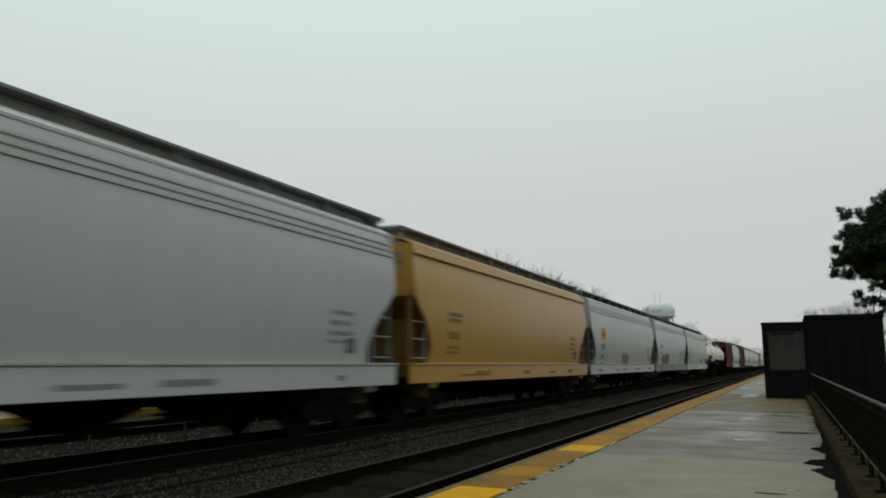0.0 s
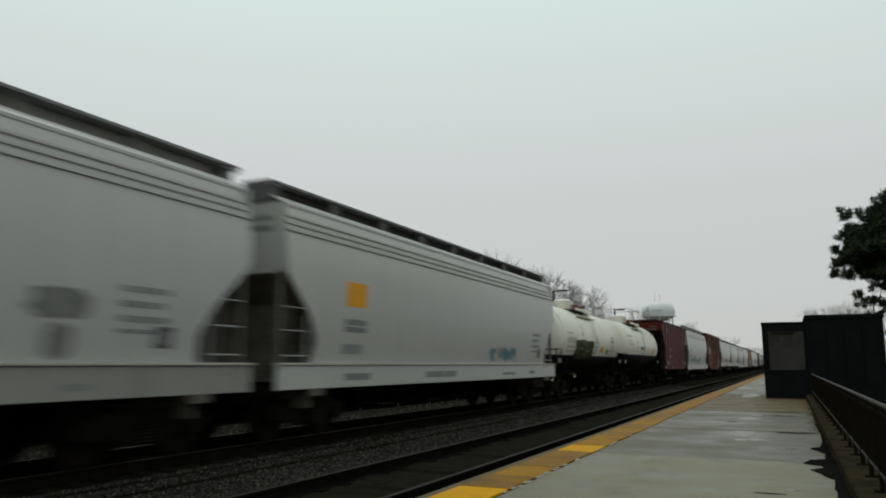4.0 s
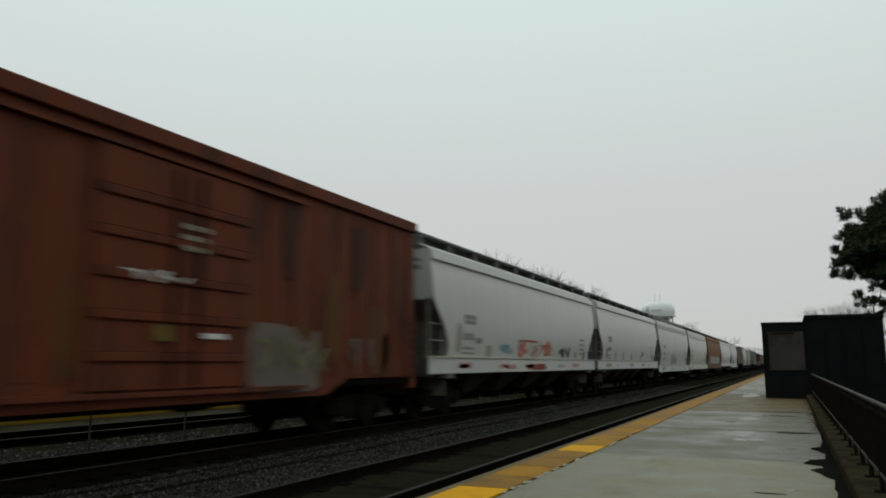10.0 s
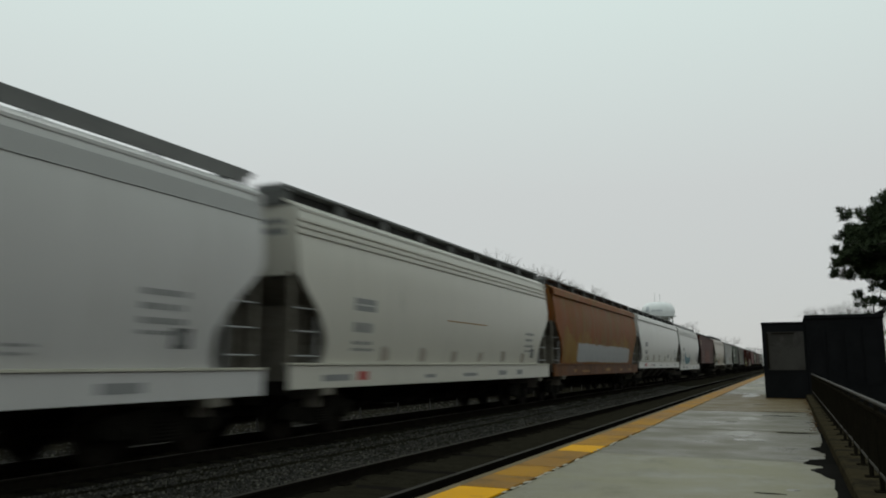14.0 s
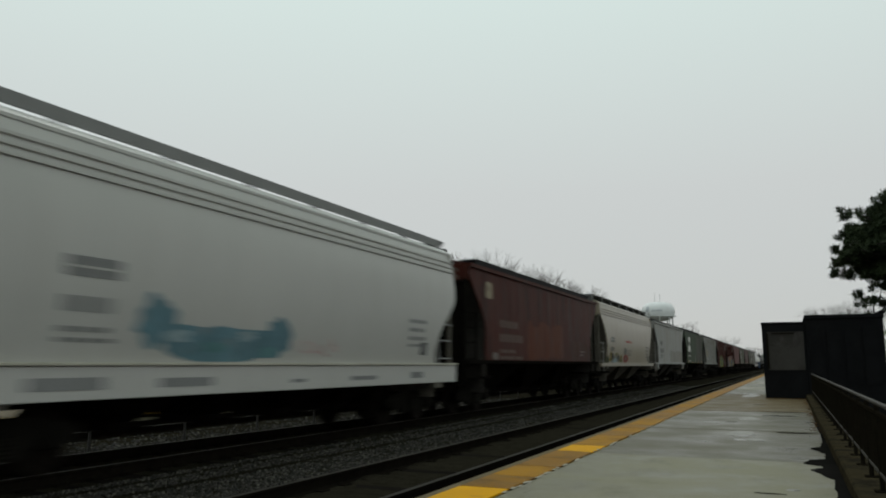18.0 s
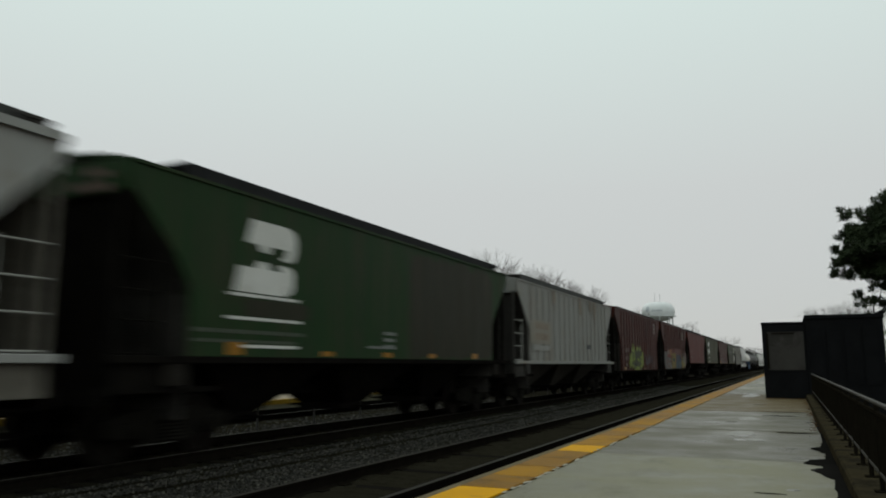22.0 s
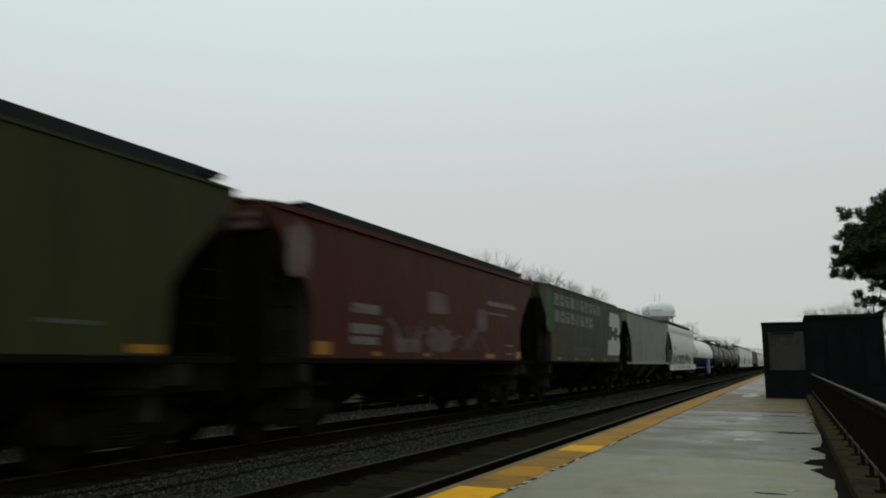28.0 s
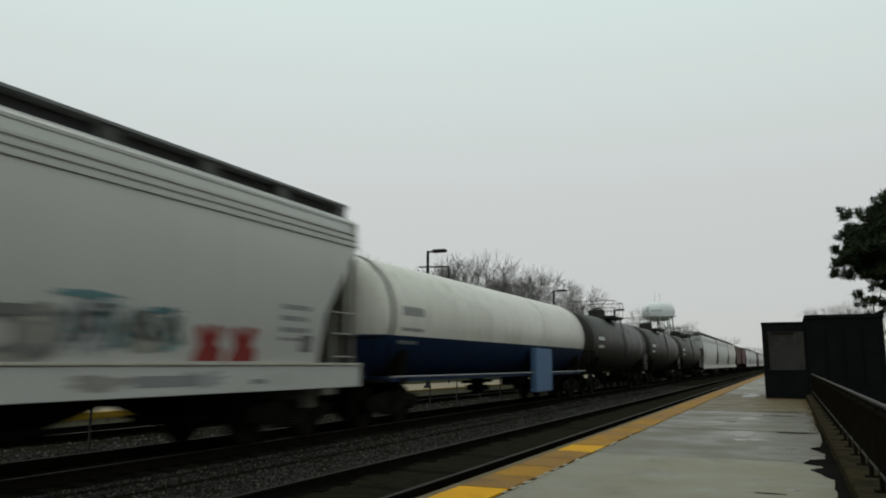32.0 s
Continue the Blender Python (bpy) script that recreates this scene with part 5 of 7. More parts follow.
def boxcar(L, body, label):
    car = new("boxcar", None)
    tagged(car, label, "freight car", group="cars of the freight train")
    hl = L / 2
    ye = hl - 0.75

    def xs(z):
        return 1.50

    for s in (1, -1):
        o = [(-ye, 1.12), (-ye + 2.9, 1.12), (-ye + 3.7, 0.82), (ye - 3.7, 0.82), (ye - 2.9, 1.12), (ye, 1.12), (ye, 4.72), (-ye, 4.72)]
        part("side_panel", MB().prism_x(o, s * 1.44, s * 1.50), body, car)
        for i in range(22):
            y = -ye + 0.35 + (2 * ye - 0.7) * i / 21
            if s > 0 and -1.2 < y < 2.1:
                continue
            part("side_post", MB().prism_y([(s * 1.495, 1.16), (s * 1.522, 1.19), (s * 1.522, 4.46), (s * 1.495, 4.50)], y - 0.05, y + 0.05), body, car)
        part("top_chord", MB().box(min(s * 1.48, s * 1.60), max(s * 1.48, s * 1.60), -ye - 0.02, ye + 0.02, 4.52, 4.76, 0.015), body, car)
    door = part("plug_door", MB().box(1.51, 1.585, -1.1, 2.0, 1.05, 4.30, 0.015), body, car, "sliding plug door with level ribs")
    for z in (1.5, 2.05, 2.6, 3.15, 3.7):
        part("door_rib", MB().box(1.58, 1.625, -1.05, 1.95, z - 0.07, z + 0.07, 0.02), body, door)
    part("door_bar", MB().tube((1.64, 0.3, 1.1), (1.64, 0.3, 4.2), 0.025, 8).tube((1.64, 0.8, 1.1), (1.64, 0.8, 4.2), 0.025, 8), M_under, door)
    part("door_track", MB().box(1.50, 1.66, -3.2, 3.6, 0.96, 1.03).box(1.50, 1.62, -3.2, 3.6, 4.32, 4.38), body, car)
    for s in (1, -1):
        # ends take a darker paint that stands in for shade between the cars
        part("end_wall", MB().box(-1.46, 1.46, min(s * (ye - 0.06), s * ye), max(s * (ye - 0.06), s * ye), 1.05, 4.76), P_rust_and_shade, car, "grimy ribbed end, painted dark for the shaded gap")
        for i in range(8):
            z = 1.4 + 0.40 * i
            part("end_rib", MB().prism_x([(s * (ye - 0.01), z - 0.13), (s * (ye + 0.085), z - 0.04), (s * (ye + 0.085), z + 0.04), (s * (ye - 0.01), z + 0.13)], -1.36, 1.36), P_rust_and_shade, car)
        for x in (1, -1):
            part("ladder", ladder_mesh(x * 1.56, s * (ye - 0.55), s * (ye - 0.1), 1.1, 2.6, 4), body, car)
        part("end_sill", MB().box(-1.5, 1.5, min(s * (ye - 0.1), s * (ye + 0.12)), max(s * (ye - 0.1), s * (ye + 0.12)), 0.86, 1.10), body, car)
    part("roof", MB().prism_y([(-1.57, 4.76), (-0.8, 4.85), (0, 4.89), (0.8, 4.85), (1.57, 4.76), (1.5, 4.70), (-1.5, 4.70)], -ye - 0.05, ye + 0.05), M_grime_shade, car)
    part("floor", MB().box(-1.44, 1.44, -ye + 0.06, ye - 0.06, 0.98, 1.1), M_under, car)
    part("centre_sill", MB().box(-0.25, 0.25, -(hl - 0.5), hl - 0.5, 0.66, 0.98), M_under, car)
    part("brake_cylinder", MB().tube((0.6, 1.5, 0.8), (0.6, 2.3, 0.8), 0.16, 12), M_under, car)
    for y in (-(hl - 2.5), hl - 2.5):
        add_truck(car, y)
    couplers(car, hl)
    return car, xs, ye


def bent_tube(pts, r, n=6):
    """One bent rail that runs through all the points, in a plane of constant x."""
    m = MB()
    vs, k = [], len(pts)
    for i, p in enumerate(pts):
        a = Vector(pts[max(i - 1, 0)])
        b = Vector(pts[min(i + 1, k - 1)])
        t = (b - a).normalized()
        side = Vector((1, 0, 0))
        up = t.cross(side).normalized()
        for j in range(n):
            g = 2 * math.pi * j / n
            vs.append(Vector(p) + (side * math.cos(g) + up * math.sin(g)) * r)
    fs = [(i * n + j, i * n + (j + 1) % n, (i + 1) * n + (j + 1) % n, (i + 1) * n + j) for i in range(k - 1) for j in range(n)]
    return m.add(vs, fs + [tuple(range(n - 1, -1, -1)), tuple(range((k - 1) * n, k * n))])


def skew_tube(pts, r, n=6):
    """One bent rail in a plane of constant y."""
    m, vs, k = MB(), [], len(pts)
    for i, p in enumerate(pts):
        t = (Vector(pts[min(i + 1, k - 1)]) - Vector(pts[max(i - 1, 0)])).normalized()
        side = Vector((0, 1, 0))
        up = t.cross(side).normalized()
        for j in range(n):
            g = 2 * math.pi * j / n
            vs.append(Vector(p) + (side * math.cos(g) + up * math.sin(g)) * r)
    fs = [(i * n + j, i * n + (j + 1) % n, (i + 1) * n + (j + 1) % n, (i + 1) * n + j) for i in range(k - 1) for j in range(n)]
    return m.add(vs, fs + [tuple(range(n - 1, -1, -1)), tuple(range((k - 1) * n, k * n))])


def tank_shell(R, zc, half, split, low=False, n=20, end=0.55):
    """A tank's skin above or below a level split, with bowed ends."""
    st = [(-half - end * math.sin(math.pi / 2 * k / 6), R * math.cos(math.pi / 2 * k / 6)) for k in range(6, 0, -1)]
    st = [(y, max(r, 0.02)) for y, r in st]
    line = st + [(-half, R), (0, R), (half, R)] + [(-y, r) for y, r in reversed(st)]
    rows = []
    for i in range(n + 1):
        row = []
        for y, r in line:
            cut = math.acos(max(-1.0, min(1.0, (split - zc) / r)))
            a = cut + (2 * math.pi - 2 * cut) * i / n if low else -cut + 2 * cut * i / n
            row.append((r * math.sin(a), y, zc + r * math.cos(a)))
        rows.append(row)
    m = MB()
    vs = [p for r in rows for p in r]
    c = len(line)
    fs = [(i * c + j, i * c + j + 1, (i + 1) * c + j + 1, (i + 1) * c + j) for i in range(n) for j in range(c - 1)]
    return m.add(vs, fs)


def tank_car(L, upper, lower, label, R=1.46, zc=2.47, split=1.75, platform=True, cabinet=False, frame_mat=None):
    car = new("tank_car", None)
    tagged(car, label, "freight car", group="cars of the freight train")
    hl = L / 2
    half = hl - 1.03
    a = math.acos((split - zc) / R)
    part("upper_shell", tank_shell(R, zc, half, split, False, 30), upper, car, smooth=50)
    part("lower_shell", tank_shell(R, zc, half, split, True, 20), lower, car, smooth=50)

    def xs(z):
        return math.sqrt(max(R * R - (z - zc) ** 2, 0.01))

    def ring(y, w, off, mat, nm):
        n = 36
        m = MB()
        vs = []
        arc = [-a + 2 * a * j / (n - 1) for j in range(n)]
        for yy, rr in ((y - w, R + 0.002), (y - w, R + off), (y + w, R + off), (y + w, R + 0.002)):
            vs += [(rr * math.sin(g), yy, zc + rr * math.cos(g)) for g in arc]
        m.add(vs, [(i * n + j, i * n + j + 1, (i + 1) * n + j + 1, (i + 1) * n + j) for i in range(3) for j in range(n - 1)])
        part(nm, m, mat, car, smooth=30)

    for y in (-half + 0.5, half - 0.5):
        ring(y, 0.09, 0.018, upper, "tank_band")
    if not platform:
        for y in (-half + 0.12, half - 0.12):
            ring(y, 0.06, 0.022, M_grime_shade, "saddle_strap")
    ring(-half * 0.35, 0.03, 0.008, upper, "weld_seam")
    ring(half * 0.35, 0.03, 0.008, upper, "weld_seam")
    top = zc + R
    hh = 0.42
    if platform:
        part("valve_housing", MB().tube((0, 0, top - 0.1), (0, 0, top + hh), 0.46, 20).tube((0, 0, top + hh), (0, 0, top + hh + 0.08), 0.40, 20, 0.3), P_tank if upper is P_tank else M_grime_shade, car, smooth=40)
    if platform:
        pale = upper is P_tank
        wx, wy, wz = (0.93, 1.38, top - 0.06) if pale else (1.2, 1.25, top)
        if pale:
            part("walkway", MB().box(0.40, 0.95, -1.42, 1.42, wz - 0.05, wz + 0.01).box(-0.95, -0.40, -1.42, 1.42, wz - 0.05, wz + 0.01), M_bracket, car, "grey steel walkway grating")
            part("walkway_edge", MB().box(0.952, 0.975, -1.42, 1.42, wz - 0.06, wz + 0.05).box(-0.975, -0.952, -1.42, 1.42, wz - 0.06, wz + 0.05), P_tank, car)
            for y in (-1.1, 0.0, 1.1):
                part("walkway_bracket", MB().box(-0.9, 0.9, y - 0.04, y + 0.04, top - 0.32, wz - 0.052), M_grime_shade, car)
            for x in (1, -1):
                part("step_board", MB().box(min(x * 0.96, x * 1.16), max(x * 0.96, x * 1.16), -1.6, 1.45, top - 0.44, top - 0.40), M_ledge_dust, car)
        else:
            part("walkway", MB().box(-1.15, 1.15, -1.2, 1.2, top - 0.10, top - 0.03).box(0.46, 1.25, -1.3, 1.3, top - 0.02, top + 0.04)
                 .box(-1.25, -0.46, -1.3, 1.3, top - 0.02, top + 0.04), M_coam, car, "dark steel walkway grating")
        if upper is not M_black_car:
            for vx, vy in ((0.62, 0.5), (0.66, 0.85), (0.6, -0.2)):
                part("valve", MB().tube((vx, vy, top + 0.02), (vx, vy, top + 0.18), 0.10, 10).box(vx - 0.16, vx + 0.16, vy - 0.03, vy + 0.03, top + 0.16, top + 0.2), M_red_dark, car, "dull red valve")
        gm = M_letter if upper is not M_black_car else M_under
        inner = (-0.62, -0.15) if pale else (-0.35, 0.35)
        rails = (0.87,) if pale else (0.45, 0.85)
        for x in (wx, -wx):
            for y in (-wy, *inner, wy):
                part("guard_post", MB().tube((x, y, wz), (x, y, wz + rails[-1]), 0.016, 6), gm, car)
            for y0, y1 in ((-wy, inner[0]), (inner[1], wy)):
                for dz in rails:
                    part("guard_rail", MB().tube((x, y0, wz + dz), (x, y1, wz + dz), 0.015, 6), gm, car)
        for y in (-wy, wy):
            for dz in rails:
                part("guard_rail", MB().tube((-wx, y, wz + dz), (wx, y, wz + dz), 0.015, 6), gm, car)
        for x in (1, -1):
            lad = None
            for y in (-0.22, 0.22):
                pts = [(x * 1.53, y, split + 0.05), (x * 1.56, y, zc), (x * 1.36, y, zc + 0.9), (x * (wx + 0.04), y, wz)]
                ob = part("ladder" if lad is None else "ladder_rail", skew_tube(pts, 0.022), upper, lad or car)
                lad = lad or ob
            for i in range(int((top - split - 0.2) / 0.33)):
                z = split + 0.2 + 0.33 * i
                xx = 1.56 if z < zc else 1.56 - (1.52 - wx) * ((z - zc) / (top - zc)) ** 2
                part("rung", MB().tube((x * xx, -0.22, z), (x * xx, 0.22, z), 0.014, 6), upper, lad)
    # stub frames, saddles and end rails
    for s in (1, -1):
        part("saddle", MB().prism_y([(-1.3, 0.95), (1.3, 0.95), (1.36, 1.75), (1.1, 1.5), (0.6, 1.2), (0, 1.08), (-0.6, 1.2), (-1.1, 1.5), (-1.36, 1.75)],
                                    s * (hl - 2.0) - 0.18, s * (hl - 2.0) + 0.18), M_under, car)
        part("stub_sill", MB().box(-0.24, 0.24, min(s * (hl - 3.6), s * (hl - 0.4)), max(s * (hl - 3.6), s * (hl - 0.4)), 0.68, 1.06), M_under, car)
        part("end_platform", MB().box(-1.42, 1.42, min(s * (hl - 1.2), s * (hl - 0.45)), max(s * (hl - 1.2), s * (hl - 0.45)), 1.0, 1.06), M_under, car)
        for x in (-1.38, 1.38):
            pts = [(x, s * (hl - 1.15), 1.05), (x, s * (hl - 1.15), 2.0), (x, s * (hl - 0.5), 2.0), (x, s * (hl - 0.5), 1.0)]
            part("end_rail", bent_tube(pts, 0.024), M_rung if s > 0 and x > 0 and upper is M_black_car else M_under, car)
            if upper is P_tank and x > 0:
                part("end_placard", MB().box(x + 0.03, x + 0.05, min(s * (hl - 1.0), s * (hl - 0.62)), max(s * (hl - 1.0), s * (hl - 0.62)), 1.46, 1.64, 0.004), M_tan_stain, car, "dull cream end placard")
        part("cross_rail", MB().tube((-1.36, s * (hl - 0.5), 1.98), (1.36, s * (hl - 0.5), 1.98), 0.02, 6), M_under, car)
    for x in (1.48, -1.48):
        part("side_rail", MB().tube((x, -(hl - 1.1), 1.12), (x, hl - 1.1, 1.12), 0.022, 6), M_rung if lower is P_tankblue else M_under, car)
    part("bottom_outlet", MB().tube((0, 0, 0.45), (0, 0, 1.1), 0.22, 14).box(-0.3, 0.3, -0.3, 0.3, 0.55, 0.72), M_under, car)
    part("brake_gear", MB().box(0.45, 1.15, 1.0, 2.0, 0.7, 1.0, 0.03).tube((0.2, -1.8, 0.85), (0.2, 0.8, 0.85), 0.05, 6), M_under, car)
    if cabinet:
        part("cabinet", MB().box(1.40, 1.62, 1.45, 3.35, 0.45, 1.95, 0.02), P_cabinet, car, "pale blue steel cabinet")
        part("underframe", MB().box(-1.3, 1.3, -half, half, 1.0, 1.12), lower, car)
    for y in (-(hl - 2.0), hl - 2.0):
        add_truck(car, y)
    couplers(car, hl)
    return car, xs, half


# ---- the cars, from the first to the last, with the plane where each couples to the next ----
ENDS = [-2.2, 15.57, 33.3, 51.49, 68.47, 86.26, 99.5, 112.25, 126.85, 144.55, 162.45, 180.6, 198.59, 215.87, 232.54, 250.35, 268.67, 283.64,
        300.06, 315.76, 331.69, 347.9, 363.44, 378.81, 393.9, 409.8, 425.99, 441.56, 457.6, 473.95, 491.3, 511.3, 526.96, 542.83, 559.4]
for extra in (17.6, 17.8, 17.0, 16.2, 16.0, 17.8, 18.0, 17.6, 15.8, 17.7, 17.9, 17.6, 16.0):
    ENDS.append(ENDS[-1] + extra)
CARS = []


MARKS = ("emblem", "lettering", "graffiti", "faded", "placard", "white_patch")


def marks_forward(car, dy):
    """Moves the painted marks of a car towards its leading end."""
    for ob in car.children:
        if ob.name.startswith(MARKS):
            ob.location.y -= dy


def place(car, i):
    if i in (20, 25):
        marks_forward(car, 0.35)
    # the boxcar rides towards the back of its cushioned couplers
    CARS.append((car, (ENDS[i] + ENDS[i + 1]) / 2 + (0.3 if i == 9 else 0.0)))


DATA = [(0.0, 0.09, 1.0), (0.20, 0.09, 0.9), (0.40, 0.09, 1.0), (0.58, 0.06, 0.8)]


def data_block(car, xs, y, z, mat=None, w=1.1, lift=0.006):
    lettering(car, xs, y, z, w, DATA, mat, lift=lift)


def car_marks(car, xs, ye, mat=None, z=2.75, end_block=True):
    """Reporting marks near the leading end, data near the trailing end, a small panel low on the side."""
    part("lettering", on_side(xs, -ye + 2.0, -ye + 2.85, z - 0.26, z), mat or M_letter, car)
    part("lettering_gap", on_side(xs, -ye + 2.06, -ye + 2.80, z - 0.15, z - 0.12, 0.011, 2), M_soft_letter, car)
    lettering(car, xs, -ye + 2.0, z - 0.5, 0.75, [(0.0, 0.2, 1.0), (0.38, 0.07, 1.0), (0.52, 0.06, 1.25)], mat)
    if end_block:
        data_block(car, xs, ye - 2.6, 2.45, mat, 0.85)
        part("placard", on_side(xs, ye - 1.95, ye - 1.6, 1.62, 1.92), M_placard, car)
        part("placard_sheet", on_side(xs, ye - 1.87, ye - 1.68, 1.68, 1.86, 0.011), M_letter, car)


def sill_marks(car, ye, seed, mat=None):
    rnd = random.Random(seed)
    low = car["sill_low"]
    for i in range(5):
        y = -ye + 0.7 + (2 * ye - 1.6) * (i + rnd.random() * 0.7) / 5
        w = rnd.uniform(0.3, 1.3)
        part("sill_lettering", MB().box(1.561, 1.566, y, y + w, low + 0.13, low + 0.13 + rnd.uniform(0.06, 0.16)), mat or M_letter, car)


def conspicuity(car, ye, z, x=1.58, n=5):
    for i in range(n):
        y = -ye + 2.2 + (2 * ye - 4.4) * i / (n - 1)
        part("reflector", MB().box(x + 0.001, x + 0.006, y, y + 0.34, z, z + 0.08), M_amber, car)


def build_train():
    def length(i):
        return ENDS[i + 1] - ENDS[i]

    shapes = ([(0.05, 0), (0.9, 0), (1, 0.1), (0.96, 0.92), (0.85, 1), (0, 1), (0, 0.06)], [(0.18, 0), (0.85, 0), (1, 0.16), (1, 0.84), (0.85, 1), (0.15, 1), (0, 0.86), (0, 0.14)],
              [(0.1, 0.02), (0.9, 0), (1, 0.3), (0.95, 0.9), (0.8, 1), (0.15, 0.98), (0.02, 0.8), (0, 0.2)])
    c, xs, ye = hopper(length(0), P_grey, label="grey covered hopper car with bowed sides and a deep sill")
    car_marks(c, xs, ye), sill_marks(c, ye, 1), place(c, 0)
    c, xs, ye = hopper(length(1), P_ochre, groove="ledge", cavity=M_cavity_ochre, label="ochre yellow covered hopper car with rust stains")
    car_marks(c, xs, ye, M_ochre_mark), sill_marks(c, ye, 2, M_ochre_mark), place(c, 1)
    c, xs, ye = hopper(length(2), P_light, label="light grey covered hopper car with an orange-yellow emblem")
    car_marks(c, xs, ye, z=2.36), sill_marks(c, ye, 3)
    part("emblem", on_side(xs, -ye + 1.9, -ye + 2.85, 2.52, 3.1), L_orange, c, "orange-yellow square emblem")
    part("emblem_mark", on_side(xs, -ye + 2.08, -ye + 2.66, 2.7, 2.92, 0.011), M_ochre_mark, c)
    part("stain", side_shape(xs, [(0, 0), (1, 0), (1, 0.86), (0.55, 0.9), (0.0, 1)], -1.6, 0.2, 1.43, 1.98, 0.008), M_letter, c, "grey painted-out patch")
    part("stain", blob(xs, -5.5, -5.05, 1.6, 2.0, 32), M_rust_pale, c), part("stain", blob(xs, -4.6, -4.2, 2.3, 2.5, 33), M_rust_pale, c)
    place(c, 2)
    c, xs, ye = hopper(length(3), P_grey, sill=P_sill_dirty, label="grey covered hopper car with faded olive graffiti low on the side")
    car_marks(c, xs, ye), sill_marks(c, ye, 4)
    for k, (a, b, h) in enumerate(((-4.9, -4.1, 2.05), (-3.9, -2.9, 2.22), (-2.6, -1.75, 2.16))):
        part("graffiti_crest", blob(xs, a, b, 1.85, h, 40 + k, 0.006, 0.35), D_yellow, c)
    part("graffiti_patch", blob(xs, -5.55, -1.75, 1.40, 2.08, 47, 0.010, 0.25, 26), M_old_mark, c, "dark grey sprayed piece")
    piece(c, xs, -5.3, -1.9, 1.43, 2.02, [G_grey, M_letter, G_grey], M_dark_letter, 400, 5, 0.014, M_old_mark)
    part("graffiti_tag", blob(xs, 4.0, 4.9, 1.95, 2.35, 48), G_grey, c), part("graffiti_tag", blob(xs, 4.3, 4.7, 1.45, 1.9, 49), G_grey, c), part("graffiti_tag", blob(xs, -1.2, -0.5, 1.45, 1.75, 50), M_soft_letter, c)
    for a, b, g in ((-6.3, -5.3, G_grey), (-5.0, -4.6, M_old_mark), (-1.5, -0.4, M_old_mark), (0.3, 3.6, G_faint_blue)):
        part("sill_tag", blob(lambda z: 1.561, a, b, 1.04, 1.28, int(60 + a * 3), 0.004), g, c)
    place(c, 3)
    c, xs, ye = hopper(length(4), P_light, label="light grey covered hopper car with a small orange emblem")
    car_marks(c, xs, ye, z=2.3), sill_marks(c, ye, 5)
    part("emblem", on_side(xs, -ye + 2.0, -ye + 2.8, 2.55, 3.05), L_orange, c, "small orange emblem")
    graffiti(c, xs, ye - 6.5, 1.7, 2.4, 0.5, [G_grey, G_blue], 51, 6)
    place(c, 4)
    for i, seed in ((5, 61), (6, 71)):
        c, xs, half = tank_car(length(i), P_tank, M_black_low, "white tank car with black lower half" + (" and dark graffiti" if i == 5 else " and railed walkway"), split=1.78 if i == 5 else 1.96)
        if i == 5:
            part("placard", on_side(xs, 1.4, 1.95, 1.96, 2.24), L_orange, c, "orange placard"), part("placard", on_side(xs, 2.65, 3.0, 1.9, 2.12), M_placard, c)
            lettering(c, xs, 0.1, 2.58, 0.85, [(0.0, 0.08, 0.8), (0.16, 0.1, 1.0), (0.34, 0.08, 0.9), (0.5, 0.08, 1.0), (0.64, 0.06, 0.7)])
            lettering(c, xs, -4.55, 2.72, 1.5, [(0.0, 0.08, 0.6), (0.2, 0.24, 1.0), (0.55, 0.09, 0.8), (0.74, 0.08, 0.7)], M_soft_letter)
            lettering(c, xs, 3.5, 2.74, 1.1, [(0.0, 0.05, 1.0), (0.12, 0.2, 0.7), (0.4, 0.05, 0.8), (0.54, 0.05, 0.8), (0.66, 0.05, 0.8)], M_soft_letter)
        else:
            part("placard", on_side(xs, half - 2.0, half - 1.55, 2.0, 2.35), L_orange, c, "orange placard")
            lettering(c, xs, -half + 0.9, 3.05, 1.3, [(0.0, 0.09, 1.0), (0.3, 0.05, 0.8), (0.5, 0.05, 0.9)], M_soft_letter)
            part("handrail", MB().tube((xs(2.62) + 0.06, -half + 0.5, 2.62), (xs(2.62) + 0.06, -half + 3.0, 2.62), 0.016, 6), P_tank, c)
            lettering(c, xs, -0.9, 2.45, 1.5, [(0.0, 0.2, 1.0)]), lettering(c, xs, -0.9, 2.1, 1.3, [(0.0, 0.05, 1.0), (0.1, 0.05, 0.8)], M_soft_letter)
            lettering(c, xs, half - 1.3, 2.75, 1.0, [(0.0, 0.05, 1.0), (0.28, 0.05, 0.8), (0.46, 0.05, 0.8)], M_soft_letter)
        if i == 5:
            rnd = random.Random(61)
            for k in range(12):
                y, z = -3.35 + 0.46 * (k // 2), 1.63 if k % 2 else 1.97 + rnd.uniform(0, 0.1)
                part("graffiti_patch", blob(xs, y, y + 0.95, z, z + 0.42, 640 + k, 0.024 + 0.0005 * k, 0.2, 24), G_darkolive if k % 3 else G_moss, c)
            for k in range(24):
                y, z, w, h = rnd.uniform(-3.2, -0.7), rnd.uniform(1.70, 2.25), rnd.uniform(0.25, 0.65), rnd.uniform(0.06, 0.2)
                part("graffiti_stroke", blob(xs, y, min(y + w, -0.15), z, z + h, 620 + k, 0.033 + 0.0012 * k, 0.3), (G_olive, G_darkolive, G_black, G_moss)[k % 4], c)
        part("rust_streak", ragged(xs, 0.3, 0.75, 1.99, 3.5, seed, 0.004, 0.1), M_rust_pale, c)
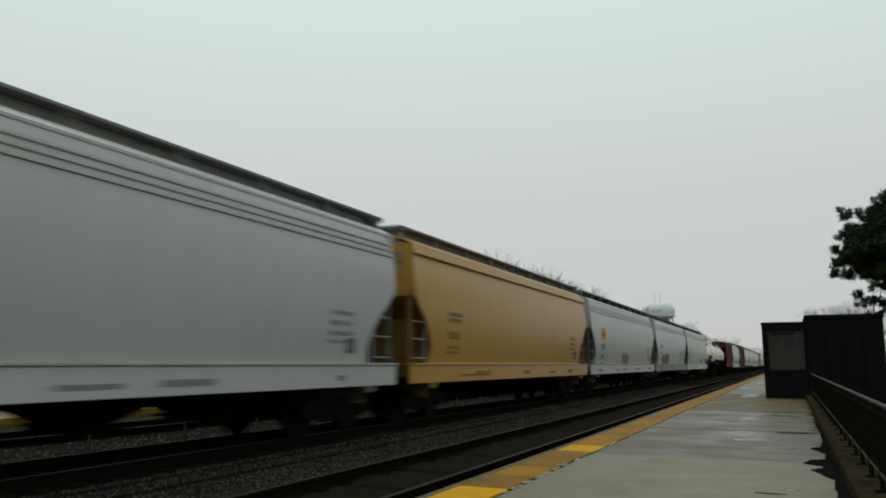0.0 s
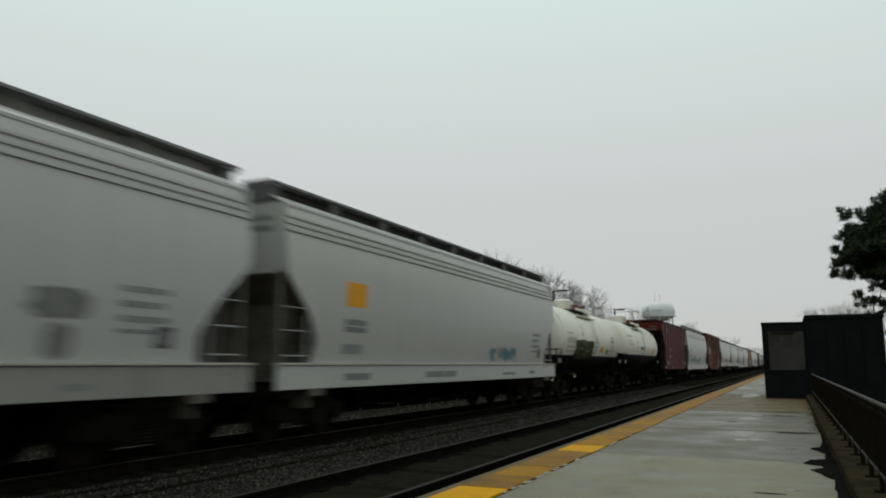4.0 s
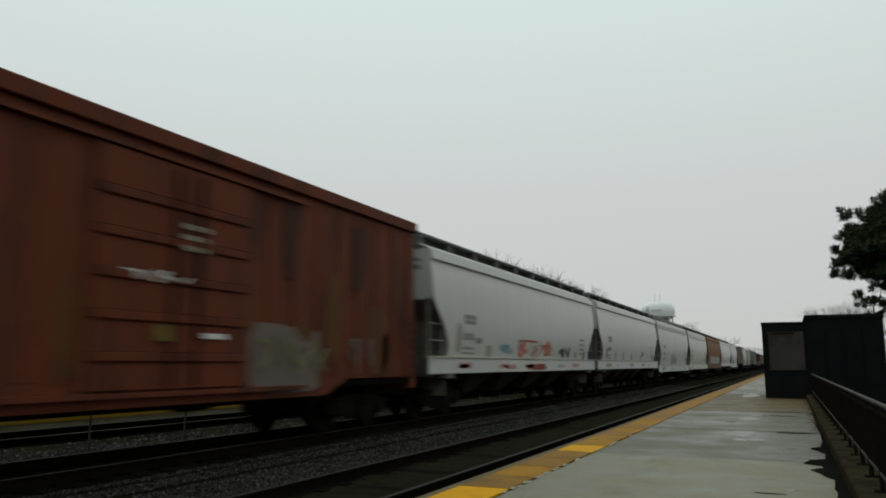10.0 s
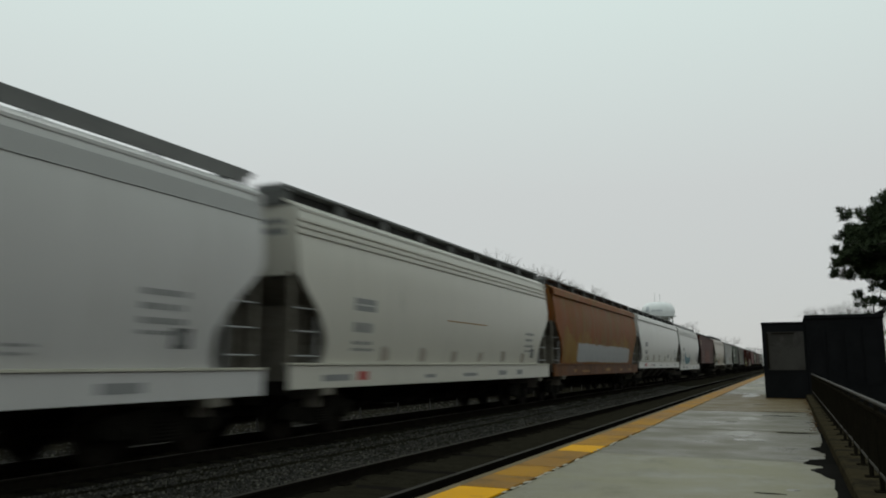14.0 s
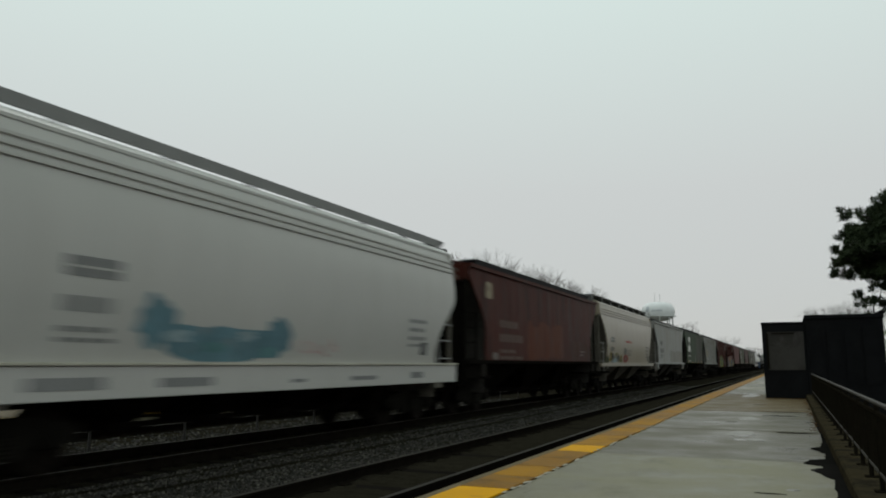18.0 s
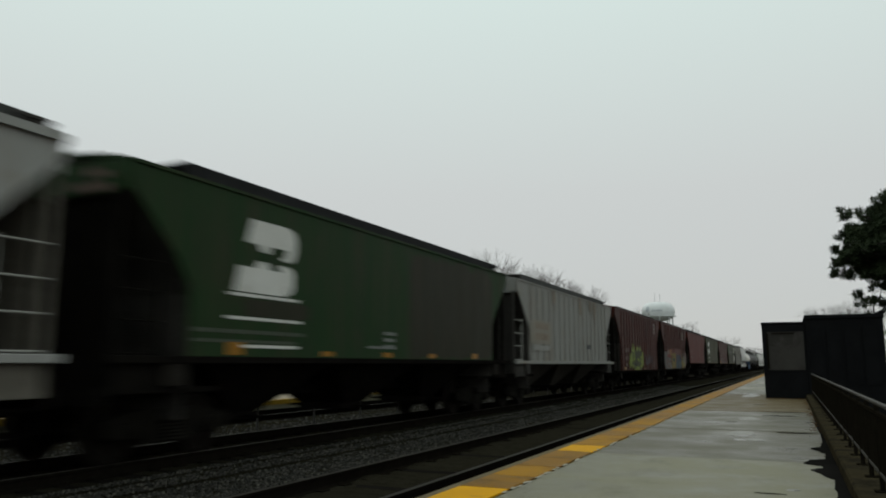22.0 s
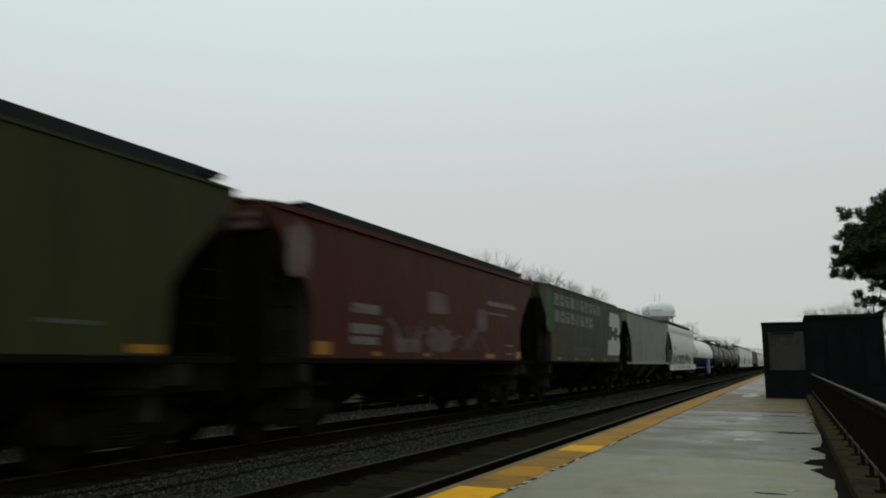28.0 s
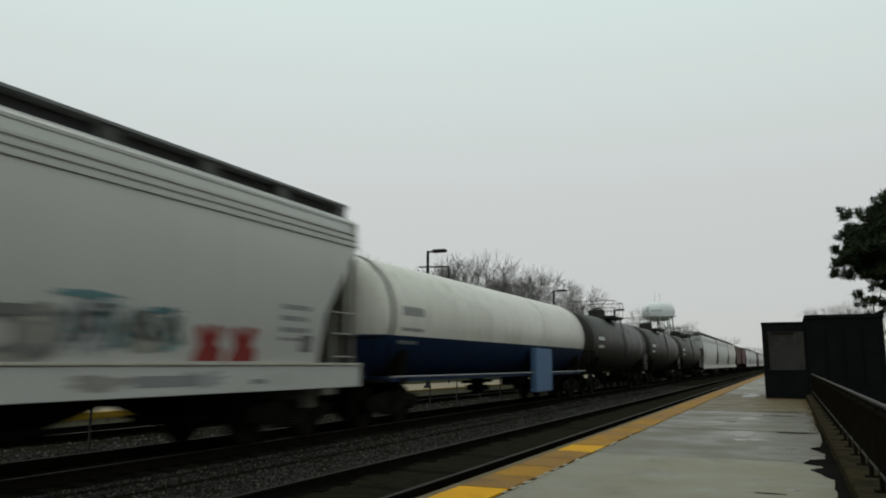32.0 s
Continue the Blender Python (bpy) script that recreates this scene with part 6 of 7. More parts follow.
        part("stained_band", ragged(xs, -half + 3.4, -half + 3.75, 2.0, 3.1, seed + 1, 0.004, 0.05), M_rust_pale, c)
        place(c, i)
    c, xs, ye = hopper(length(7), P_oxide, "old", zb=1.03, eave=4.33, end_step=True, board=4.56, vertical=9, post_depth=0.03, groove="chord", label="dark red covered hopper car with flat posted sides")
    def face(z):
        return 1.606

    part("emblem", side_shape(face, shapes[1], -4.85, -4.25, 3.66, 4.16, 0.004), M_round_mark, c), part("emblem_cut", on_side(face, -4.75, -4.35, 3.88, 3.93, 0.009, 2), P_oxide, c)
    lettering(c, face, -3.72, 2.57, 1.05, [(0.0, 0.22, 1.0)], M_round_mark), lettering(c, face, -3.92, 2.1, 1.4, [(0.0, 0.22, 1.0)], M_round_mark)
    lettering(c, face, -3.95, 1.6, 0.55, [(0.0, 0.06, 1.0), (0.14, 0.06, 1.0)], M_round_mark), lettering(c, face, -3.1, 1.58, 0.5, [(0.0, 0.06, 1.0), (0.14, 0.06, 1.0)], M_round_mark)
    lettering(c, face, 3.0, 1.66, 0.4, [(0.0, 0.28, 1.0)], M_box_mark), lettering(c, face, 3.95, 1.76, 0.45, [(0.0, 0.12, 1.0), (0.2, 0.12, 1.0)], M_round_mark)
    for a, b, z0, z1 in ((-5.0, -4.4, 1.38, 1.62), (-6.2, -5.6, 1.13, 1.25), (-2.3, -1.8, 1.09, 1.2), (0.15, 0.75, 1.08, 1.19), (2.8, 3.35, 1.08, 1.18), (4.8, 5.4, 1.36, 1.58)):
        part("reflector", MB().box(1.632, 1.638, a, b, z0, z1), M_amber, c)
    place(c, 7)
    c, xs, ye = hopper(length(8), P_light, board=4.80, open_board=True, fascia=(4.515, M_fascia), label="light grey covered hopper car with faint blue and green graffiti")
    car_marks(c, xs, ye), sill_marks(c, ye, 9)
    for k, (a, b, z0, z1, g) in enumerate(((-5.4, -4.4, 1.54, 1.95, G_faint_blue), (-3.9, -2.7, 1.55, 2.15, G_faint_blue), (-2.3, -1.15, 1.58, 1.96, G_faint_blue), (-0.75, 0.0, 1.42, 1.92, G_faint_green), (0.65, 1.85, 1.44, 2.15, G_faint_green))):
        graffiti(c, xs, a, (z0 + z1) / 2, b - a, (z1 - z0) * 1.15, [g, g], 91 + 3 * k, 5, (0.14, 0.26))
        part("graffiti_cut", blob(xs, a + 0.3, b - 0.35, z0 + 0.1, z1 - 0.15, 95 + k, 0.016, 0.4), G_blue if k < 3 else G_green, c)
    part("sill_tag", blob(lambda z: 1.561, -ye + 1.6, -ye + 3.2, 1.08, 1.24, 99, 0.004, 0.5), M_soft_letter, c), place(c, 8)
    c, xs, ye = boxcar(length(9), P_box, "rust red boxcar with faded white lettering and a ribbed door")
    off = -0.1
    for (a, b), shape in zip(((-6.75, -6.0), (-5.86, -5.25), (-5.1, -4.42)), shapes):
        part("faded_emblem", side_shape(xs, shape, a + off, b + off, 2.5, 3.27, 0.028), M_beige_letter, c)
    for k in range(4):
        part("faded_number", side_shape(xs, shapes[k % 3], -6.6 + 0.56 * k + off, -6.28 + 0.56 * k + off, 1.9, 2.22, 0.028), M_rust_beige, c)
    lettering(c, xs, -6.7, 1.56, 1.3, [(0.0, 0.09, 1.0), (0.22, 0.09, 0.8)], M_rust_beige, lift=0.028)
    part("dark_panel", blob(lambda z: xs(z) + 0.022, -5.25, -4.3, 1.5, 1.9, 105, 0.006), P_rust_and_shade, c), part("placard", on_side(xs, -5.1, -4.6, 1.44, 1.54, 0.034), M_white_letter, c)
    for k in range(16):
        y = -7.6 + 0.95 * k + 0.4 * math.sin(k * 2.3)
        part("rust_bloom", ragged(lambda z: xs(z) + 0.022, y, y + 0.35 + 0.3 * (k % 3), 1.16, 1.7 + 0.5 * ((k * 7) % 4), 900 + k, 0.003, 0.7), P_rust_bloom, c)
    for a, b in ((-6.9, -6.5), (-3.3, -2.9), (3.0, 3.4), (5.4, 5.8)):
        part("rust_bloom", ragged(lambda z: xs(z) + 0.022, a, b, 2.9, 4.4, int(950 + a * 5), 0.003, 0.4), P_rust_and_shade, c)
    lettering(c, xs, 0.45, 3.45, 0.55, [(0.0, 0.08, 1.0), (0.16, 0.08, 0.9), (0.32, 0.08, 1.0)], M_beige_letter, lift=0.135)
    part("graffiti_patch", ragged(lambda z: xs(z) + 0.024, 2.15, 4.2, 0.9, 2.1, 101, 0.006, 0.6), M_box_grey, c, "grey sprayed-over patch")
    graffiti(c, lambda z: xs(z) + 0.038, 2.2, 1.55, 2.2, 0.8, [M_box_mark, G_olive], 102, 5, (0.06, 0.14))
    graffiti(c, lambda z: xs(z) + 0.038, 5.2, 1.7, 1.0, 1.2, [M_box_grey], 103, 4, (0.06, 0.12))
    graffiti(c, lambda z: xs(z) + 0.13, -0.7, 2.62, 1.2, 0.2, [M_white_letter], 104, 6, (0.03, 0.07)), part("placard", on_side(lambda z: 1.63, 0.95, 1.45, 1.78, 1.86, 0.006), M_white_letter, c)
    part("placard", on_side(lambda z: 1.63, 0.0, 0.3, 1.72, 1.95, 0.006), D_yellow, c)
    place(c, 9)
    c, xs, ye = hopper(length(10), P_white, groove="ledge", sill_z=(1.16, 1.56), gate_mat=M_bay, label="white covered hopper car with red and blue graffiti")
    car_marks(c, xs, ye), sill_marks(c, ye, 11, M_pink_mark)
    part("graffiti_patch", blob(xs, -3.65, -2.65, 1.74, 2.02, 110, 0.008, 0.4), G_blue, c), part("graffiti_patch", blob(xs, -3.2, -2.4, 1.72, 1.92, 119, 0.010, 0.4), G_faint_blue, c)
    part("graffiti_patch", blob(xs, -2.0, -0.95, 1.6, 2.14, 113, 0.008, 0.45), G_coral, c), part("graffiti_patch", blob(xs, 0.75, 1.85, 1.66, 2.26, 114, 0.008, 0.45), G_coral, c)
    part("graffiti_patch", blob(xs, -0.95, 0.55, 1.6, 2.1, 120, 0.007, 0.3), M_soft_letter, c)
    part("graffiti_line", blob(xs, -2.05, 0.2, 2.13, 2.21, 118, 0.012, 0.3), M_red_dim, c), part("graffiti_line", blob(xs, 0.2, 1.7, 2.0, 2.08, 121, 0.013, 0.3), M_red_dim, c)
    graffiti(c, xs, -1.9, 1.88, 3.9, 0.6, [G_pink, M_red_dim], 111, 8, (0.04, 0.09)), graffiti(c, xs, 3.0, 1.85, 1.4, 0.6, [G_grey, G_black], 112, 5, (0.08, 0.16))
    for a, b, z0, z1, m in ((-3.3, -2.1, 1.24, 1.40, M_pink_mark), (-1.25, 1.2, 1.2, 1.42, M_red_dark), (-6.9, -6.15, 1.28, 1.42, M_red_dim), (2.6, 3.2, 1.26, 1.4, G_faint_blue)):
        part("sill_tag", blob(lambda z: 1.561, a, b, z0, z1, int(140 + a * 7), 0.005, 0.35), m, c, "sprayed patch on the sill")
    for a, b, z0, z1 in ((-7.05, -6.7, 1.7, 2.5), (-4.8, -4.35, 1.62, 2.02), (5.2, 5.6, 1.62, 1.95)):
        part("stain", ragged(xs, a, b, z0, z1, int(150 + a * 3), 0.005, 0.3), M_taupe, c)
    part("placard", on_side(xs, -5.7, -5.2, 1.98, 2.14), M_letter, c), place(c, 10)
    c, xs, ye = hopper(length(11), P_white, groove="ledge", sill_z=(1.16, 1.56), gate_mat=M_bay, label="white covered hopper car with a clean bowed side")
    car_marks(c, xs, ye), sill_marks(c, ye, 12), part("placard", MB().box(1.561, 1.568, -ye + 1.5, -ye + 2.3, 1.27, 1.44), M_pink_mark, c)
    part("placard", on_side(xs, 2.85, 3.35, 1.85, 2.13), M_letter, c), part("placard_sheet", on_side(xs, 2.95, 3.25, 1.92, 2.07, 0.011), M_placard, c)
    for a, b, z0, z1 in ((-4.8, -4.4, 1.6, 2.04), (-2.9, -2.4, 1.6, 2.02), (-0.5, -0.1, 1.62, 2.0), (2.4, 2.8, 1.62, 1.95), (-6.9, -6.5, 1.62, 2.3)):
        part("stain", ragged(xs, a, b, z0, z1, int(160 + a * 3), 0.005, 0.3), M_taupe, c)
    lettering(c, xs, 4.4, 2.0, 0.5, [(0.0, 0.04, 1.0), (0.14, 0.04, 1.0)]), place(c, 11)
    c, xs, ye = hopper(length(12), P_grey12, groove="band", open_board=True, board=4.73, fascia=(4.50, M_fascia_soft), sill_z=(0.88, 1.30), label="white covered hopper car with a grey band under the roof")
    car_marks(c, xs, ye), sill_marks(c, ye, 13)
    part("placard", MB().box(1.561, 1.567, -ye + 2.0, -ye + 2.45, 1.1, 1.32), M_red_dark, c)
    part("graffiti_patch", ragged(xs, -2.15, 0.7, 1.36, 2.08, 130, 0.005, 0.3), G_taupe, c), part("graffiti_line", blob(xs, -1.9, -0.1, 2.06, 2.11, 132, 0.010), G_outline, c)
    graffiti(c, xs, -1.9, 1.72, 2.4, 0.5, [G_outline, G_pink], 131, 6, (0.02, 0.05))
    for a, b in ((2.15, 2.6), (3.55, 4.0)):
        lettering(c, xs, a, 1.64, b - a, [(0.0, 0.04, 1.0), (0.1, 0.04, 0.8)], M_letter)
    place(c, 12)
    c, xs, ye = hopper(length(13), P_cream, label="cream covered hopper car with rust-stained side")
    car_marks(c, xs, ye), sill_marks(c, ye, 14), part("placard", MB().box(1.561, 1.567, -ye + 2.2, -ye + 2.6, 1.08, 1.26), M_red_dim, c)
    part("scrape", on_side(xs, -1.2, 1.6, 2.5, 2.53, 0.006, 2), M_ochre_mark, c)
    for k in range(6):
        part("stain", ragged(xs, -4.6 + 1.9 * k, -4.2 + 1.9 * k, 1.44, 1.8, 136 + k, 0.005, 0.4), M_taupe, c)
    place(c, 13)
    c, xs, ye = hopper(length(14), P_orange, groove="ledge", sill=P_rust_bloom, label="rust orange covered hopper car with a large grey painted-out patch")
    part("worn_patch", ragged(xs, -ye + 1.2, ye - 1.2, 1.44, 3.0, 141, 0.004, 0.6), P_mustard, c, "worn mustard lower side")
    part("grey_patch", ragged(xs, -ye + 3.4, ye - 2.2, 1.48, 2.3, 32, 0.008, 0.08), G_pale, c, "large pale grey painted-out patch")
    sill_marks(c, ye, 15, M_ochre_mark), place(c, 14)
    c, xs, ye = hopper(length(15), P_white, groove="ledge", sill_z=(1.16, 1.56), gate_mat=M_bay, label="white covered hopper car with grey lettering")
    car_marks(c, xs, ye), sill_marks(c, ye, 16)
    part("placard", MB().box(1.561, 1.567, -ye + 1.9, -ye + 2.4, 1.28, 1.46), G_red, c)
    for a, b, z0, z1 in ((-5.8, -5.25, 1.6, 2.03), (-3.6, -3.0, 1.58, 2.03), (-1.3, -0.75, 1.58, 2.03), (1.35, 1.8, 1.6, 1.97), (4.4, 4.8, 1.6, 1.95)):
        part("stain", ragged(xs, a, b, z0, z1, int(170 + a * 3), 0.005, 0.3), M_taupe, c)
    part("scrape", ragged(lambda z: 1.561, -5.1, -3.9, 1.33, 1.36, 180, 0.004), M_red_dark, c), part("placard", on_side(xs, 2.75, 3.25, 1.86, 2.1), M_placard, c)
    place(c, 15)
    c, xs, ye = hopper(length(16), P_light, open_board=True, board=4.68, fascia=(4.50, M_fascia_light), label="light grey covered hopper car with blue graffiti")
    car_marks(c, xs, ye), sill_marks(c, ye, 17)
    part("graffiti_patch", blob(xs, -3.45, -0.35, 1.44, 2.0, 171, 0.008, 0.2, 26), G_steel, c, "large faded blue sprayed piece")
    part("graffiti_patch", blob(xs, -3.8, -3.05, 1.6, 2.42, 172, 0.0105, 0.35), G_steel, c), part("graffiti_patch", blob(xs, -0.95, -0.2, 1.6, 2.22, 173, 0.0105, 0.35), G_steel, c)
    for k, (a, b, z) in enumerate(((-3.3, -2.7, 1.8), (-2.5, -1.9, 1.66), (-1.7, -1.2, 1.85), (-1.1, -0.6, 1.62))):
        part("graffiti_cut", blob(xs, a, b, z - 0.10, z + 0.10, 174 + k, 0.014, 0.4), G_teal if k % 2 else G_faint_blue, c)
    graffiti(c, xs, -0.1, 1.72, 1.4, 0.4, [G_pink], 179, 7, (0.03, 0.07)), place(c, 16)
    c, xs, ye = hopper(length(17), P_maroon, "old", groove="chord", label="dark maroon covered hopper car with a rusty patch")
    part("rust_patch", ragged(xs, -2.6, 1.9, 1.53, 2.9, 38, 0.004, 0.16), P_rustpatch, c, "rusty orange-brown patch")
    part("emblem", side_shape(xs, shapes[1], -6.4, -5.85, 3.33, 3.82, 0.006), M_beige_letter, c), part("rust_patch", ragged(xs, 3.2, 6.4, 1.53, 2.4, 381, 0.004, 0.5), P_rust_and_shade, c)
    lettering(c, xs, -ye + 2.5, 2.75, 2.2, [(0.0, 0.22, 0.8), (0.42, 0.24, 1.0), (0.9, 0.1, 0.7), (1.1, 0.1, 1.0)], M_box_mark)
    part("white_patch", blob(xs, -5.9, -5.4, 1.54, 1.76, 382), M_round_mark, c), lettering(c, xs, 4.6, 1.95, 0.6, [(0.0, 0.06, 1.0), (0.14, 0.06, 0.8)], M_round_mark), place(c, 17)
    c, xs, ye = hopper(length(18), P_beige, sill_z=(1.30, 1.42), big_end=True, bays=3, label="beige covered hopper car with colourful graffiti along the sill", gate_mat=M_bay_tan)
    car_marks(c, xs, ye, G_grey)
    for k, (a, b, z0, z1, g) in enumerate(((-6.6, -5.4, 1.44, 1.8, G_darkolive), (-5.5, -2.5, 1.46, 1.84, G_grey), (-5.5, -4.95, 1.5, 2.05, D_yellow), (-5.1, -4.5, 1.6, 1.98, G_black),
                                           (-4.7, -3.7, 1.46, 1.72, G_faint_blue), (-3.75, -3.2, 1.58, 1.9, G_black), (-4.4, -3.3, 1.84, 1.98, G_olive), (-3.2, -2.5, 1.48, 1.86, D_yellow),
                                           (-2.85, -2.3, 1.46, 1.68, G_olive), (-2.1, -1.3, 1.88, 2.28, G_grey), (-2.05, -0.8, 1.46, 1.92, M_red_dark), (-1.6, -1.2, 1.6, 1.8, G_grey))):
        part("graffiti_patch", blob(xs, a, b, z0, z1, 190 + k, 0.006 + 0.0012 * k, 0.4), g, c)
    lettering(c, xs, -1.15, 2.15, 1.2, [(0.0, 0.05, 1.0), (0.12, 0.05, 0.9), (0.24, 0.05, 1.0)], G_grey)
    lettering(c, xs, -1.65, 2.66, 1.65, [(0.0, 0.10, 1.0)], M_red_dim), place(c, 18)
    c, xs, ye = hopper(length(19), P_oldgrey, "old", board=4.47, gate_mat=M_bay, groove="chord", label="weathered light grey covered hopper car with flat sides")
    lettering(c, xs, -ye + 2.2, 3.0, 1.6, [(0.0, 0.3, 0.7), (0.52, 0.3, 1.0), (0.95, 0.1, 0.9), (1.12, 0.06, 0.5)], M_old_mark)
    part("grey_patch", ragged(xs, -0.5, ye - 1.4, 1.54, 2.44, 39, 0.006, 0.14), P_silver, c, "duller grey repainted panel"), place(c, 19)
    c, xs, ye = hopper(length(20), P_green, "old", groove="none", label="dark green covered hopper car with a white block emblem")
    emblem(c, xs, -5.0, -3.35, 2.57, 3.8, M_white_letter)
    for z, a, b in ((2.52, -5.12, -3.22), (2.14, -5.15, -3.15), (1.69, -4.8, -3.2)):
        part("lettering_bar", on_side(xs, a, b, z - 0.025, z + 0.025, 0.006, 2), M_white_letter, c)
    part("brown_panel", ragged(xs, -5.1, -3.25, 2.18, 2.48, 201, 0.003, 0.05), P_green_brown, c)
    part("brown_panel", ragged(xs, 0.9, 6.3, 1.53, 4.12, 202, 0.004, 0.06), P_green_brown, c, "browner weathered end of the side")
    lettering(c, xs, 0.0, 2.1, 0.5, [(0.0, 0.07, 1.0), (0.14, 0.07, 1.0), (0.28, 0.07, 1.0)], M_letter), lettering(c, xs, -0.7, 1.78, 1.2, [(0.0, 0.05, 1.0)], M_letter)
    lettering(c, xs, -5.9, 1.95, 2.9, [(0.0, 0.06, 1.0), (0.16, 0.05, 0.9)], M_letter_dim)
    for a, b, h in ((-5.45, -5.1, 0.2), (-2.8, -2.4, 0.09), (-0.4, 0.0, 0.1), (1.9, 2.3, 0.1), (4.7, 5.1, 0.14)):
        part("reflector", MB().box(1.576, 1.582, a, b, 1.55, 1.55 + h), M_amber, c)
    place(c, 20)
    c, xs, ye = hopper(length(21), P_dustgrey, "old", gate_mat=M_bay, cavity=M_grime_shade, post_depth=0.03, vertical=17, groove="none", label="weathered grey covered hopper car with ribbed sides and rust marks")
    part("brown_patch", ragged(xs, -6.0, -3.5, 2.1, 2.95, 40, 0.034, 0.06), M_patch_tan, c, "faded tan lettering panel")
    lettering(c, xs, -5.4, 2.85, 1.6, [(0.0, 0.22, 1.0), (0.36, 0.24, 1.0)], M_tan_stain, lift=0.040), part("pale_strip", ragged(xs, -5.6, -3.7, 1.88, 2.1, 43, 0.034, 0.3), M_pale_dust, c)
    for j, y in enumerate((-3.2, 0.8, 2.6, 3.4)):
        part("rust_streak", ragged(xs, y, y + 0.3, 3.65 - 0.2 * (j % 2), 4.22, 44 + j, 0.04), M_rust, c)
    part("placard", on_side(xs, 2.0, 2.6, 2.05, 2.25, 0.04), M_dark_letter, c), place(c, 21)
    for i, seed in ((22, 231), (23, 241)):
        c, xs, ye = hopper(length(i), P_maroon, "old", zb=1.05, vertical=16, eave=4.33, post_depth=0.035, groove="none",
                           label="maroon covered hopper car with ribbed sides and " + ("yellow-green graffiti" if i == 22 else "many-coloured graffiti"))

        def g(z):
            return 1.61

        if i == 22:
            part("emblem", side_shape(g, shapes[1], 4.4, 5.15, 3.33, 4.02, 0.004), M_round_mark, c)
            part("emblem_cut", on_side(g, 4.62, 4.95, 3.72, 3.84, 0.009, 2), P_maroon, c), part("emblem_cut", on_side(g, 4.62, 4.95, 3.5, 3.62, 0.009, 2), P_maroon, c)
            for k, (a, b, z0, z1) in enumerate(((-3.95, -2.7, 1.1, 2.2), (-3.2, -2.2, 1.5, 2.56), (-1.9, -0.9, 1.9, 2.45), (-1.1, 0.0, 1.6, 2.5), (-0.4, 0.5, 1.1, 2.15), (-3.4, 0.3, 1.08, 1.5))):
                part("graffiti_patch", blob(g, a, b, z0, z1, seed + k, 0.005 + 0.0005 * k, 0.45), D_lime, c)
            part("graffiti_patch", blob(g, -3.1, -0.05, 1.12, 2.2, seed + 8, 0.010, 0.35, 26, 4.0), G_darkolive, c)
            for k, (a, b, z0, z1) in enumerate(((-2.7, -2.3, 1.5, 2.1), (-2.1, -1.7, 1.3, 1.6), (-1.5, -0.9, 1.55, 1.75), (-1.2, -0.8, 1.9, 2.1), (-0.7, -0.4, 1.3, 1.9), (-2.2, -1.8, 1.9, 2.1))):
                part("graffiti_cut", blob(g, a, b, z0, z1, seed + 9 + k, 0.014, 0.45), D_lime if k % 2 == 0 else G_black, c)
            lettering(c, g, -5.0, 2.25, 1.1, [(0.0, 0.2, 1.0), (0.42, 0.2, 0.9), (0.82, 0.1, 0.8)], M_box_mark)
            graffiti(c, g, 1.3, 1.65, 2.7, 0.7, [G_slate], seed + 30, 7, (0.10, 0.22)), lettering(c, g, 4.2, 1.6, 0.6, [(0.0, 0.05, 1.0), (0.12, 0.05, 0.8), (0.3, 0.08, 0.6)], M_round_mark)
            part("reflector", MB().box(1.629, 1.634, -5.4, -4.9, 1.12, 1.24), M_amber, c), part("reflector", MB().box(1.629, 1.634, 0.7, 1.1, 1.12, 1.2), M_amber, c)
        else:
            part("emblem", side_shape(g, shapes[1], 3.9, 4.4, 3.35, 3.98, 0.004), M_patch_tan, c)
            part("fresh_paint", ragged(g, -4.8, 3.2, 1.5, 2.62, seed, 0.003, 0.2), P_oxide, c, "redder repainted lower side")
            for k, (a, b, z0, z1, m) in enumerate(((-6.1, -4.7, 1.1, 2.3, D_white), (-5.1, -2.7, 1.1, 1.56, D_white), (-4.8, -3.4, 1.56, 2.2, D_red), (-4.7, -3.75, 2.14, 2.38, M_box_grey), (-4.95, -3.35, 1.62, 1.88, D_white),
                                                   (-3.5, -2.8, 2.1, 2.5, D_orange), (-2.75, -0.5, 1.12, 1.7, D_yellow), (-2.6, -1.4, 1.6, 2.2, D_yellow), (-1.5, -0.5, 1.5, 2.28, D_yellow), (-2.0, -1.05, 1.6, 1.85, G_darkolive),
                                                   (-5.5, -5.2, 1.3, 1.8, M_box_grey), (-4.5, -4.3, 1.2, 1.5, M_old_mark), (-3.5, -3.2, 1.15, 1.45, M_old_mark),
                                                   (-0.1, 2.5, 1.5, 2.12, G_navy), (-0.2, 2.6, 1.08, 1.6, D_blue), (0.5, 1.2, 1.2, 1.5, G_navy), (1.5, 2.1, 1.2, 1.5, G_slate), (2.9, 4.3, 1.1, 1.6, D_yellow),
                                                   (3.0, 3.4, 1.6, 2.05, D_yellow), (3.9, 4.3, 1.5, 2.3, D_white), (4.4, 5.4, 1.25, 2.0, G_olive), (4.9, 5.9, 1.4, 2.3, M_chalk))):
                part("graffiti_patch", blob(g, a - 0.1, b + 0.1, z0 - 0.02, z1 + 0.03, seed + k, 0.006 + 0.0008 * k, 0.26, 22, 5.0), m, c)
            # worn strokes through the letters
            rnd = random.Random(243)
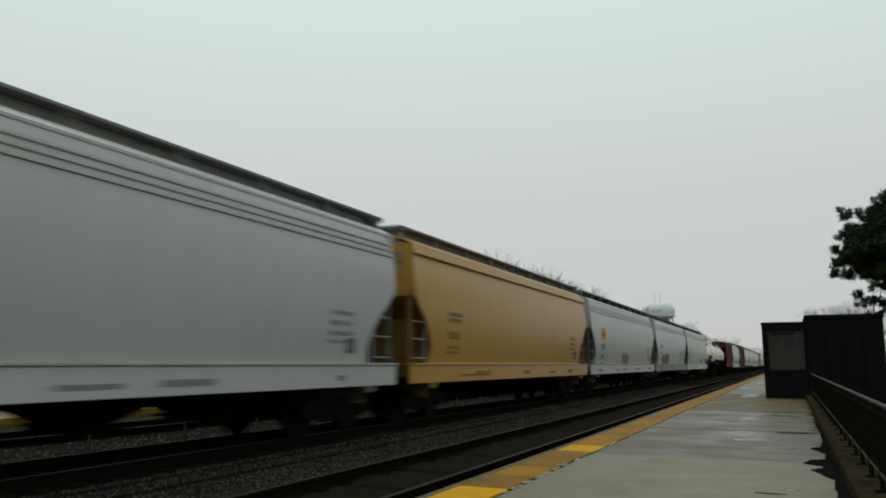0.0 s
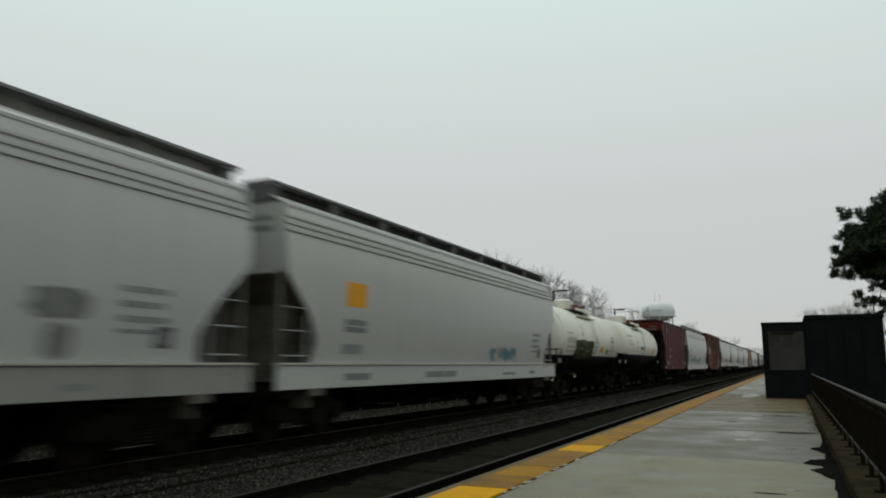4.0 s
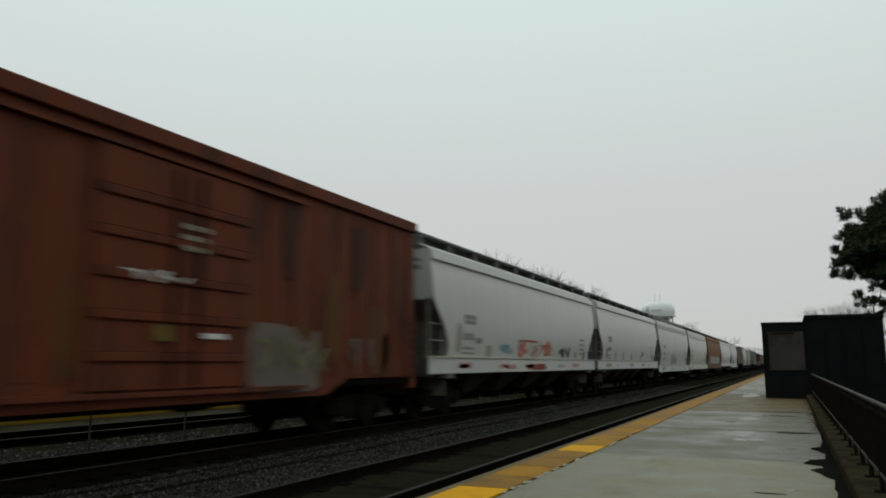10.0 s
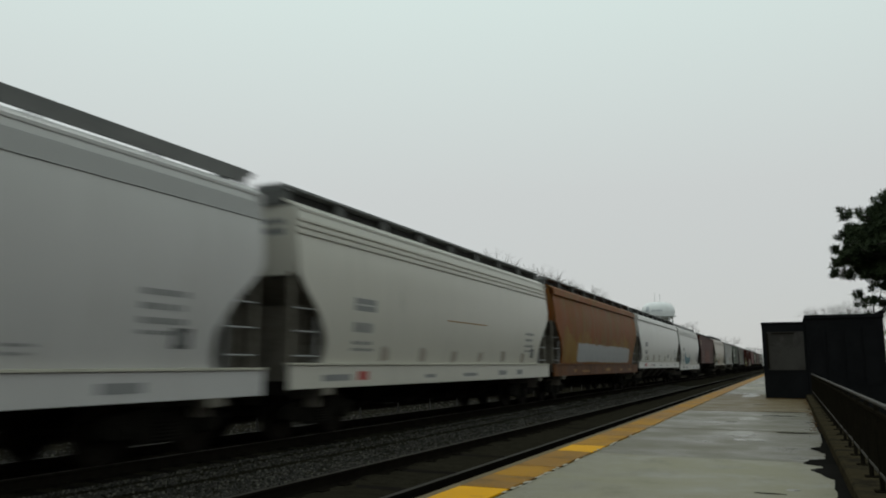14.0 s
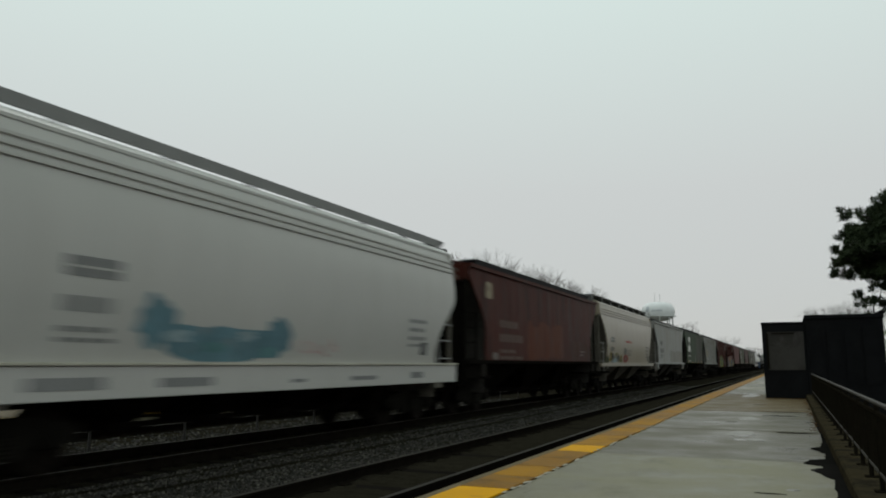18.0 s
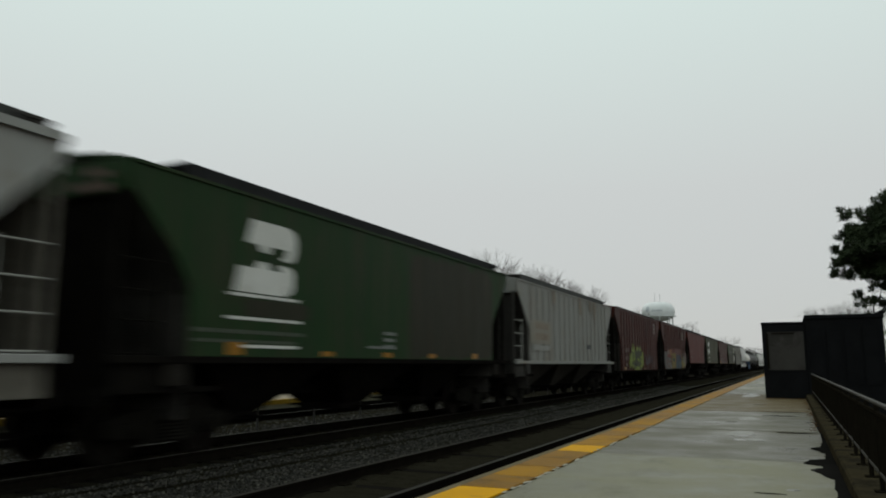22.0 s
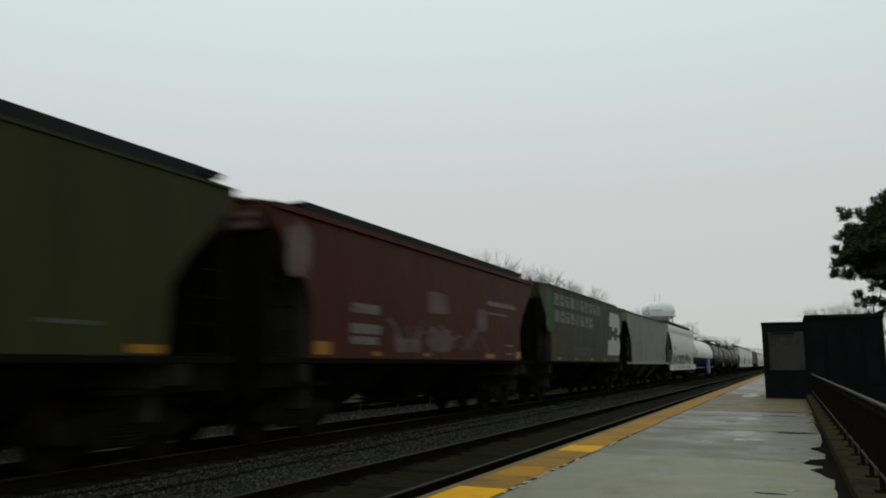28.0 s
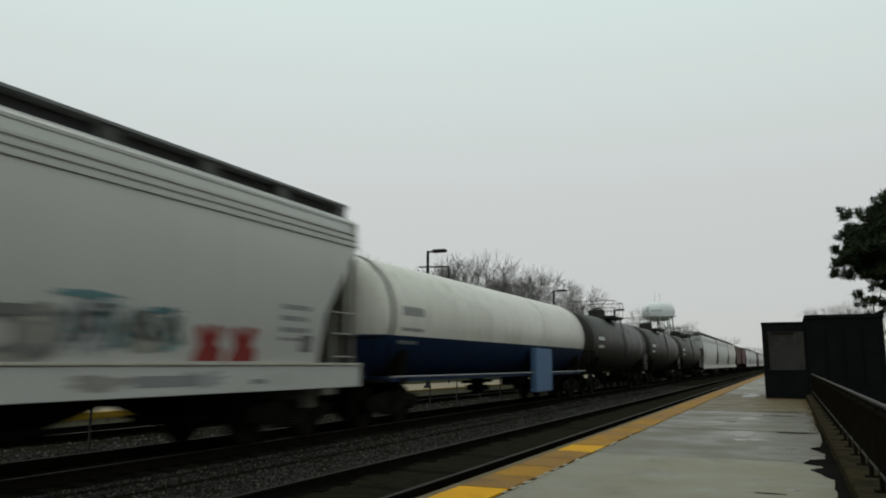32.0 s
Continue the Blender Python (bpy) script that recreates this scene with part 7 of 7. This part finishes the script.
            for k in range(64):
                y = rnd.uniform(-6.0, 4.9)
                zone = [P_maroon, G_slate, D_red, M_old_mark] if y < -2.8 else [G_darkolive, D_orange, P_maroon, G_olive] if y < -0.3 else [G_navy, P_maroon, D_blue] if y < 2.6 else [P_maroon, G_olive, D_white]
                z, tall = rnd.uniform(1.12, 2.05), rnd.random() < 0.5
                w, h = (rnd.uniform(0.06, 0.14), rnd.uniform(0.2, 0.5)) if tall else (rnd.uniform(0.3, 0.8), rnd.uniform(0.04, 0.1))
                part("graffiti_stroke", blob(g, y, y + w, z, z + h, 700 + k, 0.025 + 0.0004 * k, 0.45, 16), rnd.choice(zone), c)
        place(c, i)
    c, xs, ye = hopper(length(24), P_oxide, "old", groove="none", label="red-brown covered hopper car with flat sides")
    lettering(c, xs, -ye + 1.9, 2.6, 1.4, [(0.0, 0.16, 0.9), (0.45, 0.16, 1.0), (0.9, 0.08, 0.8)], M_box_mark), place(c, 24)
    c, xs, ye = hopper(length(25), P_olive, "old", groove="none", label="olive green covered hopper car with a white block emblem")
    emblem(c, xs, -5.0, -3.35, 2.57, 3.8, M_white_letter)
    for z, a, b in ((2.5, -5.1, -3.2), (2.1, -5.1, -3.2), (1.68, -4.8, -3.2)):
        part("lettering_bar", on_side(xs, a, b, z - 0.025, z + 0.025, 0.006, 2), M_white_letter, c)
    lettering(c, xs, 2.6, 2.15, 1.0, [(0.0, 0.06, 1.0), (0.25, 0.06, 0.8)], M_letter_dim), lettering(c, xs, 4.6, 1.95, 0.9, [(0.0, 0.06, 1.0)], M_letter_dim)
    for a, b, h in ((-5.4, -5.0, 0.18), (-1.2, -0.8, 0.08), (1.6, 2.0, 0.08), (5.6, 6.2, 0.12)):
        part("reflector", MB().box(1.576, 1.582, a, b, 1.55, 1.55 + h), M_amber, c)
    place(c, 25)
    c, xs, ye = hopper(length(26), P_maroon, "old", groove="chord", label="maroon covered hopper car with white chalky marks on its side")
    lettering(c, xs, -4.6, 2.65, 1.25, [(0.0, 0.2, 0.9), (0.42, 0.2, 1.0), (0.68, 0.16, 0.9)], M_round_mark)
    part("chalk_patch", ragged(xs, -6.85, -6.1, 2.95, 4.1, 260, 0.006, 0.6), M_chalk, c)
    graffiti(c, xs, -2.9, 2.05, 5.2, 0.9, [M_chalk], 261, 13, (0.05, 0.12)), graffiti(c, xs, -2.6, 2.0, 5.6, 0.8, [M_chalk], 262, 12, (0.04, 0.1))
    for k, (a, b, z0, z1) in enumerate(((-2.7, -1.4, 1.65, 2.0), (-1.0, 0.2, 2.6, 3.2), (-1.0, 0.4, 1.7, 2.3), (2.2, 3.0, 2.3, 3.0))):
        part("chalk_patch", ragged(xs, a, b, z0, z1, 264 + k, 0.006, 0.7), M_chalk, c)
    lettering(c, xs, 3.1, 3.26, 2.5, [(0.0, 0.13, 1.0), (0.34, 0.05, 0.7)], M_round_mark), lettering(c, xs, 4.6, 2.0, 0.7, [(0.0, 0.05, 1.0), (0.25, 0.05, 1.0)], M_round_mark)
    for a, b, h in ((-5.9, -5.35, 0.25), (-3.7, -3.4, 0.09), (-1.2, -0.9, 0.09), (2.9, 3.6, 0.12), (5.6, 6.0, 0.22)):
        part("reflector", MB().box(1.576, 1.582, a, b, 1.58, 1.58 + h), M_amber, c)
    place(c, 26)
    c, xs, ye = hopper(length(27), P_browngreen, "old", eave=4.33, groove="none", label="dark green covered hopper car with rows of white lettering")
    for row, (z, count) in enumerate(((3.64, 10), (3.0, 8))):
        for j in range(count):
            y = -5.62 + 0.785 * j
            worn = j in (3, 4) if row == 0 else j in (0, 4)
            part("faded_letter", side_shape(xs, shapes[(j * 2 + row) % 3], y, y + 0.57, z, z + 0.46, 0.006), M_letter_dim if j == 4 else M_letter_old, c)
            if not worn:
                part("letter_cut", on_side(xs, y + 0.14, y + 0.57 - 0.13 * (j % 2), z + 0.10 + 0.1 * (j % 3), z + 0.17 + 0.1 * (j % 3), 0.011, 2), P_browngreen, c)
    part("green_panel", ragged(xs, -6.75, -5.75, 2.6, 4.2, 271, 0.003, 0.1), P_fresh_green, c, "fresher green paint at the end"), part("rust_streak", ragged(xs, -5.8, -5.6, 1.6, 2.6, 272, 0.004, 0.2), P_rust_bloom, c)
    part("green_panel", ragged(xs, 5.3, 6.9, 3.0, 4.2, 273, 0.003, 0.3), P_fresh_green, c), part("rust_streak", ragged(xs, 5.85, 6.05, 1.6, 2.5, 274, 0.004, 0.2), P_rust_bloom, c)
    lettering(c, xs, -2.6, 2.05, 3.2, [(0.0, 0.05, 1.0), (0.2, 0.05, 0.8)], M_letter_dim)
    emblem(c, xs, ye - 4.05, ye - 1.0, 1.85, 3.95, M_emblem)
    conspicuity(c, ye, 1.58, 1.575), place(c, 27)
    c, xs, ye = hopper(length(28), P_silver, "old", post_depth=0.02, cavity=M_under, gate_mat=M_bay, board=4.46, vertical=18, groove="none", label="dull silver-grey covered hopper car with ribbed sides")
    lettering(c, xs, -ye + 2.25, 2.78, 2.4, [(0.0, 0.34, 1.0), (0.56, 0.32, 0.9)], M_silver_dark, lift=0.058)
    part("placard", on_side(xs, ye - 3.2, ye - 2.85, 1.75, 2.05, 0.058), M_placard, c), part("placard", on_side(xs, ye - 2.75, ye - 2.4, 1.75, 2.05, 0.058), M_placard, c), place(c, 28)
    c, xs, ye = hopper(length(29), P_light, big_end=True, label="light grey covered hopper car with dark graffiti and red blocks")
    car_marks(c, xs, ye), sill_marks(c, ye, 30)
    part("graffiti_patch", ragged(xs, -6.6, 1.2, 1.43, 2.14, 300, 0.006, 0.3), G_wash, c, "grey sprayed-over band")
    piece(c, xs, -6.5, 1.2, 1.43, 2.10, [G_wash, G_grey, M_letter, G_wash, M_soft_letter], G_grey, 310, 11, 0.010, M_old_mark)
    for k, (a, b, z0, z1, m) in enumerate(((-2.0, 0.3, 2.0, 2.18, G_olive), (-4.6, -3.6, 2.02, 2.16, D_yellow), (-3.1, -2.35, 1.78, 2.12, G_navy), (-0.2, 0.9, 1.95, 2.1, M_old_mark))):
        part("graffiti_crest", blob(xs, a, b, z0, z1, 320 + k, 0.030 + 0.001 * k, 0.4), m, c)
    part("graffiti_patch", blob(xs, 1.1, 2.0, 1.46, 2.3, 330, 0.006, 0.4), G_pale, c), part("graffiti_patch", blob(xs, 1.9, 3.2, 1.46, 2.2, 331, 0.0075, 0.4), G_wash, c)
    graffiti(c, xs, 1.1, 1.9, 2.1, 0.8, [G_teal, G_black], 302, 9, (0.05, 0.11))
    part("graffiti_crest", blob(xs, 1.0, 2.1, 2.2, 2.34, 332, 0.012, 0.5), G_teal, c), part("graffiti_crest", blob(xs, 2.4, 3.2, 2.1, 2.2, 333, 0.012, 0.5), G_teal, c)
    red = [(0, 0), (1, 0), (1, 0.3), (0.8, 0.45), (0.95, 0.9), (0.6, 1), (0.5, 0.65), (0.3, 1), (0.0, 0.85), (0.15, 0.4)]
    for a, b in ((3.5, 4.15), (4.3, 4.98)):
        part("red_block", side_shape(xs, red, a, b, 1.45, 2.02, 0.009), M_red_dark, c)
    for k in range(7):
        part("sill_tag", blob(lambda z: 1.561, -6.3 + 1.9 * k, -5.2 + 1.9 * k, 1.04, 1.3, 340 + k, 0.004, 0.5), (M_soft_letter, G_wash, G_pale)[k % 3], c)
    place(c, 29)
    c, xs, half = tank_car(length(30), P_tank_dirty, P_tankblue, "long white tank car with blue lower half", R=1.50, zc=2.5, split=2.06, platform=False, cabinet=True)
    lettering(c, xs, -half + 0.6, 2.75, 1.2, [(0.0, 0.22, 1.0), (0.5, 0.08, 1.0), (0.8, 0.08, 0.8)]), place(c, 30)
    for i in (31, 32, 33):
        c, xs, half = tank_car(length(i), M_black_car, M_black_car, "black tank car with a railed walkway on top")
        lettering(c, xs, -half + 0.8, 2.7, 1.2, [(0.0, 0.16, 1.0), (0.4, 0.12, 0.9)], M_white_letter)
        part("band_mark", on_side(xs, half - 1.4, half - 1.3, 1.9, 3.3, 0.006, 8), M_white_letter, c), place(c, i)
    rest = [(P_white, "modern", "white covered hopper car"), (P_light, "modern", "light grey covered hopper car"), (P_cream, "modern", "cream covered hopper car"),
            (P_maroon, "old", "maroon covered hopper car"), (P_oxide, "old", "red-brown covered hopper car"), (P_grey, "modern", "grey covered hopper car"),
            (P_light, "modern", "light grey covered hopper car"), (P_grey, "modern", "grey covered hopper car"), (P_maroon, "old", "maroon covered hopper car"),
            (P_light, "modern", "light grey covered hopper car"), (P_white, "modern", "white covered hopper car"), (P_grey, "modern", "grey covered hopper car"),
            (P_silver, "old", "dull grey covered hopper car")]
    for j, (mat, kind, lab) in enumerate(rest):
        i = 34 + j
        c, xs, ye = hopper(length(i), mat, kind, groove="ribs" if kind == "modern" else "chord", label=lab + " in the train's rear part")
        car_marks(c, xs, ye, M_letter if kind == "modern" else M_box_mark), place(c, i)


# grime, with the shade of the car-end openings put into the colour
M_grime_shade = surf("grimy_sheet", (0.02, 0.0185, 0.017), (0.06, 0.056, 0.05), rough=(0.7, 0.9), scale=2, fine=20, bump=0.1, spec=0.06)
M_ochre_mark = flat("brown_marking", (0.25, 0.13, 0.03))
M_beige_letter = surf("worn_beige_lettering", (0.16, 0.13, 0.085), (0.36, 0.31, 0.22), bump=0.0, scale=5, spots=(0.10, 0.05, 0.035), spot_amount=0.3)
G_pink = spray("faded_spray_pink", (0.50, 0.36, 0.34), (0.22, 0.21, 0.195))
M_pink_mark = flat("faded_red_marking", (0.44, 0.22, 0.20))
M_placard = flat("dark_placard", (0.09, 0.09, 0.09))
G_outline = spray("thin_grey_spray", (0.24, 0.23, 0.22), (0.22, 0.21, 0.195))
P_band = paint("grey_band_paint", (0.33, 0.325, 0.32), dirt=(0.27, 0.25, 0.22), amount=0.15, vary=0.92)
M_round_mark = spray("worn_round_marking", (0.19, 0.165, 0.148), (0.06, 0.03, 0.025), 0.35)
M_silver_dark = flat("darker_silver_panel", (0.195, 0.184, 0.166))
M_red_dark = flat("dark_red_spray", (0.24, 0.035, 0.03))
M_red_dim = flat("dull_red_spray", (0.36, 0.075, 0.065))
M_old_mark = flat("worn_dark_marking", (0.16, 0.155, 0.15))
M_emblem = surf("worn_emblem_paint", (0.34, 0.325, 0.29), (0.46, 0.44, 0.40), bump=0.0, scale=2, spots=(0.2, 0.18, 0.14), spot_amount=0.25)
G_wash = spray("grey_brown_wash", (0.30, 0.285, 0.255), (0.22, 0.21, 0.195))
G_taupe = spray("faint_taupe_wash", (0.33, 0.31, 0.29), (0.22, 0.21, 0.195))
P_mustard = paint("mustard_worn_paint", (0.22, 0.125, 0.028), dirt=(0.13, 0.05, 0.02), amount=0.45, vary=0.75, streak=(0.1, 0.05, 0.02), runs=0.5)
M_lip = flat("worn_gutter_edge", (0.15, 0.115, 0.085))
M_rust_pale = flat("pale_rust_stain", (0.52, 0.45, 0.35))
G_moss = spray("spray_moss", (0.085, 0.095, 0.028), (0.03, 0.032, 0.02))
G_darkolive = spray("spray_dark_olive", (0.035, 0.042, 0.012), (0.012, 0.014, 0.008))
M_rust = flat("rust_stain", (0.19, 0.15, 0.105))
M_box_mark = flat("faded_marking", (0.105, 0.068, 0.054))
M_box_grey = flat("grey_wash", (0.14, 0.105, 0.09))
M_patch_tan = flat("tan_panel", (0.235, 0.212, 0.175))
M_chalk = spray("chalky_marking", (0.135, 0.09, 0.083), (0.05, 0.02, 0.015), 0.5)
M_letter_dim = flat("worn_lettering", (0.07, 0.08, 0.06))
M_letter_old = spray("old_grey_lettering", (0.155, 0.155, 0.145), (0.04, 0.04, 0.028), 0.3)
P_rustpatch = paint("rusty_patch", (0.098, 0.027, 0.0125), dirt=(0.05, 0.014, 0.012), amount=0.35, vary=0.7)
P_sill_dirty = paint("dirty_sill_paint", (0.29, 0.28, 0.26), dirt=(0.2, 0.185, 0.16), amount=0.25, vary=0.85, streak=(0.16, 0.14, 0.12), runs=0.35)
P_rust_bloom = paint("rust_bloom", (0.13, 0.052, 0.018), dirt=(0.06, 0.025, 0.014), amount=0.5, vary=0.6, streak=(0.04, 0.02, 0.012), runs=0.6)
# rust patches on the sides; on the boxcar's ends also painted shade
P_rust_and_shade = paint("dark_rust", (0.055, 0.02, 0.013), dirt=(0.03, 0.014, 0.011), amount=0.4, vary=0.7, streak=(0.09, 0.03, 0.015), runs=0.4)
P_green_brown = paint("browned_green_paint", (0.029, 0.030, 0.019), dirt=(0.026, 0.024, 0.016), amount=0.4, vary=0.7, streak=(0.06, 0.042, 0.03), runs=0.6)
P_fresh_green = paint("fresh_green_paint", (0.030, 0.075, 0.022), dirt=(0.03, 0.045, 0.018), amount=0.35, vary=0.7)
G_steel = spray("faded_steel_blue_spray", (0.115, 0.21, 0.25), (0.22, 0.21, 0.195))
G_slate = spray("slate_spray", (0.07, 0.075, 0.085), (0.045, 0.022, 0.018))
D_orange = spray("old_orange_spray", (0.24, 0.10, 0.03), (0.045, 0.022, 0.018))
M_taupe = spray("taupe_stain", (0.34, 0.30, 0.255), (0.40, 0.38, 0.35), 0.4)
M_pale_dust = spray("pale_dust", (0.30, 0.295, 0.275), (0.25, 0.24, 0.22), 0.4)
M_tan_stain = flat("tan_stain", (0.24, 0.19, 0.145))
M_rust_beige = flat("rusty_beige_lettering", (0.20, 0.115, 0.06))
build_train()


def run(t):
    """Metres that the train has gone by t seconds: it gathers a little speed."""
    return 14.434 * t + 0.01504 * t * t


def motions():
    times = [float(i) for i in range(33)]
    for car, mid in CARS:
        walk(car, [(t, pose(TRAIN_X, mid - run(t), ZR)) for t in times])
    lead = {}
    for k, w in WHEELSETS:
        if k not in lead:
            y = (-0.89, 0.89)[k]
            walk(w, [(i / 30, pose(0, y, 0.457, math.degrees(run(i / 30) / 0.457))) for i in range(961)])
            lead[k] = w
        else:
            # every other wheelset turns as the first one does
            w.rotation_mode = "QUATERNION"
            w.animation_data_create()
            w.animation_data.action = lead[k].animation_data.action
            w.animation_data.action_slot = lead[k].animation_data.action_slot


motions()
